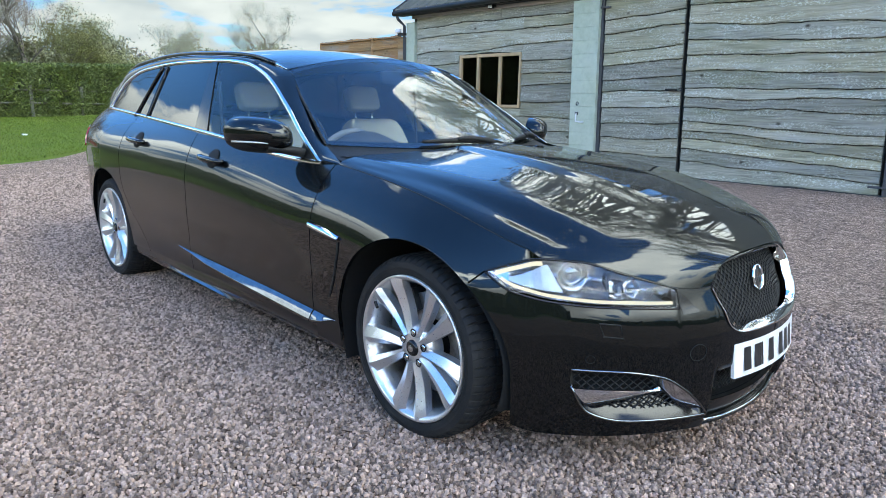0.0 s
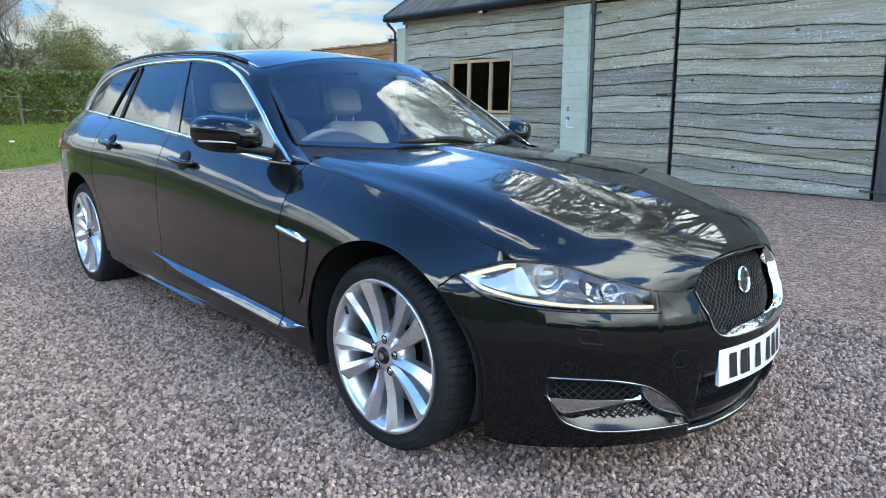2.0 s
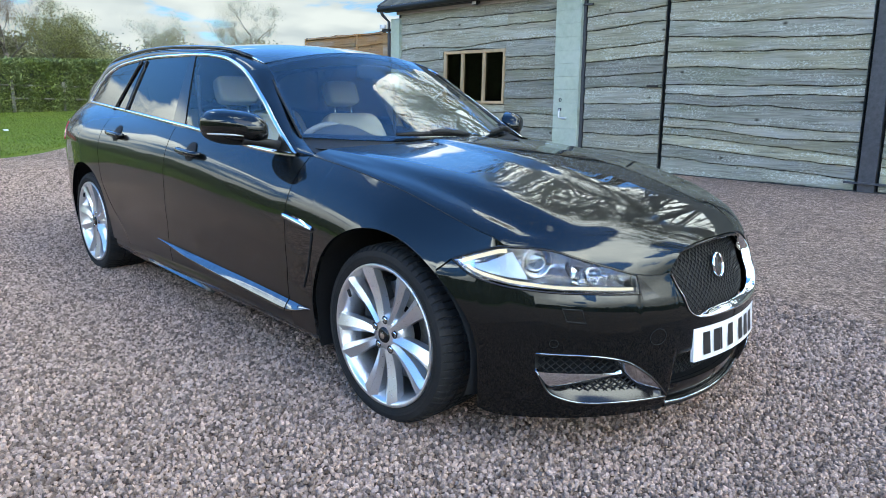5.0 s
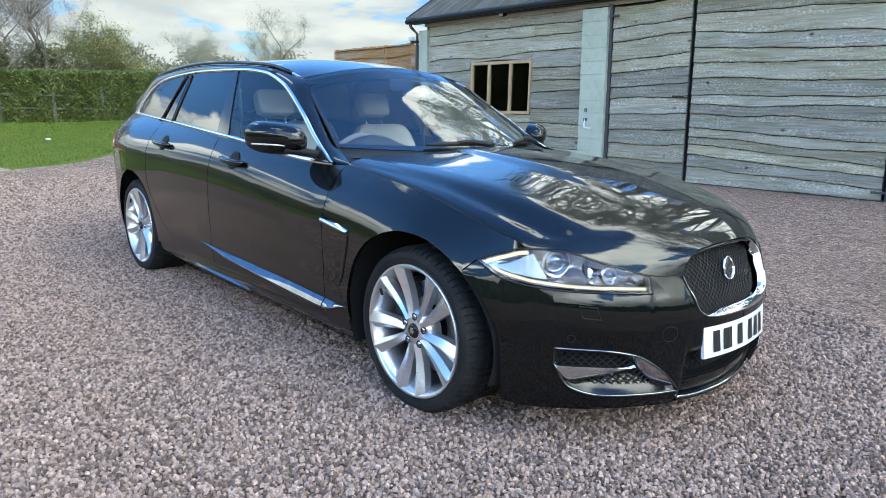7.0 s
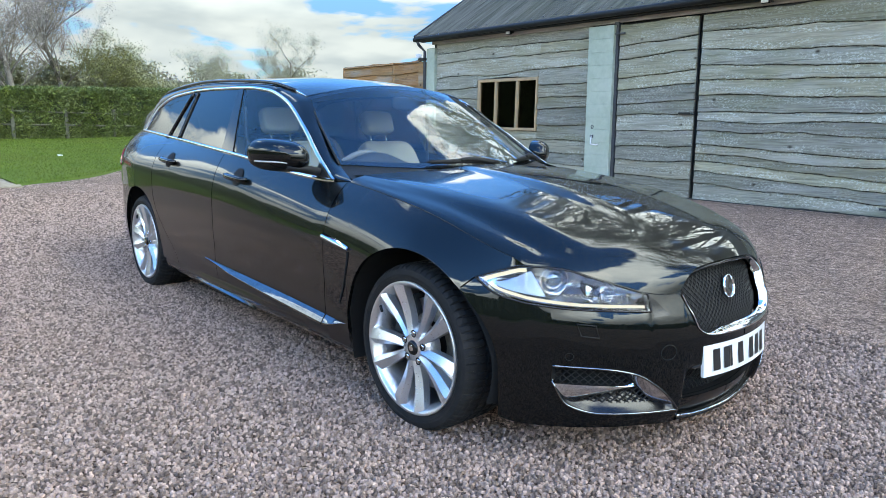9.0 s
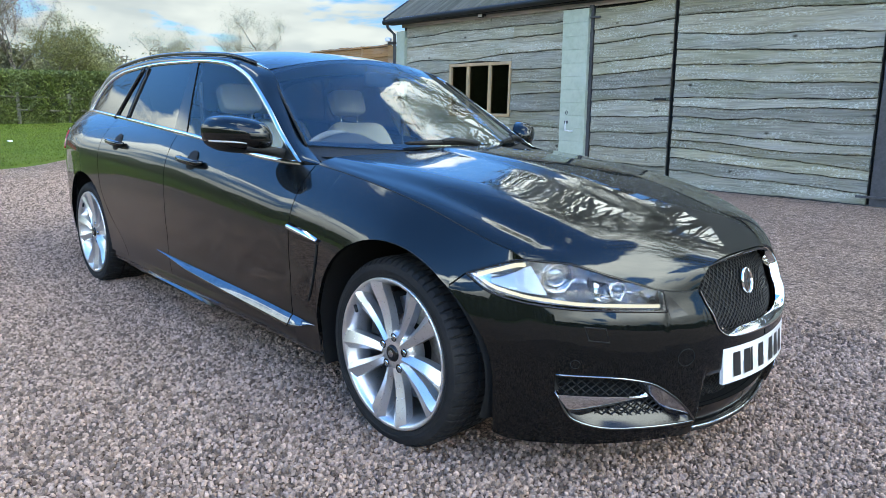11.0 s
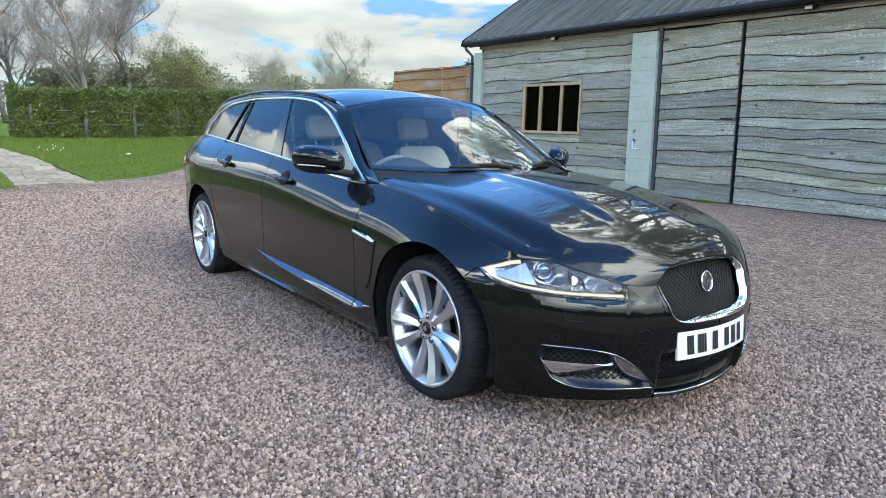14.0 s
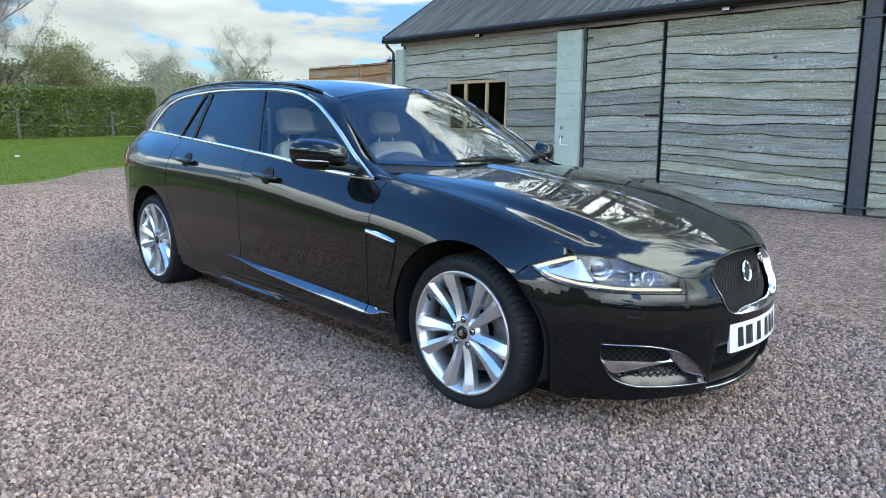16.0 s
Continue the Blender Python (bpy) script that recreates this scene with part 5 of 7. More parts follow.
def make_wheel(spin):
    """Wheel about the origin with its outer face towards -y; returns the rim, which carries the other parts."""
    rim = lathe([(0.218, -0.14), (0.222, -0.02), (0.235, 0.004), (0.2425, 0.020), (0.2535, 0.026), (RIM_R, 0.022), (RIM_R, 0.010), (0.246, 0.0), (0.243, -0.14)], 96, closed=True)
    rim_ob = part("wheel", rim, ALLOY, car, "silver multi-spoke alloy wheel", smooth=True)
    # tyre with ribs and slanted tread slots
    n = 640
    prof = [(RIM_R - 0.004, 0.012), (RIM_R + 0.004, 0.020), (0.282, 0.026), (0.300, 0.022), (0.312, 0.008), (0.3185, -0.012), (TYRE_R, -0.035), (TYRE_R, -0.06), (TYRE_R - 0.007, -0.063), (TYRE_R - 0.007, -0.071),
            (TYRE_R, -0.074), (TYRE_R, -0.106), (TYRE_R - 0.007, -0.109), (TYRE_R - 0.007, -0.118), (TYRE_R, -0.121), (TYRE_R, -0.152), (TYRE_R - 0.007, -0.155), (TYRE_R - 0.007, -0.163), (TYRE_R, -0.166), (TYRE_R, -0.19),
            (0.3185, -0.214), (0.312, -0.232), (0.290, -0.245), (RIM_R - 0.004, -0.235)]

    def slots(k, j):
        if 4 <= j <= 20:
            return -0.006 if (k + j // 3 * 2) % 9 < 2 else 0.0
        return 0.0
    part("tyre", lathe(prof, n, wobble=slots), RUBBER, rim_ob, "black low-profile tyre", smooth=False)
    part("tyre_rim_line", lathe([(0.270, 0.0245), (0.272, 0.0262), (0.274, 0.0255)], 96), RUBBER, rim_ob, smooth=True)
    for k in range(5):
        for d, wd, tw in ((-0.26, 0.036, 0.02), (0.26, 0.031, -0.02)):
            part("spoke", spoke(spin + k * math.tau / 5 + d, wd, tw), ALLOY, rim_ob, smooth=True)
    part("hub", lathe([(0.0, 0.006), (0.030, 0.006), (0.052, 0.004), (0.070, -0.004), (0.080, -0.025), (0.085, -0.06)], 48), ALLOY, rim_ob, smooth=True)
    part("centre_cap", lathe([(0.0, 0.0155), (0.020, 0.0155), (0.026, 0.012), (0.029, 0.006)], 36), GLOSS_BLACK, rim_ob, "black centre cap", smooth=True)
    part("cap_disc", lathe([(0.0, 0.0175), (0.009, 0.0172), (0.012, 0.0160)], 30), SATIN, rim_ob, smooth=True)
    for k in range(5):
        a = spin + k * math.tau / 5 + math.pi / 5
        c, s = 0.055 * math.cos(a), 0.055 * math.sin(a)
        nut = lathe([(0.0, 0.006), (0.009, 0.006), (0.010, 0.003), (0.010, -0.01)], 12)
        for v in nut.verts:
            v.co += Vector((c, 0, s))
        part("wheel_nut", nut, SATIN, rim_ob, smooth=True)
        # flat dark ring paints the shade round the nut
        hole = lathe([(0.0100, 0.0052), (0.0150, 0.0056)], 16)
        for v in hole.verts:
            v.co += Vector((c, 0, s))
        part("nut_recess_shade", hole, DARK, rim_ob)
    part("brake_disc", lathe([(0.09, -0.085), (0.178, -0.085), (0.178, -0.115), (0.09, -0.115)], 60), DISC, rim_ob, "grey steel brake disc", smooth=False)
    # dark disc stands in for the shade behind the spokes
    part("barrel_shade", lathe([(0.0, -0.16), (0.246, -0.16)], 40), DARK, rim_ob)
    cal = sheet(steps(2.0, 3.1, 12), steps(0, 1, 4), lambda a, t: Vector(((0.12 + 0.08 * t) * math.cos(a), 0.065, (0.12 + 0.08 * t) * math.sin(a))))
    part("brake_caliper", fold(cal, lambda p: (p.x, 5, p.z), 0.06), TRIM, rim_ob, smooth=False)
    valve = tube([Vector((0.232 * math.cos(2.6), -0.01, 0.232 * math.sin(2.6))), Vector((0.205 * math.cos(2.6), -0.02, 0.205 * math.sin(2.6)))], 0.006, 8)
    part("valve", valve, BLACK_PLASTIC, rim_ob)
    return rim_ob


def place_wheel(ob, x, y, turn):
    ob.matrix_basis = pose(x, y, HUB_Z, 0, 0, turn)


front_wheel = make_wheel(radians(52))
place_wheel(front_wheel, -0.006, -0.838, 0)
rear_wheel = copy_thing(front_wheel, pose(-WB, -0.850, HUB_Z, 0, 14, 0))
for x, y, s in ((-0.006, 0.838, 10), (-WB, 0.850, 40)):
    copy_thing(front_wheel, pose(x, y, HUB_Z, 0, s, 180))

# ---- ground ----
def noise2(x, y, s):
    return noise.noise(Vector((x * s, y * s, 3.7)))


xs = sorted(set([round(v, 3) for v in steps(-30, 10, 80)] + steps(-5, 3, 32) + [-900, -400, -200, -120, -80, -60, -45, -37, 16, 25, 40, 70, 120, 250, 500, 900]))
ys = sorted(set([round(v, 3) for v in steps(-14, 16, 60)] + [-900, -400, -200, -100, -60, -40, -28, -20, 22, 30, 45, 70, 120, 250, 500, 900]))


def far_land(x, y):
    return land(max(x, -30), y)


m, t, out = material("gravel_ground")
p = node(t, "ShaderNodeBsdfPrincipled", Roughness=0.95)
p.inputs["Specular IOR Level"].default_value = 0.08
tc = node(t, "ShaderNodeTexCoord")
vo = node(t, "ShaderNodeTexVoronoi", Scale=76.0)
vo2 = node(t, "ShaderNodeTexVoronoi", Scale=76.0)
vo2.feature = "DISTANCE_TO_EDGE"
big = node(t, "ShaderNodeTexNoise", Scale=0.6, Detail=5.0)
for n in (vo, vo2, big):
    t.links.new(tc.outputs["Object"], n.inputs["Vector"])
sep = node(t, "ShaderNodeSeparateColor")
t.links.new(vo.outputs["Color"], sep.inputs["Color"])
cr = node(t, "ShaderNodeValToRGB")
cr.color_ramp.elements[0].color, cr.color_ramp.elements[1].color = (0.185, 0.129, 0.099, 1), (0.77, 0.543, 0.42, 1)
t.links.new(sep.outputs["Red"], cr.inputs["Fac"])
er = node(t, "ShaderNodeValToRGB")
er.color_ramp.elements[0].color, er.color_ramp.elements[0].position, er.color_ramp.elements[1].position = (0.16, 0.14, 0.13, 1), 0.0, 0.15
t.links.new(vo2.outputs["Distance"], er.inputs["Fac"])
mul = node(t, "ShaderNodeMixRGB", Fac=1.0)
mul.blend_type = "MULTIPLY"
t.links.new(cr.outputs["Color"], mul.inputs["Color1"])
t.links.new(er.outputs["Color"], mul.inputs["Color2"])
br = node(t, "ShaderNodeValToRGB")
br.color_ramp.elements[0].color, br.color_ramp.elements[1].color = (0.84, 0.82, 0.82, 1), (1.08, 1.04, 1.02, 1)
br.color_ramp.elements[0].position, br.color_ramp.elements[1].position = 0.35, 0.65
t.links.new(big.outputs["Fac"], br.inputs["Fac"])
mul2 = node(t, "ShaderNodeMixRGB", Fac=1.0)
mul2.blend_type = "MULTIPLY"
t.links.new(mul.outputs["Color"], mul2.inputs["Color1"])
t.links.new(br.outputs["Color"], mul2.inputs["Color2"])
# scuffed, uneven spread of the stones
patchy = node(t, "ShaderNodeTexNoise", Scale=11.0, Detail=9.0, Roughness=0.8)
t.links.new(tc.outputs["Object"], patchy.inputs["Vector"])
pr_ = node(t, "ShaderNodeValToRGB")
pr_.color_ramp.elements[0].color, pr_.color_ramp.elements[1].color = (0.52, 0.50, 0.49, 1), (1.40, 1.39, 1.38, 1)
pr_.color_ramp.elements[0].position, pr_.color_ramp.elements[1].position = 0.36, 0.66
t.links.new(patchy.outputs["Fac"], pr_.inputs["Fac"])
mul3 = node(t, "ShaderNodeMixRGB", Fac=1.0)
mul3.blend_type = "MULTIPLY"
t.links.new(mul2.outputs["Color"], mul3.inputs["Color1"])
t.links.new(pr_.outputs["Color"], mul3.inputs["Color2"])
t.links.new(mul3.outputs["Color"], p.inputs["Base Color"])
bp = node(t, "ShaderNodeBump", Strength=0.9, Distance=0.008)
t.links.new(er.outputs["Color"], bp.inputs["Height"])
t.links.new(bp.outputs[0], p.inputs["Normal"])
t.links.new(p.outputs[0], out.inputs["Surface"])
GRAVEL = m

ground = part("ground", sheet(xs, ys, lambda x, y: (x, y, far_land(x, y))), GRAVEL, smooth=True)
tagged(ground, "pinkish grey gravel yard", "ground", kind="structure")


# lawn: border towards the yard
lawn_edge = spl([-0.56, -0.35, 0.06, 0.54, 0.87, 1.35, 1.95, 2.75, 8.0, 40.0], [-10.86, -10.98, -11.22, -11.42, -11.66, -12.15, -12.85, -13.3, -15.5, -24.0])


LAWN = surf("lawn_soil", (0.065, 0.105, 0.013), (0.125, 0.165, 0.025), scale=14, rough=0.9, bump=0.6, fine=60, big=0.6, big_tint=(0.115, 0.13, 0.026), big_scale=0.5, spec=0.1)
path_n = spl([-26.0, -24.0, -20.5, -19.4, -17.9, -15.0, -12.4, -11.1, -9.5], [-3.9, -2.9, -1.7, -1.42, -1.1, -0.66, -0.45, -0.31, -0.16])
path_s = spl([-26.0, -24.0, -20.0, -16.7, -15.8, -13.1, -10.6, -9.5], [-5.4, -4.2, -2.7, -1.85, -1.69, -1.53, -1.46, -1.43])
PATH_N = lambda x: path_n(x) + 0.05 * noise2(x, 9, 0.9)
PATH_S = lambda x: path_s(x) + 0.05 * noise2(x, 4, 0.9)
DEPTHS = [0, 0.02, 0.05, 0.1, 0.2, 0.35, 0.6, 0.8, 1, 1.3, 1.6, 2, 2.3, 2.6, 2.8, 3.0, 3.4, 4, 8, 16, 40, 60]


def lawn_pt(d, t):
    y0 = -0.55 + 40 * t ** 2
    x = lawn_edge(y0) - 7 * d + 0.10 * noise2(0, y0, 2.2) * (1 if d < 0.1 else 0)
    y = y0 + (PATH_N(x) + 0.55) * (1 - t) ** 10
    return (x, y, far_land(x, y) + 0.03 * smooth01(0, 0.03, d) * smooth01(0, 0.02, t) + (0.002 if d == 0 else 0.012))


bm = sheet(DEPTHS, steps(0, 1, 70), lawn_pt)
lawn = part("lawn", bm, LAWN, smooth=True)
tagged(lawn, "green mown lawn beside the gravel", "lawn", kind="structure")


def lawn_pt2(d, t):
    x = -10.62 + 0.12 * noise2(4, t * 30, 1.1) + 0.6 * smooth01(0, 0.3, t) - 7 * d
    y = PATH_S(x) - 50 * t ** 2
    return (x, y, far_land(x, y) + 0.03 * smooth01(0, 0.03, d) * smooth01(0, 0.02, t) + (0.002 if d == 0 else 0.012))


bm = sheet(DEPTHS, steps(0, 1, 60), lawn_pt2)
lawn2 = part("lawn", bm, LAWN, smooth=True)
tagged(lawn2, "green mown lawn beside the stone path", "lawn", kind="structure")
# lawns outside the yard, met only in reflections
bm = sheet([-60, -40, -24, -18, -15, -13], steps(-70, 60, 20), lambda y, x: (x if x < 1e9 else 0, y, far_land(x, y) + 0.02))
south = part("lawn", bm, LAWN, smooth=True)
tagged(south, "green lawn on the far side of the yard", "lawn", kind="structure")

# stone path through the lawn
path = new("stone_path")
tagged(path, "worn grey stone slab path across the lawn", "path", kind="structure")
rng = random.Random(5)
x = -10.75
while x > -25:
    ln = rng.uniform(0.22, 0.55)
    y0, y1 = PATH_S(x - ln / 2) + rng.uniform(-0.05, 0.04), PATH_N(x - ln / 2) + rng.uniform(-0.05, 0.04)
    cuts = [y0, y0 + (y1 - y0) * rng.uniform(0.25, 0.45), y0 + (y1 - y0) * rng.uniform(0.58, 0.8), y1]
    for a, b in zip(cuts, cuts[1:]):
        zc = far_land(x - ln / 2, 0)
        sk = rng.uniform(-0.05, 0.05)
        bm = box((x - ln + 0.006, a + 0.006, zc - 0.03), (x - 0.006, b - 0.006, zc + 0.018 + rng.uniform(0, 0.008)), bevel=0.005)
        for v in bm.verts:
            v.co.y += 0.05 * noise.noise(v.co * 2.3)
            v.co.z += 0.010 * noise.noise(v.co * 1.7)
            v.co.x += 0.05 * noise.noise(v.co * 2.9) + sk * (v.co.y - a) / (b - a)
            v.co.z += 0.035 * max(0.0, -v.co.x - 8.5) * smooth01(8.5, 14, -v.co.x) - zc
            v.co.z += far_land(x - ln / 2, 0) - 0.035 * max(0.0, -x + ln / 2 - 8.5) * smooth01(8.5, 14, -x + ln / 2)
        part("slab", bm, PATH_STONE, path)
    x -= ln


# ---- barn ----
WALL_Y, BASE = 7.67, 0.09
PITCH = math.tan(radians(33))


def joint(k, x):
    """The waney line between two boards."""
    r = random.Random(k)
    ph, fr, amp = r.uniform(0, 9), r.uniform(0.25, 0.7), r.uniform(0.002, 0.009)
    wave = amp * (math.sin(x * fr * 3 + ph) + 0.6 * math.sin(x * fr * 7.3 + ph * 2)) + 0.040 * noise.noise(Vector((x * 1.1, ph, 0.3))) + 0.012 * noise.noise(Vector((x * 6, ph, 2.3))) + 0.007 * noise.noise(Vector((x * 17, ph, 4.1)))
    return wave


def plank(name, x0, x1, z0, z1, y, parent, lower, thick=0.034, mat=None, upper=None, gap=0.009, slope=(0.0, 0.0), lean=0.010):
    """A board between two waney joints, tilted a little over the one below."""
    n = max(6, int((x1 - x0) / 0.045))
    bm = bmesh.new()
    rings = []
    upper = lower + 1 if upper is None else upper
    for i in range(n + 1):
        x = x0 + (x1 - x0) * i / n
        zl = z0 + slope[0] * (x - x0) + joint(lower, x)
        zh = z1 + slope[1] * (x - x0) + joint(upper, x) - gap - 0.008 * noise.noise(Vector((x * 5, lower * 1.7, 5.1)))
        la, lb = -lean * (zl - BASE), -lean * (zh - BASE)
        rings.append([bm.verts.new(q) for q in ((x + lb, y + 0.014, zh), (x + lb, y - 0.004, zh), (x + lb, y - 0.010, zh - 0.006), (x + la, y - thick, zl + 0.008), (x + la, y - thick + 0.007, zl), (x + la, y + 0.014, zl + 0.002))])
    for a, b in zip(rings, rings[1:]):
        for k in range(5):
            bm.faces.new((a[k], b[k], b[k + 1], a[k + 1]))
    for ring in (rings[0], rings[-1]):
        bm.faces.new(ring)
    return part(name, bm, mat or GREY_WOOD, parent)


barn = new("barn")
barn.location = (0, 0, 0)
tagged(barn, "weathered grey timber-clad barn with corrugated roof", "barn")
# masonry behind the boards, with the window opening left free
WX0, WX1, WZ0, WZ1 = -8.235, -6.625, 1.125, 2.125
for nm, lo, hi in (("wall_core", (-9.7, WALL_Y + 0.02, -0.1), (WX0, WALL_Y + 0.25, 3.0)), ("wall_core", (WX1, WALL_Y + 0.02, -0.1), (-5.5, WALL_Y + 0.25, 3.0)),
                   ("wall_core", (WX0, WALL_Y + 0.02, -0.1), (WX1, WALL_Y + 0.25, WZ0)), ("wall_core", (WX0, WALL_Y + 0.02, WZ1), (WX1, WALL_Y + 0.25, 3.0)),
                   ("wall_core", (-5.5, WALL_Y + 0.05, -0.1), (4.0, WALL_Y + 0.25, 3.0)), ("gable_wall", (-9.72, WALL_Y + 0.25, -0.1), (-9.5, WALL_Y + 7.7, 3.0)),
                   ("back_wall", (-9.72, WALL_Y + 7.5, -0.1), (4.2, WALL_Y + 7.7, 3.0)), ("gable_wall", (4.0, WALL_Y + 0.02, -0.1), (4.2, WALL_Y + 7.5, 3.0))):
    part(nm, box(lo, hi), WINDOW_DARK, barn)
zs = [(0.06, 0.06), (0.28, 0.30), (0.52, 0.50), (0.74, 0.72), (0.98, 0.94), (1.22, 1.24), (1.46, 1.54), (1.72, 1.76), (1.96, 2.00), (2.20, 2.27), (2.53, 2.55), (2.74, 2.77), (2.98, 2.98)]
rng = random.Random(21)
WL, WR = -9.56, -5.44
for row, (a, b) in enumerate(zip(zs, zs[1:])):
    sl = ((a[1] - a[0]) / (WR - WL), (b[1] - b[0]) / (WR - WL))
    spans = [(WL, WR)]
    if a[0] < WZ1 - 0.06 and b[0] > WZ0 + 0.06:
        spans = [(WL, WX0 - 0.02), (WX1 + 0.02, WR)]
    elif rng.random() < 0.6:
        c = rng.uniform(-8.3, -6.2)
        spans = [(WL, c), (c + 0.006, WR)]
    if len(spans) == 2 and spans[0][1] == WX0 - 0.02:
        lo_z, hi_z = a[0] + sl[0] * (WX0 - WL), b[0] + sl[1] * (WX0 - WL)
        if hi_z > WZ1 + 0.03:
            plank("plank", WX0 - 0.015, WX1 + 0.015, WZ1 + 0.004, hi_z, WALL_Y, barn, 95, upper=11 + row, slope=(0.0, sl[1]))
        if lo_z < WZ0 - 0.05:
            plank("plank", WX0 - 0.015, WX1 + 0.015, lo_z, WZ0 - 0.012, WALL_Y, barn, 10 + row, upper=96, slope=(sl[0], 0.0))
    for s0, s1 in spans:
        plank("plank", s0, s1, a[0] + sl[0] * (s0 - WL), b[0] + sl[1] * (s0 - WL), WALL_Y - rng.uniform(0, 0.008), barn, 10 + row, slope=sl)
# end post and block pillar
part("corner_post", box((-9.84, WALL_Y - 0.10, 0.0), (-9.57, WALL_Y + 0.2, 2.86), bevel=0.008), PALE_PAINT, barn, "pale painted corner post")
for k in range(13):
    z0 = 0.06 + k * 0.2185
    lean = -0.024 * (z0 + 0.1)
    blk = box((-5.415 + lean + 0.05, WALL_Y - 0.14 + 0.002 * (k % 2), z0), (-4.905 + lean + 0.05, WALL_Y + 0.1, z0 + 0.2145), bevel=0.004)
    part("block", blk, PALE_PAINT, barn)
core = box((-5.408, WALL_Y - 0.132, 0.05), (-4.912, WALL_Y + 0.1, 2.885))
for v in core.verts:
    v.co.x += 0.05 - 0.024 * (v.co.z + 0.1)
part("pillar_core", core, PALE_PAINT, barn)
# hook and tap on the pillar
part("pillar_hook", tube([(-5.24, WALL_Y - 0.15, 1.06), (-5.24, WALL_Y - 0.17, 0.98), (-5.235, WALL_Y - 0.175, 0.90), (-5.12, WALL_Y - 0.175, 0.885), (-5.08, WALL_Y - 0.175, 0.895)], 0.013, 8), WHITE_PLASTIC, barn, "pale bent hook", smooth=True)
part("hook_plate", box((-5.27, WALL_Y - 0.165, 1.01), (-5.21, WALL_Y - 0.14, 1.06), bevel=0.006), DARK_STEEL, barn)
part("wall_eye", tube([(-5.24 + 0.022 * math.cos(a), WALL_Y - 0.15, 1.20 + 0.03 * math.sin(a)) for a in steps(0, math.tau, 16)[:-1]], 0.006, 6, closed=True), DARK_STEEL, barn)

# barn window
win = part("window", box((WX0, WALL_Y + 0.03, WZ0), (WX1, WALL_Y + 0.05, WZ0 + 0.002)), FRAME_WOOD, barn, "oiled timber window with three dark panes")
bars = [("window_frame", (WX0, WX0 + 0.06)), ("mullion", (WX0 + 0.485, WX0 + 0.545)), ("mullion", (WX0 + 1.06, WX0 + 1.115)), ("window_frame", (WX1 - 0.04, WX1))]
for nm, (a, b) in bars:
    part(nm, box((a, WALL_Y - 0.055, WZ0), (b, WALL_Y + 0.04, WZ1), bevel=0.006), FRAME_WOOD, win)
part("window_frame", box((WX0 + 0.002, WALL_Y - 0.05, WZ1 - 0.06), (WX1 - 0.002, WALL_Y + 0.038, WZ1 - 0.002), bevel=0.006), FRAME_WOOD, win)
part("window_sill", box((WX0, WALL_Y - 0.05, WZ0 - 0.02), (WX1, WALL_Y + 0.038, WZ0 + 0.035), bevel=0.008), FRAME_WOOD, win)
for a, b in ((WX0 + 0.06, WX0 + 0.485), (WX0 + 0.545, WX0 + 1.06), (WX0 + 1.115, WX1 - 0.04)):
    pn = part("pane", box((a, WALL_Y - 0.005, WZ0 + 0.03), (b, WALL_Y + 0.001, WZ1 - 0.06)), BARN_GLASS, win, "dark reflecting pane")
    pn.visible_shadow = False
part("window_recess", box((WX0 + 0.01, WALL_Y + 0.20, WZ0 + 0.01), (WX1 - 0.01, WALL_Y + 0.24, WZ1 - 0.01)), WINDOW_DARK, barn)

# doors: boards on leaves, dark posts and gap
LEAN = 0.028


def leaning(bm):
    for v in bm.verts:
        v.co.x -= LEAN * (v.co.z - BASE)
    return bm


part("door_post", leaning(box((-4.885, WALL_Y - 0.07, 0.03), (-4.80, WALL_Y + 0.05, 2.95), bevel=0.006)), DARK_STEEL, barn)
leaf_l = part("barn_door", leaning(box((-4.78, WALL_Y - 0.02, 0.10), (-3.375, WALL_Y + 0.03, 2.90))), WINDOW_DARK, barn, "grey boarded barn door leaf")
leaf_r = part("barn_door", leaning(box((-3.315, WALL_Y - 0.02, 0.10), (-0.60, WALL_Y + 0.03, 2.92))), WINDOW_DARK, barn, "wide grey boarded barn door leaf")
# heights of the joints at the left and the right end of each leaf
joints_l = [(0.105, 0.105), (0.42, 0.40), (0.66, 0.66), (0.90, 0.93), (1.14, 1.17), (1.39, 1.43), (1.58, 1.63), (1.80, 1.88), (2.03, 2.10), (2.32, 2.40), (2.53, 2.63), (2.91, 2.91)]
joints_r = [(0.105, 0.105), (0.36, 0.235), (0.54, 0.40), (0.70, 0.53), (0.83, 0.70), (0.98, 0.83), (1.17, 1.12), (1.316, 1.31), (1.465, 1.437), (1.717, 1.62), (1.93, 1.885), (2.174, 2.05), (2.40, 2.25), (2.67, 2.59), (2.925, 2.925)]
for leaf, x0, x1, sd, zz in ((leaf_l, -4.78, -3.385, 200, joints_l), (leaf_r, -3.31, -0.61, 300, joints_r)):
    for i, (a, b) in enumerate(zip(zz, zz[1:])):
        plank("plank", x0, x1, a[0], b[0], WALL_Y - 0.03, leaf, sd + i, slope=((a[1] - a[0]) / (x1 - x0), (b[1] - b[0]) / (x1 - x0)), lean=LEAN)
part("door_latch", box((-3.66, WALL_Y - 0.085, 1.41), (-3.38, WALL_Y - 0.06, 1.445), bevel=0.004), BLACK_PLASTIC, leaf_l)
part("latch_knob", tube([(-3.43, WALL_Y - 0.11, 1.43), (-3.40, WALL_Y - 0.06, 1.43)], 0.022, 10), SATIN, leaf_l)
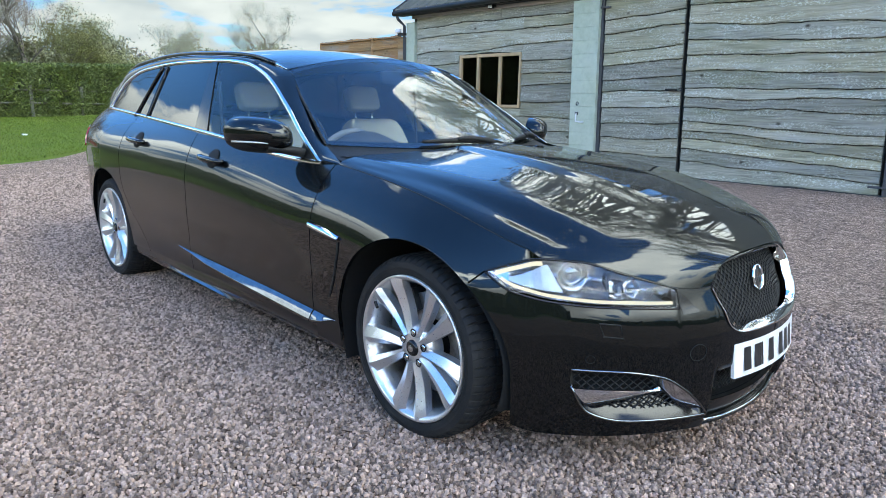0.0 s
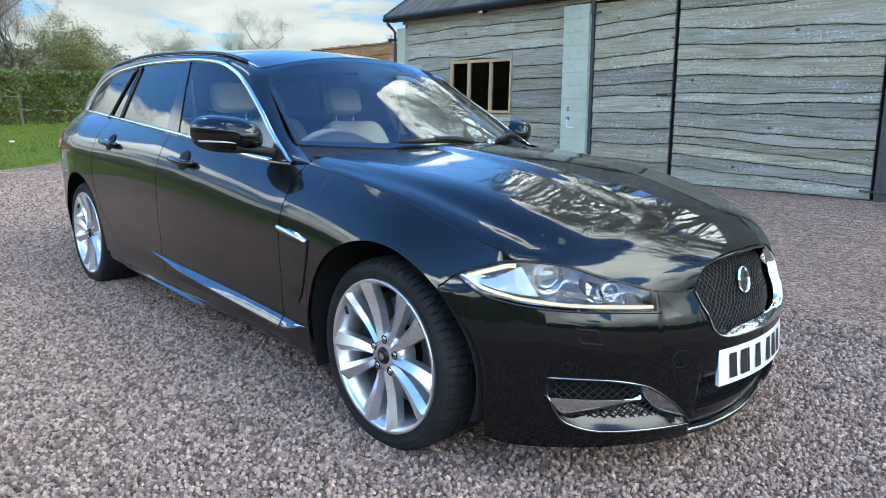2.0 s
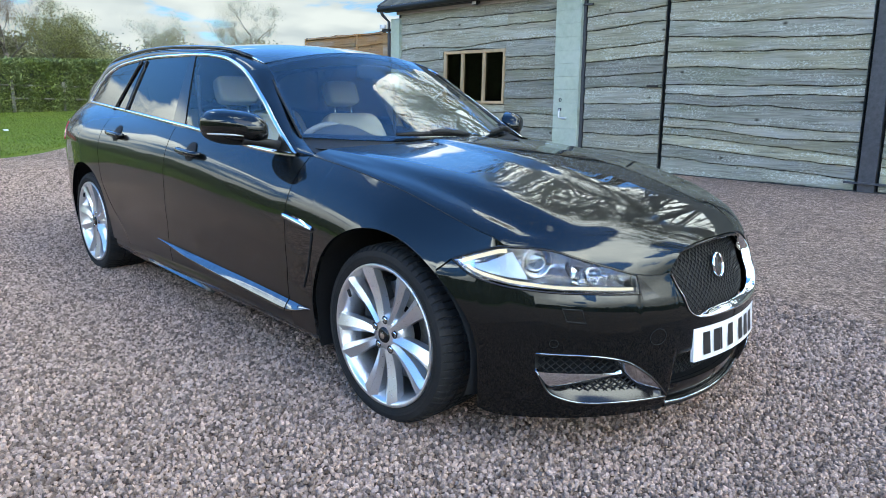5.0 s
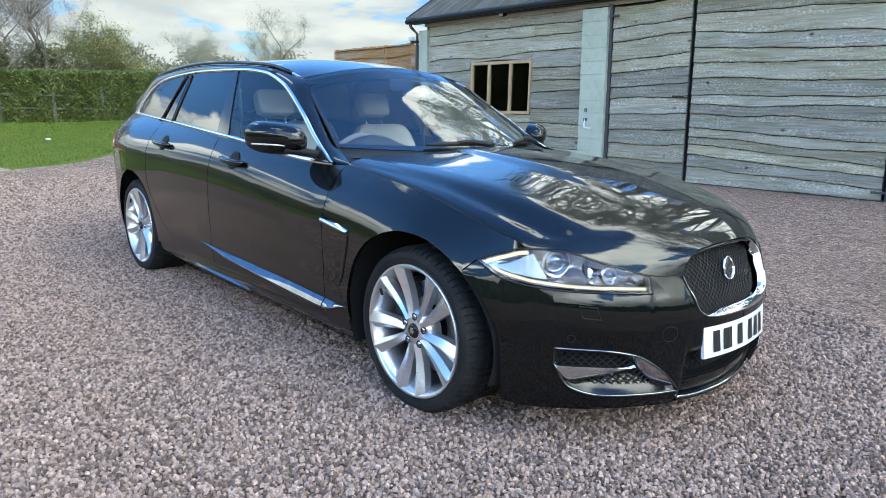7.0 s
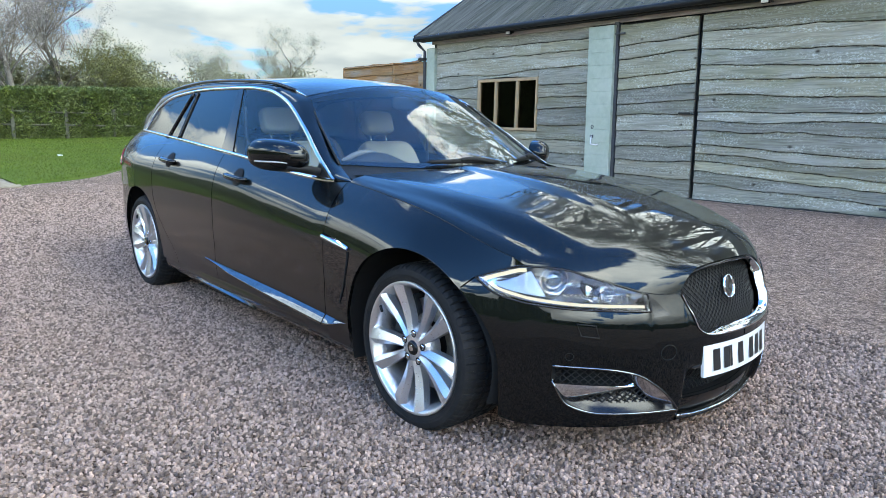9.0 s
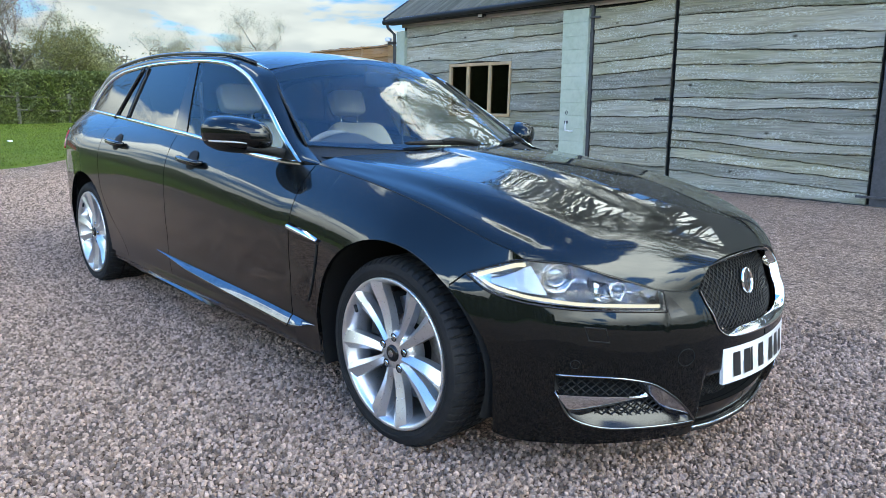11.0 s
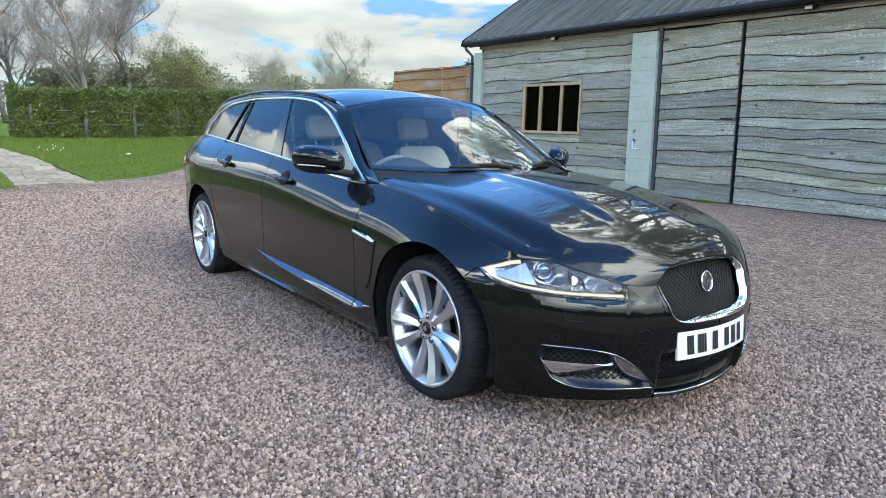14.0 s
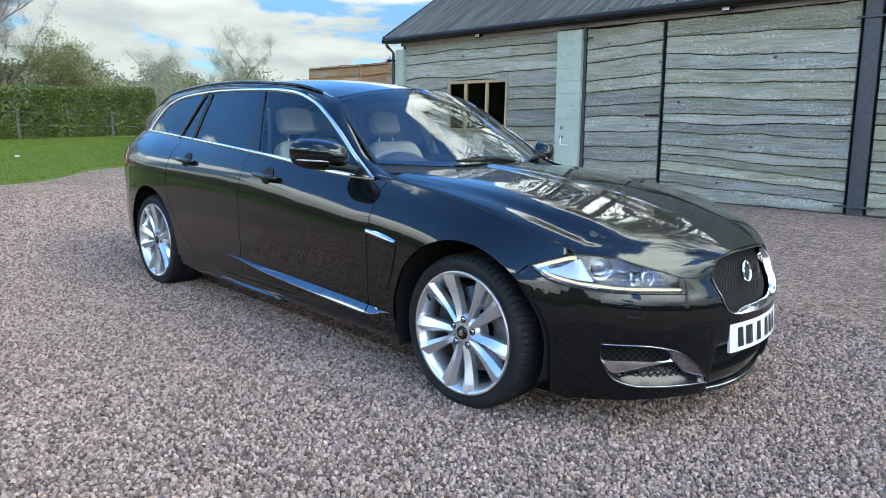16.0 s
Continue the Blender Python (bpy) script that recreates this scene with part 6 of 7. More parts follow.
part("door_hinge", box((-4.95, WALL_Y - 0.095, 2.735), (-4.74, WALL_Y - 0.065, 2.765), bevel=0.004), DARK_STEEL, leaf_l)
post = box((-0.56, WALL_Y - 0.10, 0.0), (-0.365, WALL_Y + 0.05, 2.96), bevel=0.006)
for v in post.verts:
    v.co.x -= 0.028 * (v.co.z - 0.1)
part("door_post", post, DARK_STEEL, barn, "dark blue-grey steel post")
for z in (0.19, 2.68):
    part("door_hinge", box((-0.72, WALL_Y - 0.13, z), (-0.24, WALL_Y - 0.10, z + 0.03), bevel=0.004), DARK_STEEL, barn)
for i, (a, b) in enumerate(zip(joints_r, joints_r[1:])):
    plank("plank", -0.33, 3.9, a[1], b[1], WALL_Y - 0.03, barn, 400 + i, lean=LEAN)
part("threshold", box((-4.95, WALL_Y - 0.10, 0.0), (3.9, WALL_Y + 0.05, 0.102), bevel=0.01), WINDOW_DARK, barn)
# eaves board, gutter, roof
part("eaves_board", box((-9.72, WALL_Y - 0.045, 2.935), (4.1, WALL_Y - 0.006, 3.06), bevel=0.004), EAVES_WOOD, barn, "faded pinkish eaves board")
part("gutter", tube([(-10.06, 7.40, 3.045), (4.3, 7.40, 3.10)], 0.055, 12), BLACK_PLASTIC, barn, "black plastic gutter", smooth=True)
part("gutter_back", box((-10.02, 7.45, 3.0), (4.3, 7.62, 3.08)), BLACK_PLASTIC, barn)
part("downpipe", tube([(-9.96, 7.40, 3.0), (-9.96, 7.44, 2.93), (-9.89, 7.56, 2.80), (-9.885, 7.57, 0.05)], 0.034, 10), DARK_STEEL, barn, "black downpipe", smooth=True)


def roof_pt(x, s):
    up = s * 4.2
    wave = 0.017 * math.sin(x / 0.0765 * math.tau)
    return Vector((x, 7.38 + up, 3.10 + up * PITCH + wave))


xs_r = steps(-10.02, 4.3, 1180)
part("roof_slope", sheet(xs_r, [0, 0.33, 0.335, 0.66, 0.665, 1.0], lambda x, s: roof_pt(x, s) + Vector((0, 0, 0.008 if 0.33 < s < 0.66 or s == 1.0 else 0))), ROOF_SHEET, barn, "grey-green corrugated sheet", smooth=True)
bm = sheet(steps(-10.02, 4.3, 10), [0, 1], lambda x, s: Vector((x, 11.58 + 4.2 * s, 3.10 + 4.2 * PITCH - 4.2 * s * PITCH)))
part("roof_slope", bm, ROOF_SHEET, barn)
for x in (-9.71, 4.19):
    bm = bmesh.new()
    vs = [bm.verts.new(q) for q in ((x, WALL_Y, 2.95), (x, 15.4, 2.95), (x, 11.58, 3.02 + 4.1 * PITCH))]
    bm.faces.new(vs)
    part("gable_wall", bm, GREY_WOOD, barn)
part("verge_board", box((-0.02, -0.02, -0.10), (0.02, 5.02, 0.03)), DARK_STEEL, barn).matrix_basis = pose(-10.02, 7.38, 3.11, 33, 0, 0)
# roof sheet fixings along the eaves
for k in range(48):
    x = -9.9 + k * 0.292
    s0 = 0.012
    fx = lathe([(0.0, 0.02), (0.016, 0.014), (0.02, 0.0)], 8)
    q = roof_pt(x, s0)
    for v in fx.verts:
        v.co = Vector((v.co.x, v.co.z, -v.co.y)) + q + Vector((0, 0, 0.02))
    part("roof_screw", fx, DARK_STEEL, barn)


def flood_lamp(x, z):
    """A small floodlight under the eaves."""
    ob = part("wall_lamp", box((x - 0.06, 7.50, z - 0.045), (x + 0.06, 7.56, z + 0.045), bevel=0.01), BLACK_PLASTIC, None)
    tagged(ob, "small black floodlight under the barn eaves", "lamp", "floodlights on the barn")
    part("lamp_face", box((x - 0.052, 7.494, z - 0.038), (x + 0.052, 7.499, z + 0.038), bevel=0.002), WHITE_PLASTIC, ob)
    part("lamp_bracket", box((x - 0.015, 7.56, z - 0.015), (x + 0.015, WALL_Y, z + 0.015)), BLACK_PLASTIC, ob)
    part("lamp_sensor", box((x + 0.07, 7.53, z - 0.03), (x + 0.105, 7.56, z + 0.02), bevel=0.006), BLACK_PLASTIC, ob)


flood_lamp(-7.33, 2.985)
flood_lamp(-2.44, 2.99)
cam_ob = part("security_camera", cushion((0.16, 0.08, 0.09), 0.02, lambda c: c + Vector((-10.02, 7.50, 2.70))), WHITE_PLASTIC, None, smooth=True)
tagged(cam_ob, "small white security camera at the barn corner", "camera")
part("camera_bracket", box((-10.04, 7.49, 2.60), (-9.84, 7.58, 2.65)), BLACK_PLASTIC, cam_ob)

# ---- waney fence behind the barn corner ----
fence = new("waney_fence")
tagged(fence, "brown waney-edged timber fence panels beside the barn", "fence")
for n, (x0, x1) in enumerate(((-13.62, -11.50), (-11.44, -10.46))):
    for k in range(9):
        z0 = 0.20 + k * 0.272
        plank("plank", x0, x1, z0, z0 + 0.272, 7.93, fence, 700 + 20 * n + k, thick=0.045, mat=BROWN_WOOD, gap=-0.035)
    part("cap_rail", box((x0, 7.86, 2.62), (x1, 7.97, 2.655), bevel=0.006), BROWN_WOOD, fence)
for x in (-13.66, -11.47):
    part("fence_post", box((x - 0.04, 7.90, 0.05), (x + 0.04, 8.0, 2.66), bevel=0.006), BROWN_WOOD, fence)
part("fence_post", box((-10.455, 7.85, 0.05), (-10.27, 8.0, 2.62), bevel=0.008), BROWN_WOOD, fence)

# ---- hedge ----
HA, HB = Vector((-21.9, -0.35, 0)), Vector((-24.1, 7.85, 0))


def leaf_cloud(points, size, seed, mat, name):
    """Many small bent leaves as one object."""
    r = np.random.RandomState(seed)
    n = len(points)
    a = r.normal(size=(n, 3))
    a /= np.linalg.norm(a, axis=1)[:, None]
    b = np.cross(a, r.normal(size=(n, 3)))
    b /= np.linalg.norm(b, axis=1)[:, None]
    s = size * r.uniform(0.6, 1.3, (n, 1))
    c = np.cross(a, b)
    p = np.array(points)
    v = np.stack([p - a * s, p + b * s * 0.45 + c * s * 0.15, p + a * s, p - b * s * 0.45 + c * s * 0.15], 1).reshape(-1, 3)
    me = bpy.data.meshes.new(name)
    me.from_pydata(v.tolist(), [], np.arange(4 * n).reshape(-1, 4).tolist())
    me.materials.append(mat)
    return new(name, me)


hd = (HB - HA)
hx, hn = hd.normalized(), Vector((hd.y, -hd.x, 0)).normalized()
if hn.x < 0:
    hn = -hn
TOP = 1.62


def hedge_top(t):
    return 1.42 + 0.40 * t


# inner sheet, coloured near-black for the shade between the leaves
hedge = part("hedge", sheet(steps(0, 1, 40), range(6), lambda t, j: HA + hd * t + hn * (0.22, 0.30, 0.25, -0.35, -0.45, -0.4)[j] + Vector((0, 0, far_land(-23, 0) + (0.0, 0.8, hedge_top(t) - 0.12, hedge_top(t) - 0.1, 0.8, 0.0)[j] + 0.05 * math.sin(t * 31 + j)))), HEDGE_INNER_SHADE, None)
tagged(hedge, "clipped green beech-like hedge behind a rail fence", "hedge")
r = np.random.RandomState(4)
n = 72000
tt = r.uniform(-0.004, 1.004, n)
face = r.uniform(0, 1, n)
zz = np.where(face < 0.72, r.uniform(0.02, TOP, n), TOP + r.normal(0, 0.035, n))
dd = np.where(face < 0.72, 0.30 + r.normal(0, 0.05, n) + 0.06 * np.sin(tt * 55) * np.sin(zz * 4), r.uniform(-0.4, 0.32, n))
zz = zz * hedge_top(tt) / TOP
base = far_land(-23, 0)
ends = r.uniform(0, 1, n) < 0.10
tt = np.where(ends, np.where(r.uniform(0, 1, n) < 0.7, -0.006, 1.006) + r.normal(0, 0.004, n), tt)
dd = np.where(ends, r.uniform(-0.45, 0.32, n), dd)
zz = np.where(ends, r.uniform(0.02, TOP, n), zz)
pts = np.stack([HA.x + hd.x * tt + hn.x * dd, HA.y + hd.y * tt + hn.y * dd, base + zz], 1)
hl_ob = leaf_cloud(pts, 0.046, 7, LEAF, "leaves")
hl_ob.parent = hedge
tagged(hl_ob, kind="stuff")
# rail fence in front of the hedge
rail_fence = new("rail_fence")
tagged(rail_fence, "weathered post and rail fence grown into the hedge", "fence")
for k in range(6):
    q = HA + hd * (0.03 + k * 0.19) + hn * 0.32
    part("fence_post", box((q.x - 0.05, q.y - 0.05, base - 0.05), (q.x + 0.05, q.y + 0.05, base + 1.0), bevel=0.01), RAIL_WOOD, rail_fence)
for z in (0.45, 0.85):
    a, b = HA + hd * 0.02 + hn * 0.315, HA + hd * 0.98 + hn * 0.315
    part("fence_rail", tube([(a.x, a.y, base + z), (b.x, b.y, base + z)], 0.035, 6), RAIL_WOOD, rail_fence)
q = HB + hx * 0.25 + hn * 0.2
gp = part("gate_post", box((q.x - 0.08, q.y - 0.08, base - 0.05), (q.x + 0.08, q.y + 0.08, base + 1.30), bevel=0.01), GREY_WOOD, None)
tagged(gp, "grey timber gate post at the hedge end", "post")


# ---- trees ----
def branch_tree(name, foot, height, seed, spread=0.5, limbs=9, mat=BARK, buds=None, bud_n=6000, bud_size=0.05, label="", trunk=0.18, low=0.2, levels=4):
    """A tapered trunk with limbs that fork into twigs, and small buds or leaves along them."""
    r = random.Random(seed)
    foot = Vector(foot)
    bm = bmesh.new()
    tips = []

    def grow(p, d, ln, rad, lev):
        pts = [p.copy()]
        q = p.copy()
        dd = d.normalized()
        seg = 5 if lev == 0 else 4
        for _ in range(seg):
            dd = (dd + Vector((r.gauss(0, 0.16), r.gauss(0, 0.16), r.gauss(0.05, 0.09)))).normalized()
            q = q + dd * ln / seg
            pts.append(q.copy())
            if lev >= 1:
                tips.append((q.copy(), lev))
        tube(pts[::(1, 1, 1, 2, 4)[min(lev, 4)]], rad, 5 if lev < 2 else 3, bm, taper=lambda t: 1 - 0.72 * t)
        if lev >= levels:
            return
        kids = limbs if lev == 0 else r.randint(4, 6)
        for i in range(kids):
            t = r.uniform(low, 1.0) if lev == 0 else r.uniform(0.25, 1.0)
            k = min(int(t * seg), seg - 1)
            s = pts[k].lerp(pts[k + 1], t * seg - k)
            a = r.uniform(0, math.tau)
            side = Vector((math.cos(a), math.sin(a), 0))
            nd = (dd * (0.9 - spread * 0.5) + side * (spread + r.uniform(-0.1, 0.3)) + Vector((0, 0, 0.35))).normalized()
            grow(s, nd, ln * r.uniform(0.42, 0.62), rad * (0.30 if lev == 0 else 0.46), lev + 1)
    grow(foot, Vector((r.gauss(0, 0.06), r.gauss(0, 0.06), 1)), height * 0.62, trunk, 0)
    ob = new(name)
    ob.location = foot
    tr = part("trunk", bm, mat, ob, smooth=True)
    tr.matrix_parent_inverse = Matrix.Translation(-foot)
    if buds:
        pts = []
        for _ in range(bud_n):
            q, lev = tips[r.randrange(len(tips))]
            s = 0.2 if lev >= 2 else 0.3
            pts.append((q.x + r.gauss(0, s), q.y + r.gauss(0, s), q.z + r.gauss(0, s)))
        cl = leaf_cloud(pts, bud_size, seed, buds, "crown")
        cl.parent = ob
        cl.matrix_parent_inverse = Matrix.Translation(-foot)
        tagged(cl, kind="stuff")
    tagged(ob, label or "bare spring tree beyond the hedge", "tree")
    return ob


GZ = far_land(-40, 0)
branch_tree("tree", (-40, 21.2, GZ), 7.4, 11, 0.85, 18, TWIG, PALE_BUD, 26000, 0.036, "bare spreading tree with first pale leaves", 0.13, low=0.05)
branch_tree("tree", (-40, 15.3, GZ), 5.6, 12, 0.85, 16, TWIG, PALE_BUD, 22000, 0.034, "small bare tree with sparse buds", 0.10, low=0.05)
branch_tree("tree", (-40, 4.9, GZ), 10.5, 13, 0.6, 15, TWIG, BLOSSOM, 42000, 0.038, "tall bare tree with pale blossom", 0.22, low=0.1)
branch_tree("tree", (-43, 2.0, GZ), 10.0, 14, 0.65, 14, TWIG, BLOSSOM, 42000, 0.038, "tall bare tree with pale blossom", 0.18, low=0.1)
branch_tree("tree", (-45, 8.0, GZ), 10.5, 15, 0.6, 14, TWIG, BLOSSOM, 42000, 0.038, "tall bare tree with pale blossom", 0.2, low=0.1)
branch_tree("tree", (-40, 8.9, GZ), 5.3, 16, 0.9, 18, TWIG, SPRING_LEAF, 20000, 0.05, "bushy tree with fresh green leaves", 0.10, low=0.0)
branch_tree("tree", (-41, 11.4, GZ), 3.7, 17, 0.95, 16, TWIG, SPRING_LEAF, 13000, 0.05, "bushy tree with fresh green leaves", 0.10, low=0.0)
branch_tree("tree", (-36, -0.5, GZ), 9.0, 18, 0.5, 10, BARK, None, 0, 0.05, "leaning bare tree beside the path", 0.17, low=0.3)
branch_tree("tree", (-35.5, 0.4, GZ), 8.0, 33, 0.55, 10, BARK, BLOSSOM, 12000, 0.034, "bare tree with pale blossom beside the path", 0.14, low=0.3)
branch_tree("tree", (-33, -1.9, GZ), 9.0, 19, 0.55, 14, BARK, None, 0, 0.05, "large bare tree beside the path", 0.26, low=0.1)
# thicket and far hedgerow
rr = np.random.RandomState(8)
for nm, x0, y0, x1, y1, ht, seed, cnt, mat in (("thicket", -46, 3.2, -48, 14, 4.4, 3, 38000, OLIVE_LEAF), ("thicket", -52, 10, -50, 34, 5.2, 4, 50000, OLIVE_LEAF), ("hedgerow", -78, -20, -70, 90, 6.6, 5, 40000, TWIG)):
    k = rr.uniform(0, 1, cnt)
    bumps = 0.72 + 0.16 * np.sin(k * 23 + seed) + 0.12 * np.sin(k * 61 + 2 * seed)
    z = GZ + ht * bumps * np.sqrt(rr.uniform(0, 1, cnt))
    pts = np.stack([x0 + (x1 - x0) * k + rr.normal(0, 1.0, cnt), y0 + (y1 - y0) * k + rr.normal(0, 0.6, cnt), z], 1)
    ob = leaf_cloud(pts, 0.125 if nm == "thicket" else 0.17, seed, mat, nm)
    tagged(ob, "mixed thicket of twigs and young leaves" if nm == "thicket" else "distant leafless hedgerow", nm, kind="stuff")
# tall trees that stand behind the barn, met in the car's paint and glass
for i, (x, y, h) in enumerate(((-11.8, 18.0, 19), (-8.8, 17.2, 24), (-5.8, 17.6, 28), (-2.6, 17.2, 28), (0.8, 17.6, 28), (4.6, 17.4, 27), (9.5, 18, 25), (15.0, 15, 22))):
    branch_tree("tree", (x, y, 0.1), h, 40 + i, 0.6, 10, BARK, LEAF, 4200, 0.118, "tall tree behind the barn coming into leaf", 0.46, low=0.12)
# dark hedgerows far over the lawn, met in the car's side and nose
def hedgerow(a, b, height, seed, label):
    """A long uneven bank of leaf: bumpy faces with a ragged top."""
    a, b = Vector(a), Vector(b)
    d = b - a
    side = Vector((d.y, -d.x, 0)).normalized()

    def pt(t, v):
        p = a + d * t
        h = height * (1 + 0.22 * noise.noise(Vector((t * 19, seed, 0))) + 0.16 * noise.noise(Vector((t * 71, seed, 5))) + 0.07 * noise.noise(Vector((t * 300, seed, 9))))
        ang = math.pi * v
        q = p + side * (1.6 * math.cos(ang)) + Vector((0, 0, h * math.sin(ang) ** 0.55))
        return q + side * 0.35 * noise.noise(q * 0.9) + Vector((0, 0, 0.25 * noise.noise(q * 1.3) * math.sin(ang)))
    ob = part("hedgerow", sheet(steps(0, 1, 520), steps(0, 1, 18), pt), HEDGE_FAR, None, smooth=True)
    tagged(ob, label, "hedgerow", kind="stuff")
    return ob


hedgerow((-78, -13, 0), (36, -33, 0), 5.4, 3, "tall dark green hedgerow across the lawn")
hedgerow((36, -33, 0), (52, 40, 0), 5.0, 8, "tall dark green hedgerow at the yard border")

# far red building at the end of the path
shed = new("red_building")
tagged(shed, "low red building far beyond the path", "building")
part("wall", box((-54, -9.5, GZ - 0.2), (-48, 0.7, GZ + 2.0)), RED_BRICK, shed)
part("roof", box((-54.3, -9.8, GZ + 2.0), (-47.7, 0.95, GZ + 2.25), bevel=0.05), ROOF_SHEET, shed)

# daisies and dandelions in two tufts
rf = np.random.RandomState(12)
for cx, cy, n, mat, word in ((-11.6, -1.85, 9, "yellow", "yellow dandelion flowers in the grass"), (-17.2, 0.0, 8, "white", "small white daisies in the grass")):
    bm = bmesh.new()
    for _ in range(n):
        fx, fy = cx + rf.normal(0, 0.35), cy + rf.normal(0, 0.16)
        fz = far_land(fx, fy) + 0.075 + rf.uniform(0, 0.02)
        ring = [bm.verts.new((fx + 0.012 * math.cos(a), fy + 0.012 * math.sin(a), fz)) for a in steps(0, math.tau, 7)[:-1]]
        top = bm.verts.new((fx, fy, fz + 0.005))
        low = bm.verts.new((fx, fy, fz - 0.05))
        for a, b in zip(ring, ring[1:] + ring[:1]):
            bm.faces.new((a, b, top))
            bm.faces.new((b, a, low))
    fl = part("flowers", bm, surf(mat + "_petal", (0.75, 0.6, 0.05) if mat == "yellow" else (0.75, 0.75, 0.72), (0.85, 0.7, 0.08) if mat == "yellow" else (0.85, 0.85, 0.82), rough=0.7))
    tagged(fl, word, "flowers", kind="stuff")
# pale scrap on the lawn
scrap = part("stone_chip", cushion((0.20, 0.09, 0.05), 0.01, lambda c: c + Vector((-15.8, 1.4, far_land(-15.8, 1.4) + 0.045))), WHITE_PLASTIC, None, smooth=True)
tagged(scrap, "small whitish stone lying on the lawn", "stone")

# ---- grass and gravel, last ----
r = np.random.RandomState(3)


def blades(n, xa, xb, ya, yb, ok, name, h=0.034):
    x, y = r.uniform(xa, xb, n), r.uniform(ya, yb, n)
    keep = np.array([ok(a, b) for a, b in zip(x, y)])
    x, y = x[keep], y[keep]
    z = np.array([far_land(a, b) for a, b in zip(x, y)]) + 0.03
    m = len(x)
    ang, hh = r.uniform(0, math.tau, m), h * r.uniform(0.5, 1.4, m)
    dx, dy = np.cos(ang) * 0.008, np.sin(ang) * 0.008
    lx, ly = r.normal(0, 0.025, m), r.normal(0, 0.025, m)
    v = np.stack([np.stack([x - dx, y - dy, z], 1), np.stack([x + dx, y + dy, z], 1), np.stack([x + lx, y + ly, z + hh], 1)], 1).reshape(-1, 3)
    me = bpy.data.meshes.new(name)
    me.from_pydata(v.tolist(), [], np.arange(3 * m).reshape(-1, 3).tolist())
    me.materials.append(GRASS)
    ob = new(name, me)
    tagged(ob, "short green grass blades on the lawn", "grass", kind="stuff")
    return ob


blades(130000, -22.5, -10.3, -1.9, 8.5, lambda a, b: b > PATH_N(a) and a < lawn_edge(max(b, -0.54)) - 0.02, "grass")
blades(40000, -22.5, -10.0, -6.0, -1.3, lambda a, b: b < PATH_S(a), "grass")

moss = blades(2600, -4.0, -3.46, 7.38, 7.56, lambda a, b: ((a + 3.73) / 0.27) ** 2 + ((b - 7.47) / 0.09) ** 2 < 1, "moss", h=0.02)
moss.location.z = -0.028
tagged(moss, "small green mossy tuft at the barn door foot", "moss", kind="stuff")


def stone_shape(rs):
    """A chipped stone of unit size: eight jittered corners."""
    base = np.array([(sx, sy, sz) for sx in (-1, 1) for sy in (-1, 1) for sz in (-1, 1)], float)
    base[:, :2] *= np.where(base[:, 2:] > 0, 0.60, 1.0)
    return base * rs.uniform(0.62, 1.18, (8, 3)) * np.array([0.80, 0.66, 0.50])


def hull_faces(pts):
    bm = bmesh.new()
    for q in pts:
        bm.verts.new(q)
    bmesh.ops.convex_hull(bm, input=bm.verts)
    loose = [v for v in bm.verts if not v.link_faces]
    bmesh.ops.delete(bm, geom=loose, context="VERTS")
    bm.verts.index_update()
    v = np.array([q.co for q in bm.verts])
    f = []
    for face in bm.faces:
        f.append([q.index for q in face.verts])
    bm.free()
    return v, f


shapes = [hull_faces(stone_shape(np.random.RandomState(100 + i))) for i in range(8)]


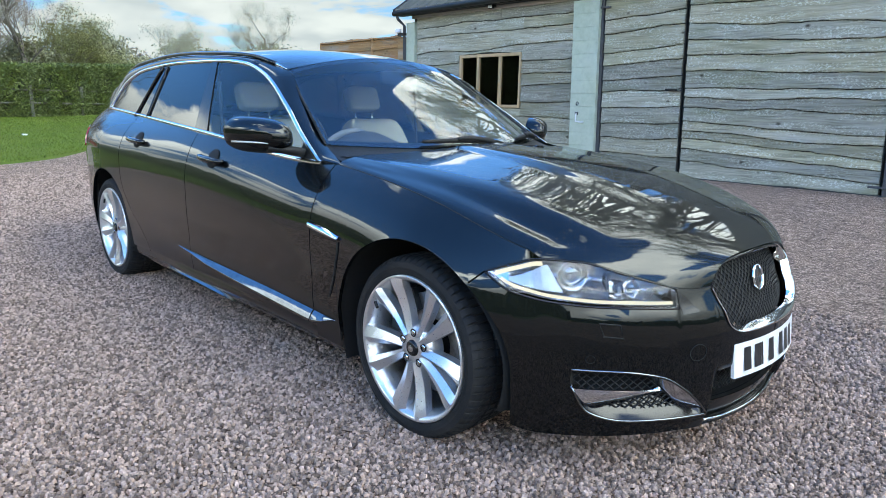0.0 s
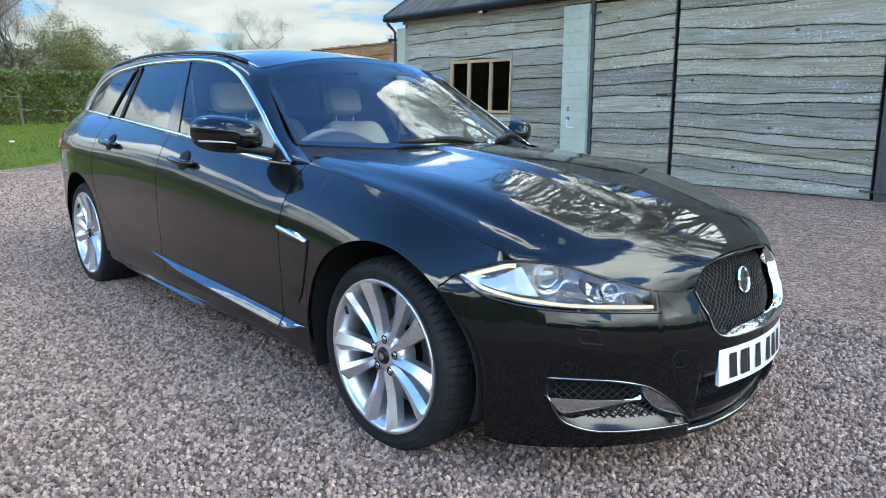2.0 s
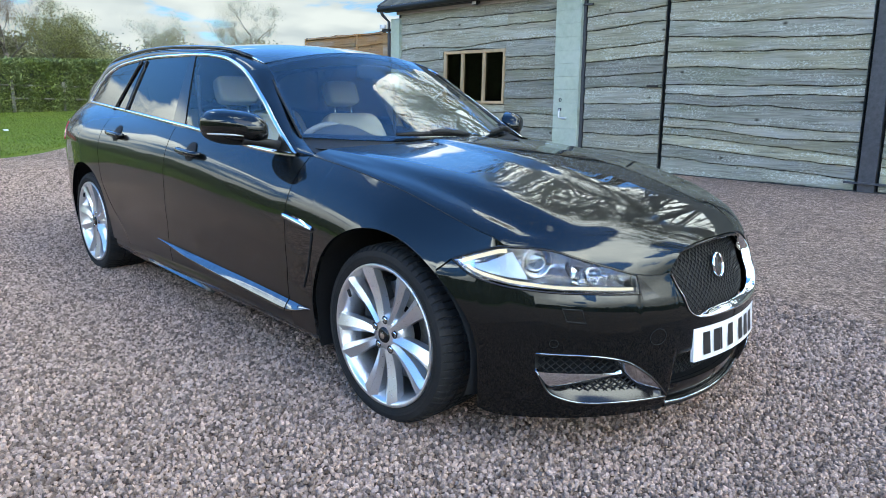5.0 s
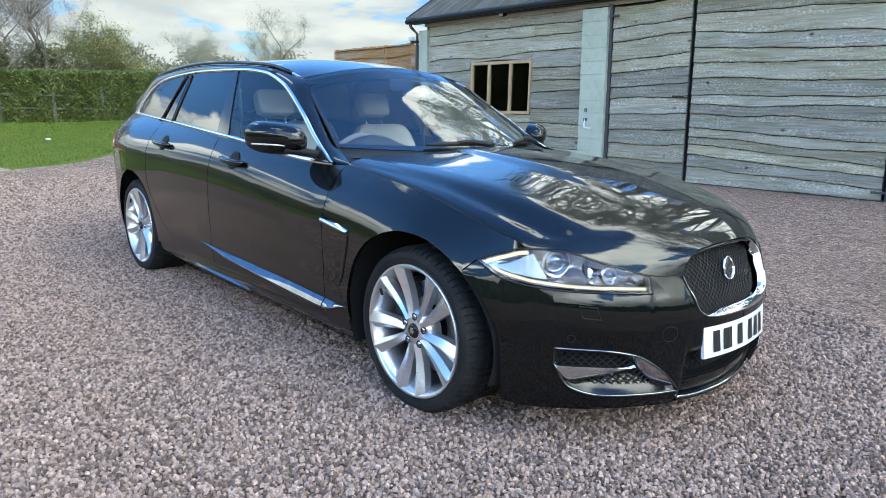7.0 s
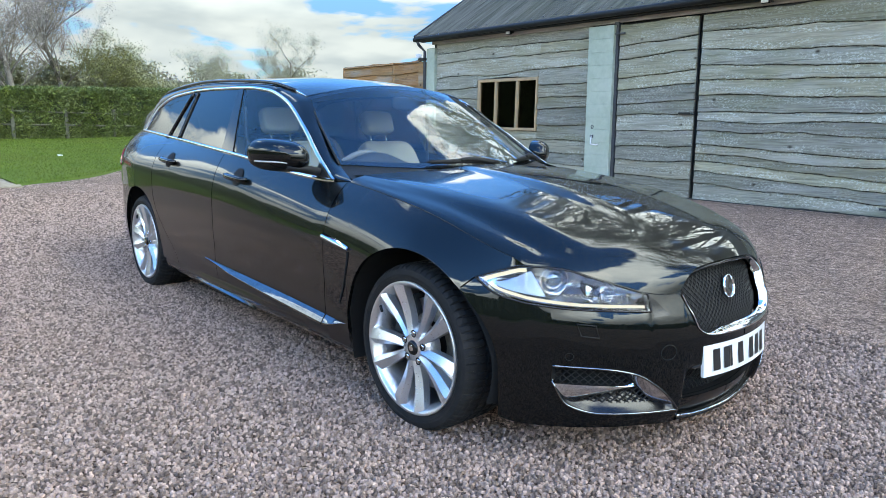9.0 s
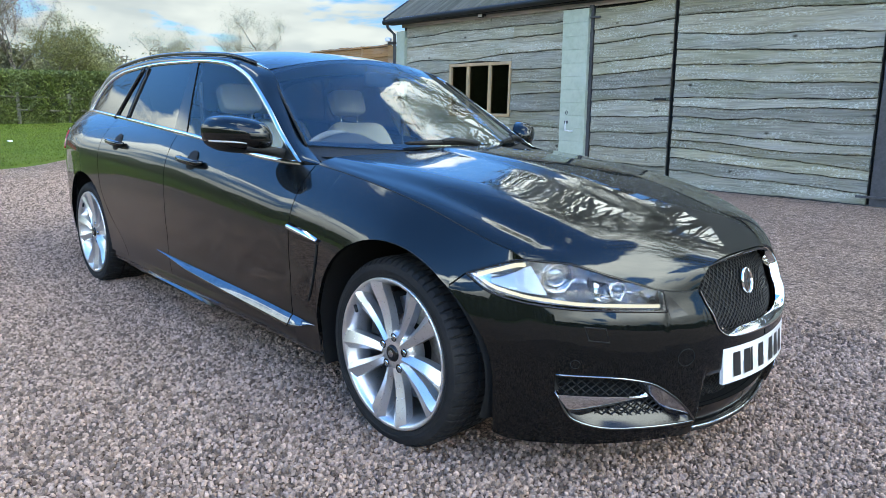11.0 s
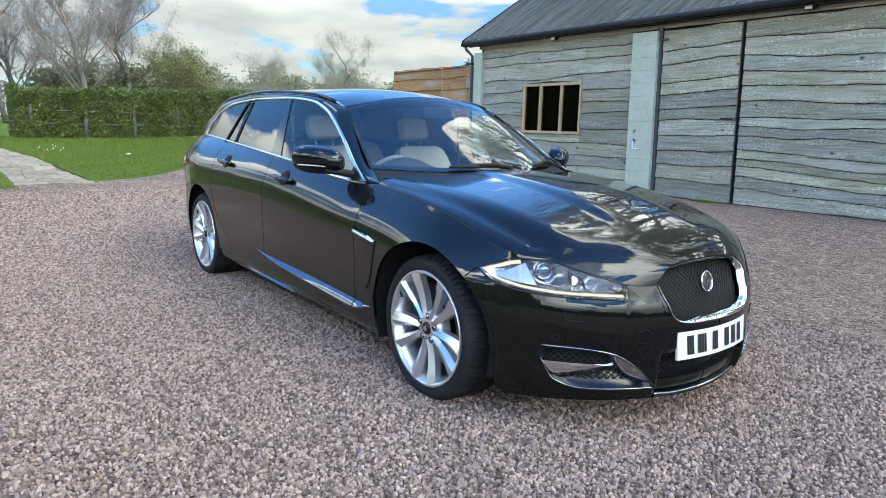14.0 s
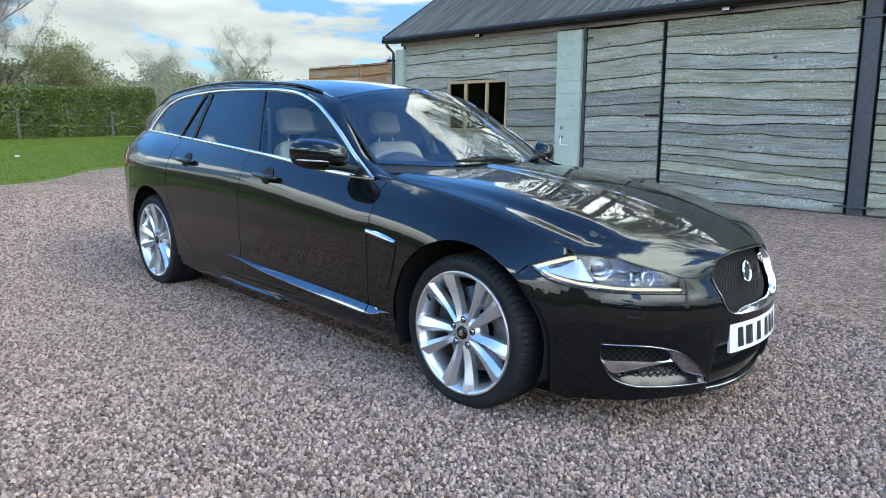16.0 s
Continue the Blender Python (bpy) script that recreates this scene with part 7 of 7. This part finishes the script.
def gravel(gap, xa, xb, ya, yb, size, name, seed, skip=None, fade=(0.0, 0.0, 0.0)):
    """Stones lying close together on a shaken grid, thinning out over fade metres at the high x, low y and high y borders."""
    rs = np.random.RandomState(seed)
    gx, gy = np.meshgrid(np.arange(xa, xb, gap), np.arange(ya, yb, gap * 0.87))
    gx = gx + (np.arange(gx.shape[0]) % 2)[:, None] * gap / 2
    x, y = gx.ravel() + rs.normal(0, 0.26 * gap, gx.size), gy.ravel() + rs.normal(0, 0.26 * gap, gx.size)
    if skip is not None:
        keep = ~skip(x, y)
        x, y = x[keep], y[keep]
    dense_at = np.ones(len(x))
    for width, inside in zip(fade, (xb - x, y - ya, yb - y)):
        if width:
            dense_at *= np.clip(inside / width, 0.0, 1.0)
    keep = rs.uniform(0.0, 1.0, len(x)) < dense_at
    x, y = x[keep], y[keep]
    n = len(x)
    order = rs.permutation(n)
    x, y = x[order], y[order]
    ang, sc = rs.uniform(0, math.tau, n), size * rs.uniform(0.65, 1.2, n)
    tiltx, tilty = rs.normal(0, 0.24, n), rs.normal(0, 0.24, n)
    verts, faces, off = [], [], 0
    for k, (sv, sf) in enumerate(shapes):
        idx = np.arange(k, n, len(shapes))
        m = len(idx)
        if not m:
            continue
        c, s = np.cos(ang[idx])[:, None], np.sin(ang[idx])[:, None]
        px, py, pz = sv[:, 0][None], sv[:, 1][None], sv[:, 2][None]
        qz = pz + px * tiltx[idx][:, None] + py * tilty[idx][:, None]
        vx = (px * c - py * s) * sc[idx][:, None] + x[idx][:, None]
        vy = (px * s + py * c) * sc[idx][:, None] + y[idx][:, None]
        vz = qz * sc[idx][:, None] + 0.006 + rs.uniform(-0.004, 0.005, (m, 1))
        verts.append(np.stack([vx, vy, vz], 2).reshape(-1, 3))
        nv = len(sv)
        # the underside lies bedded in the ground
        top = [f for f in sf if np.cross(sv[f[1]] - sv[f[0]], sv[f[2]] - sv[f[0]])[2] > -0.8 * np.linalg.norm(np.cross(sv[f[1]] - sv[f[0]], sv[f[2]] - sv[f[0]]))]
        for i in range(m):
            o = off + i * nv
            faces.extend([[o + q for q in f] for f in top])
        off += m * nv
    me = bpy.data.meshes.new(name)
    me.from_pydata(np.concatenate(verts).tolist(), [], faces)
    me.materials.append(STONE)
    ob = new(name, me)
    tagged(ob, "loose pinkish grey gravel stones", "gravel", kind="stuff")
    return ob


patch = lambda x, y: (x > 0.50) & (x < 0.80) & (y > -1.22) & (y < -1.03)
under = lambda x, y: ((x > -3.6) & (x < 0.3) & (y > -0.6)) | patch(x, y)
gravel(0.0150, -4.2, 2.4, -2.35, -0.2, 0.0106, "gravel", 1, under, fade=(0.8, 0.0, 0.0))
gravel(0.0150, 0.3, 3.0, -0.2, 1.9, 0.0106, "gravel", 2, fade=(0.8, 0.0, 0.7))
# towards the lawn the loose stones thin out
thin = lambda x, y: np.random.RandomState(31).uniform(0.0, 1.0, x.shape) < np.clip((-6.2 - x) / 4.6, 0.0, 1.0) ** 0.8
gravel(0.0225, -6.2, -4.2, -2.7, 0.8, 0.0156, "gravel", 4)
gravel(0.0255, -10.8, -6.2, -3.0, 2.0, 0.0172, "gravel", 6, thin, fade=(0.0, 0.5, 0.5))
gravel(0.0225, -4.2, 0.9, -3.2, -2.35, 0.0156, "gravel", 5, fade=(0.7, 0.6, 0.0))

# the stones of one small patch, each a piece of its own
pebbles = []
for k, (sv, sf) in enumerate(shapes):
    me = bpy.data.meshes.new("pebble")
    me.from_pydata(sv.tolist(), [], sf)
    me.materials.append(STONE_PART)
    pebbles.append(me)
rp_ = np.random.RandomState(9)
row = 0
y = -1.22
while y < -1.03:
    x = 0.50 + (row % 2) * 0.0073
    while x < 0.80:
        ob = new("pebble", pebbles[rp_.randint(8)])
        s_ = 0.0108 * rp_.uniform(0.65, 1.2)
        ob.matrix_basis = pose(x + rp_.normal(0, 0.0038), y + rp_.normal(0, 0.0038), 0.006 + rp_.uniform(-0.004, 0.005), rp_.normal(0, 13), rp_.normal(0, 13), rp_.uniform(0, 360)) @ Matrix.Scale(s_, 4)
        ob.parent = ground
        x += 0.0152
    y += 0.0152 * 0.87
    row += 1
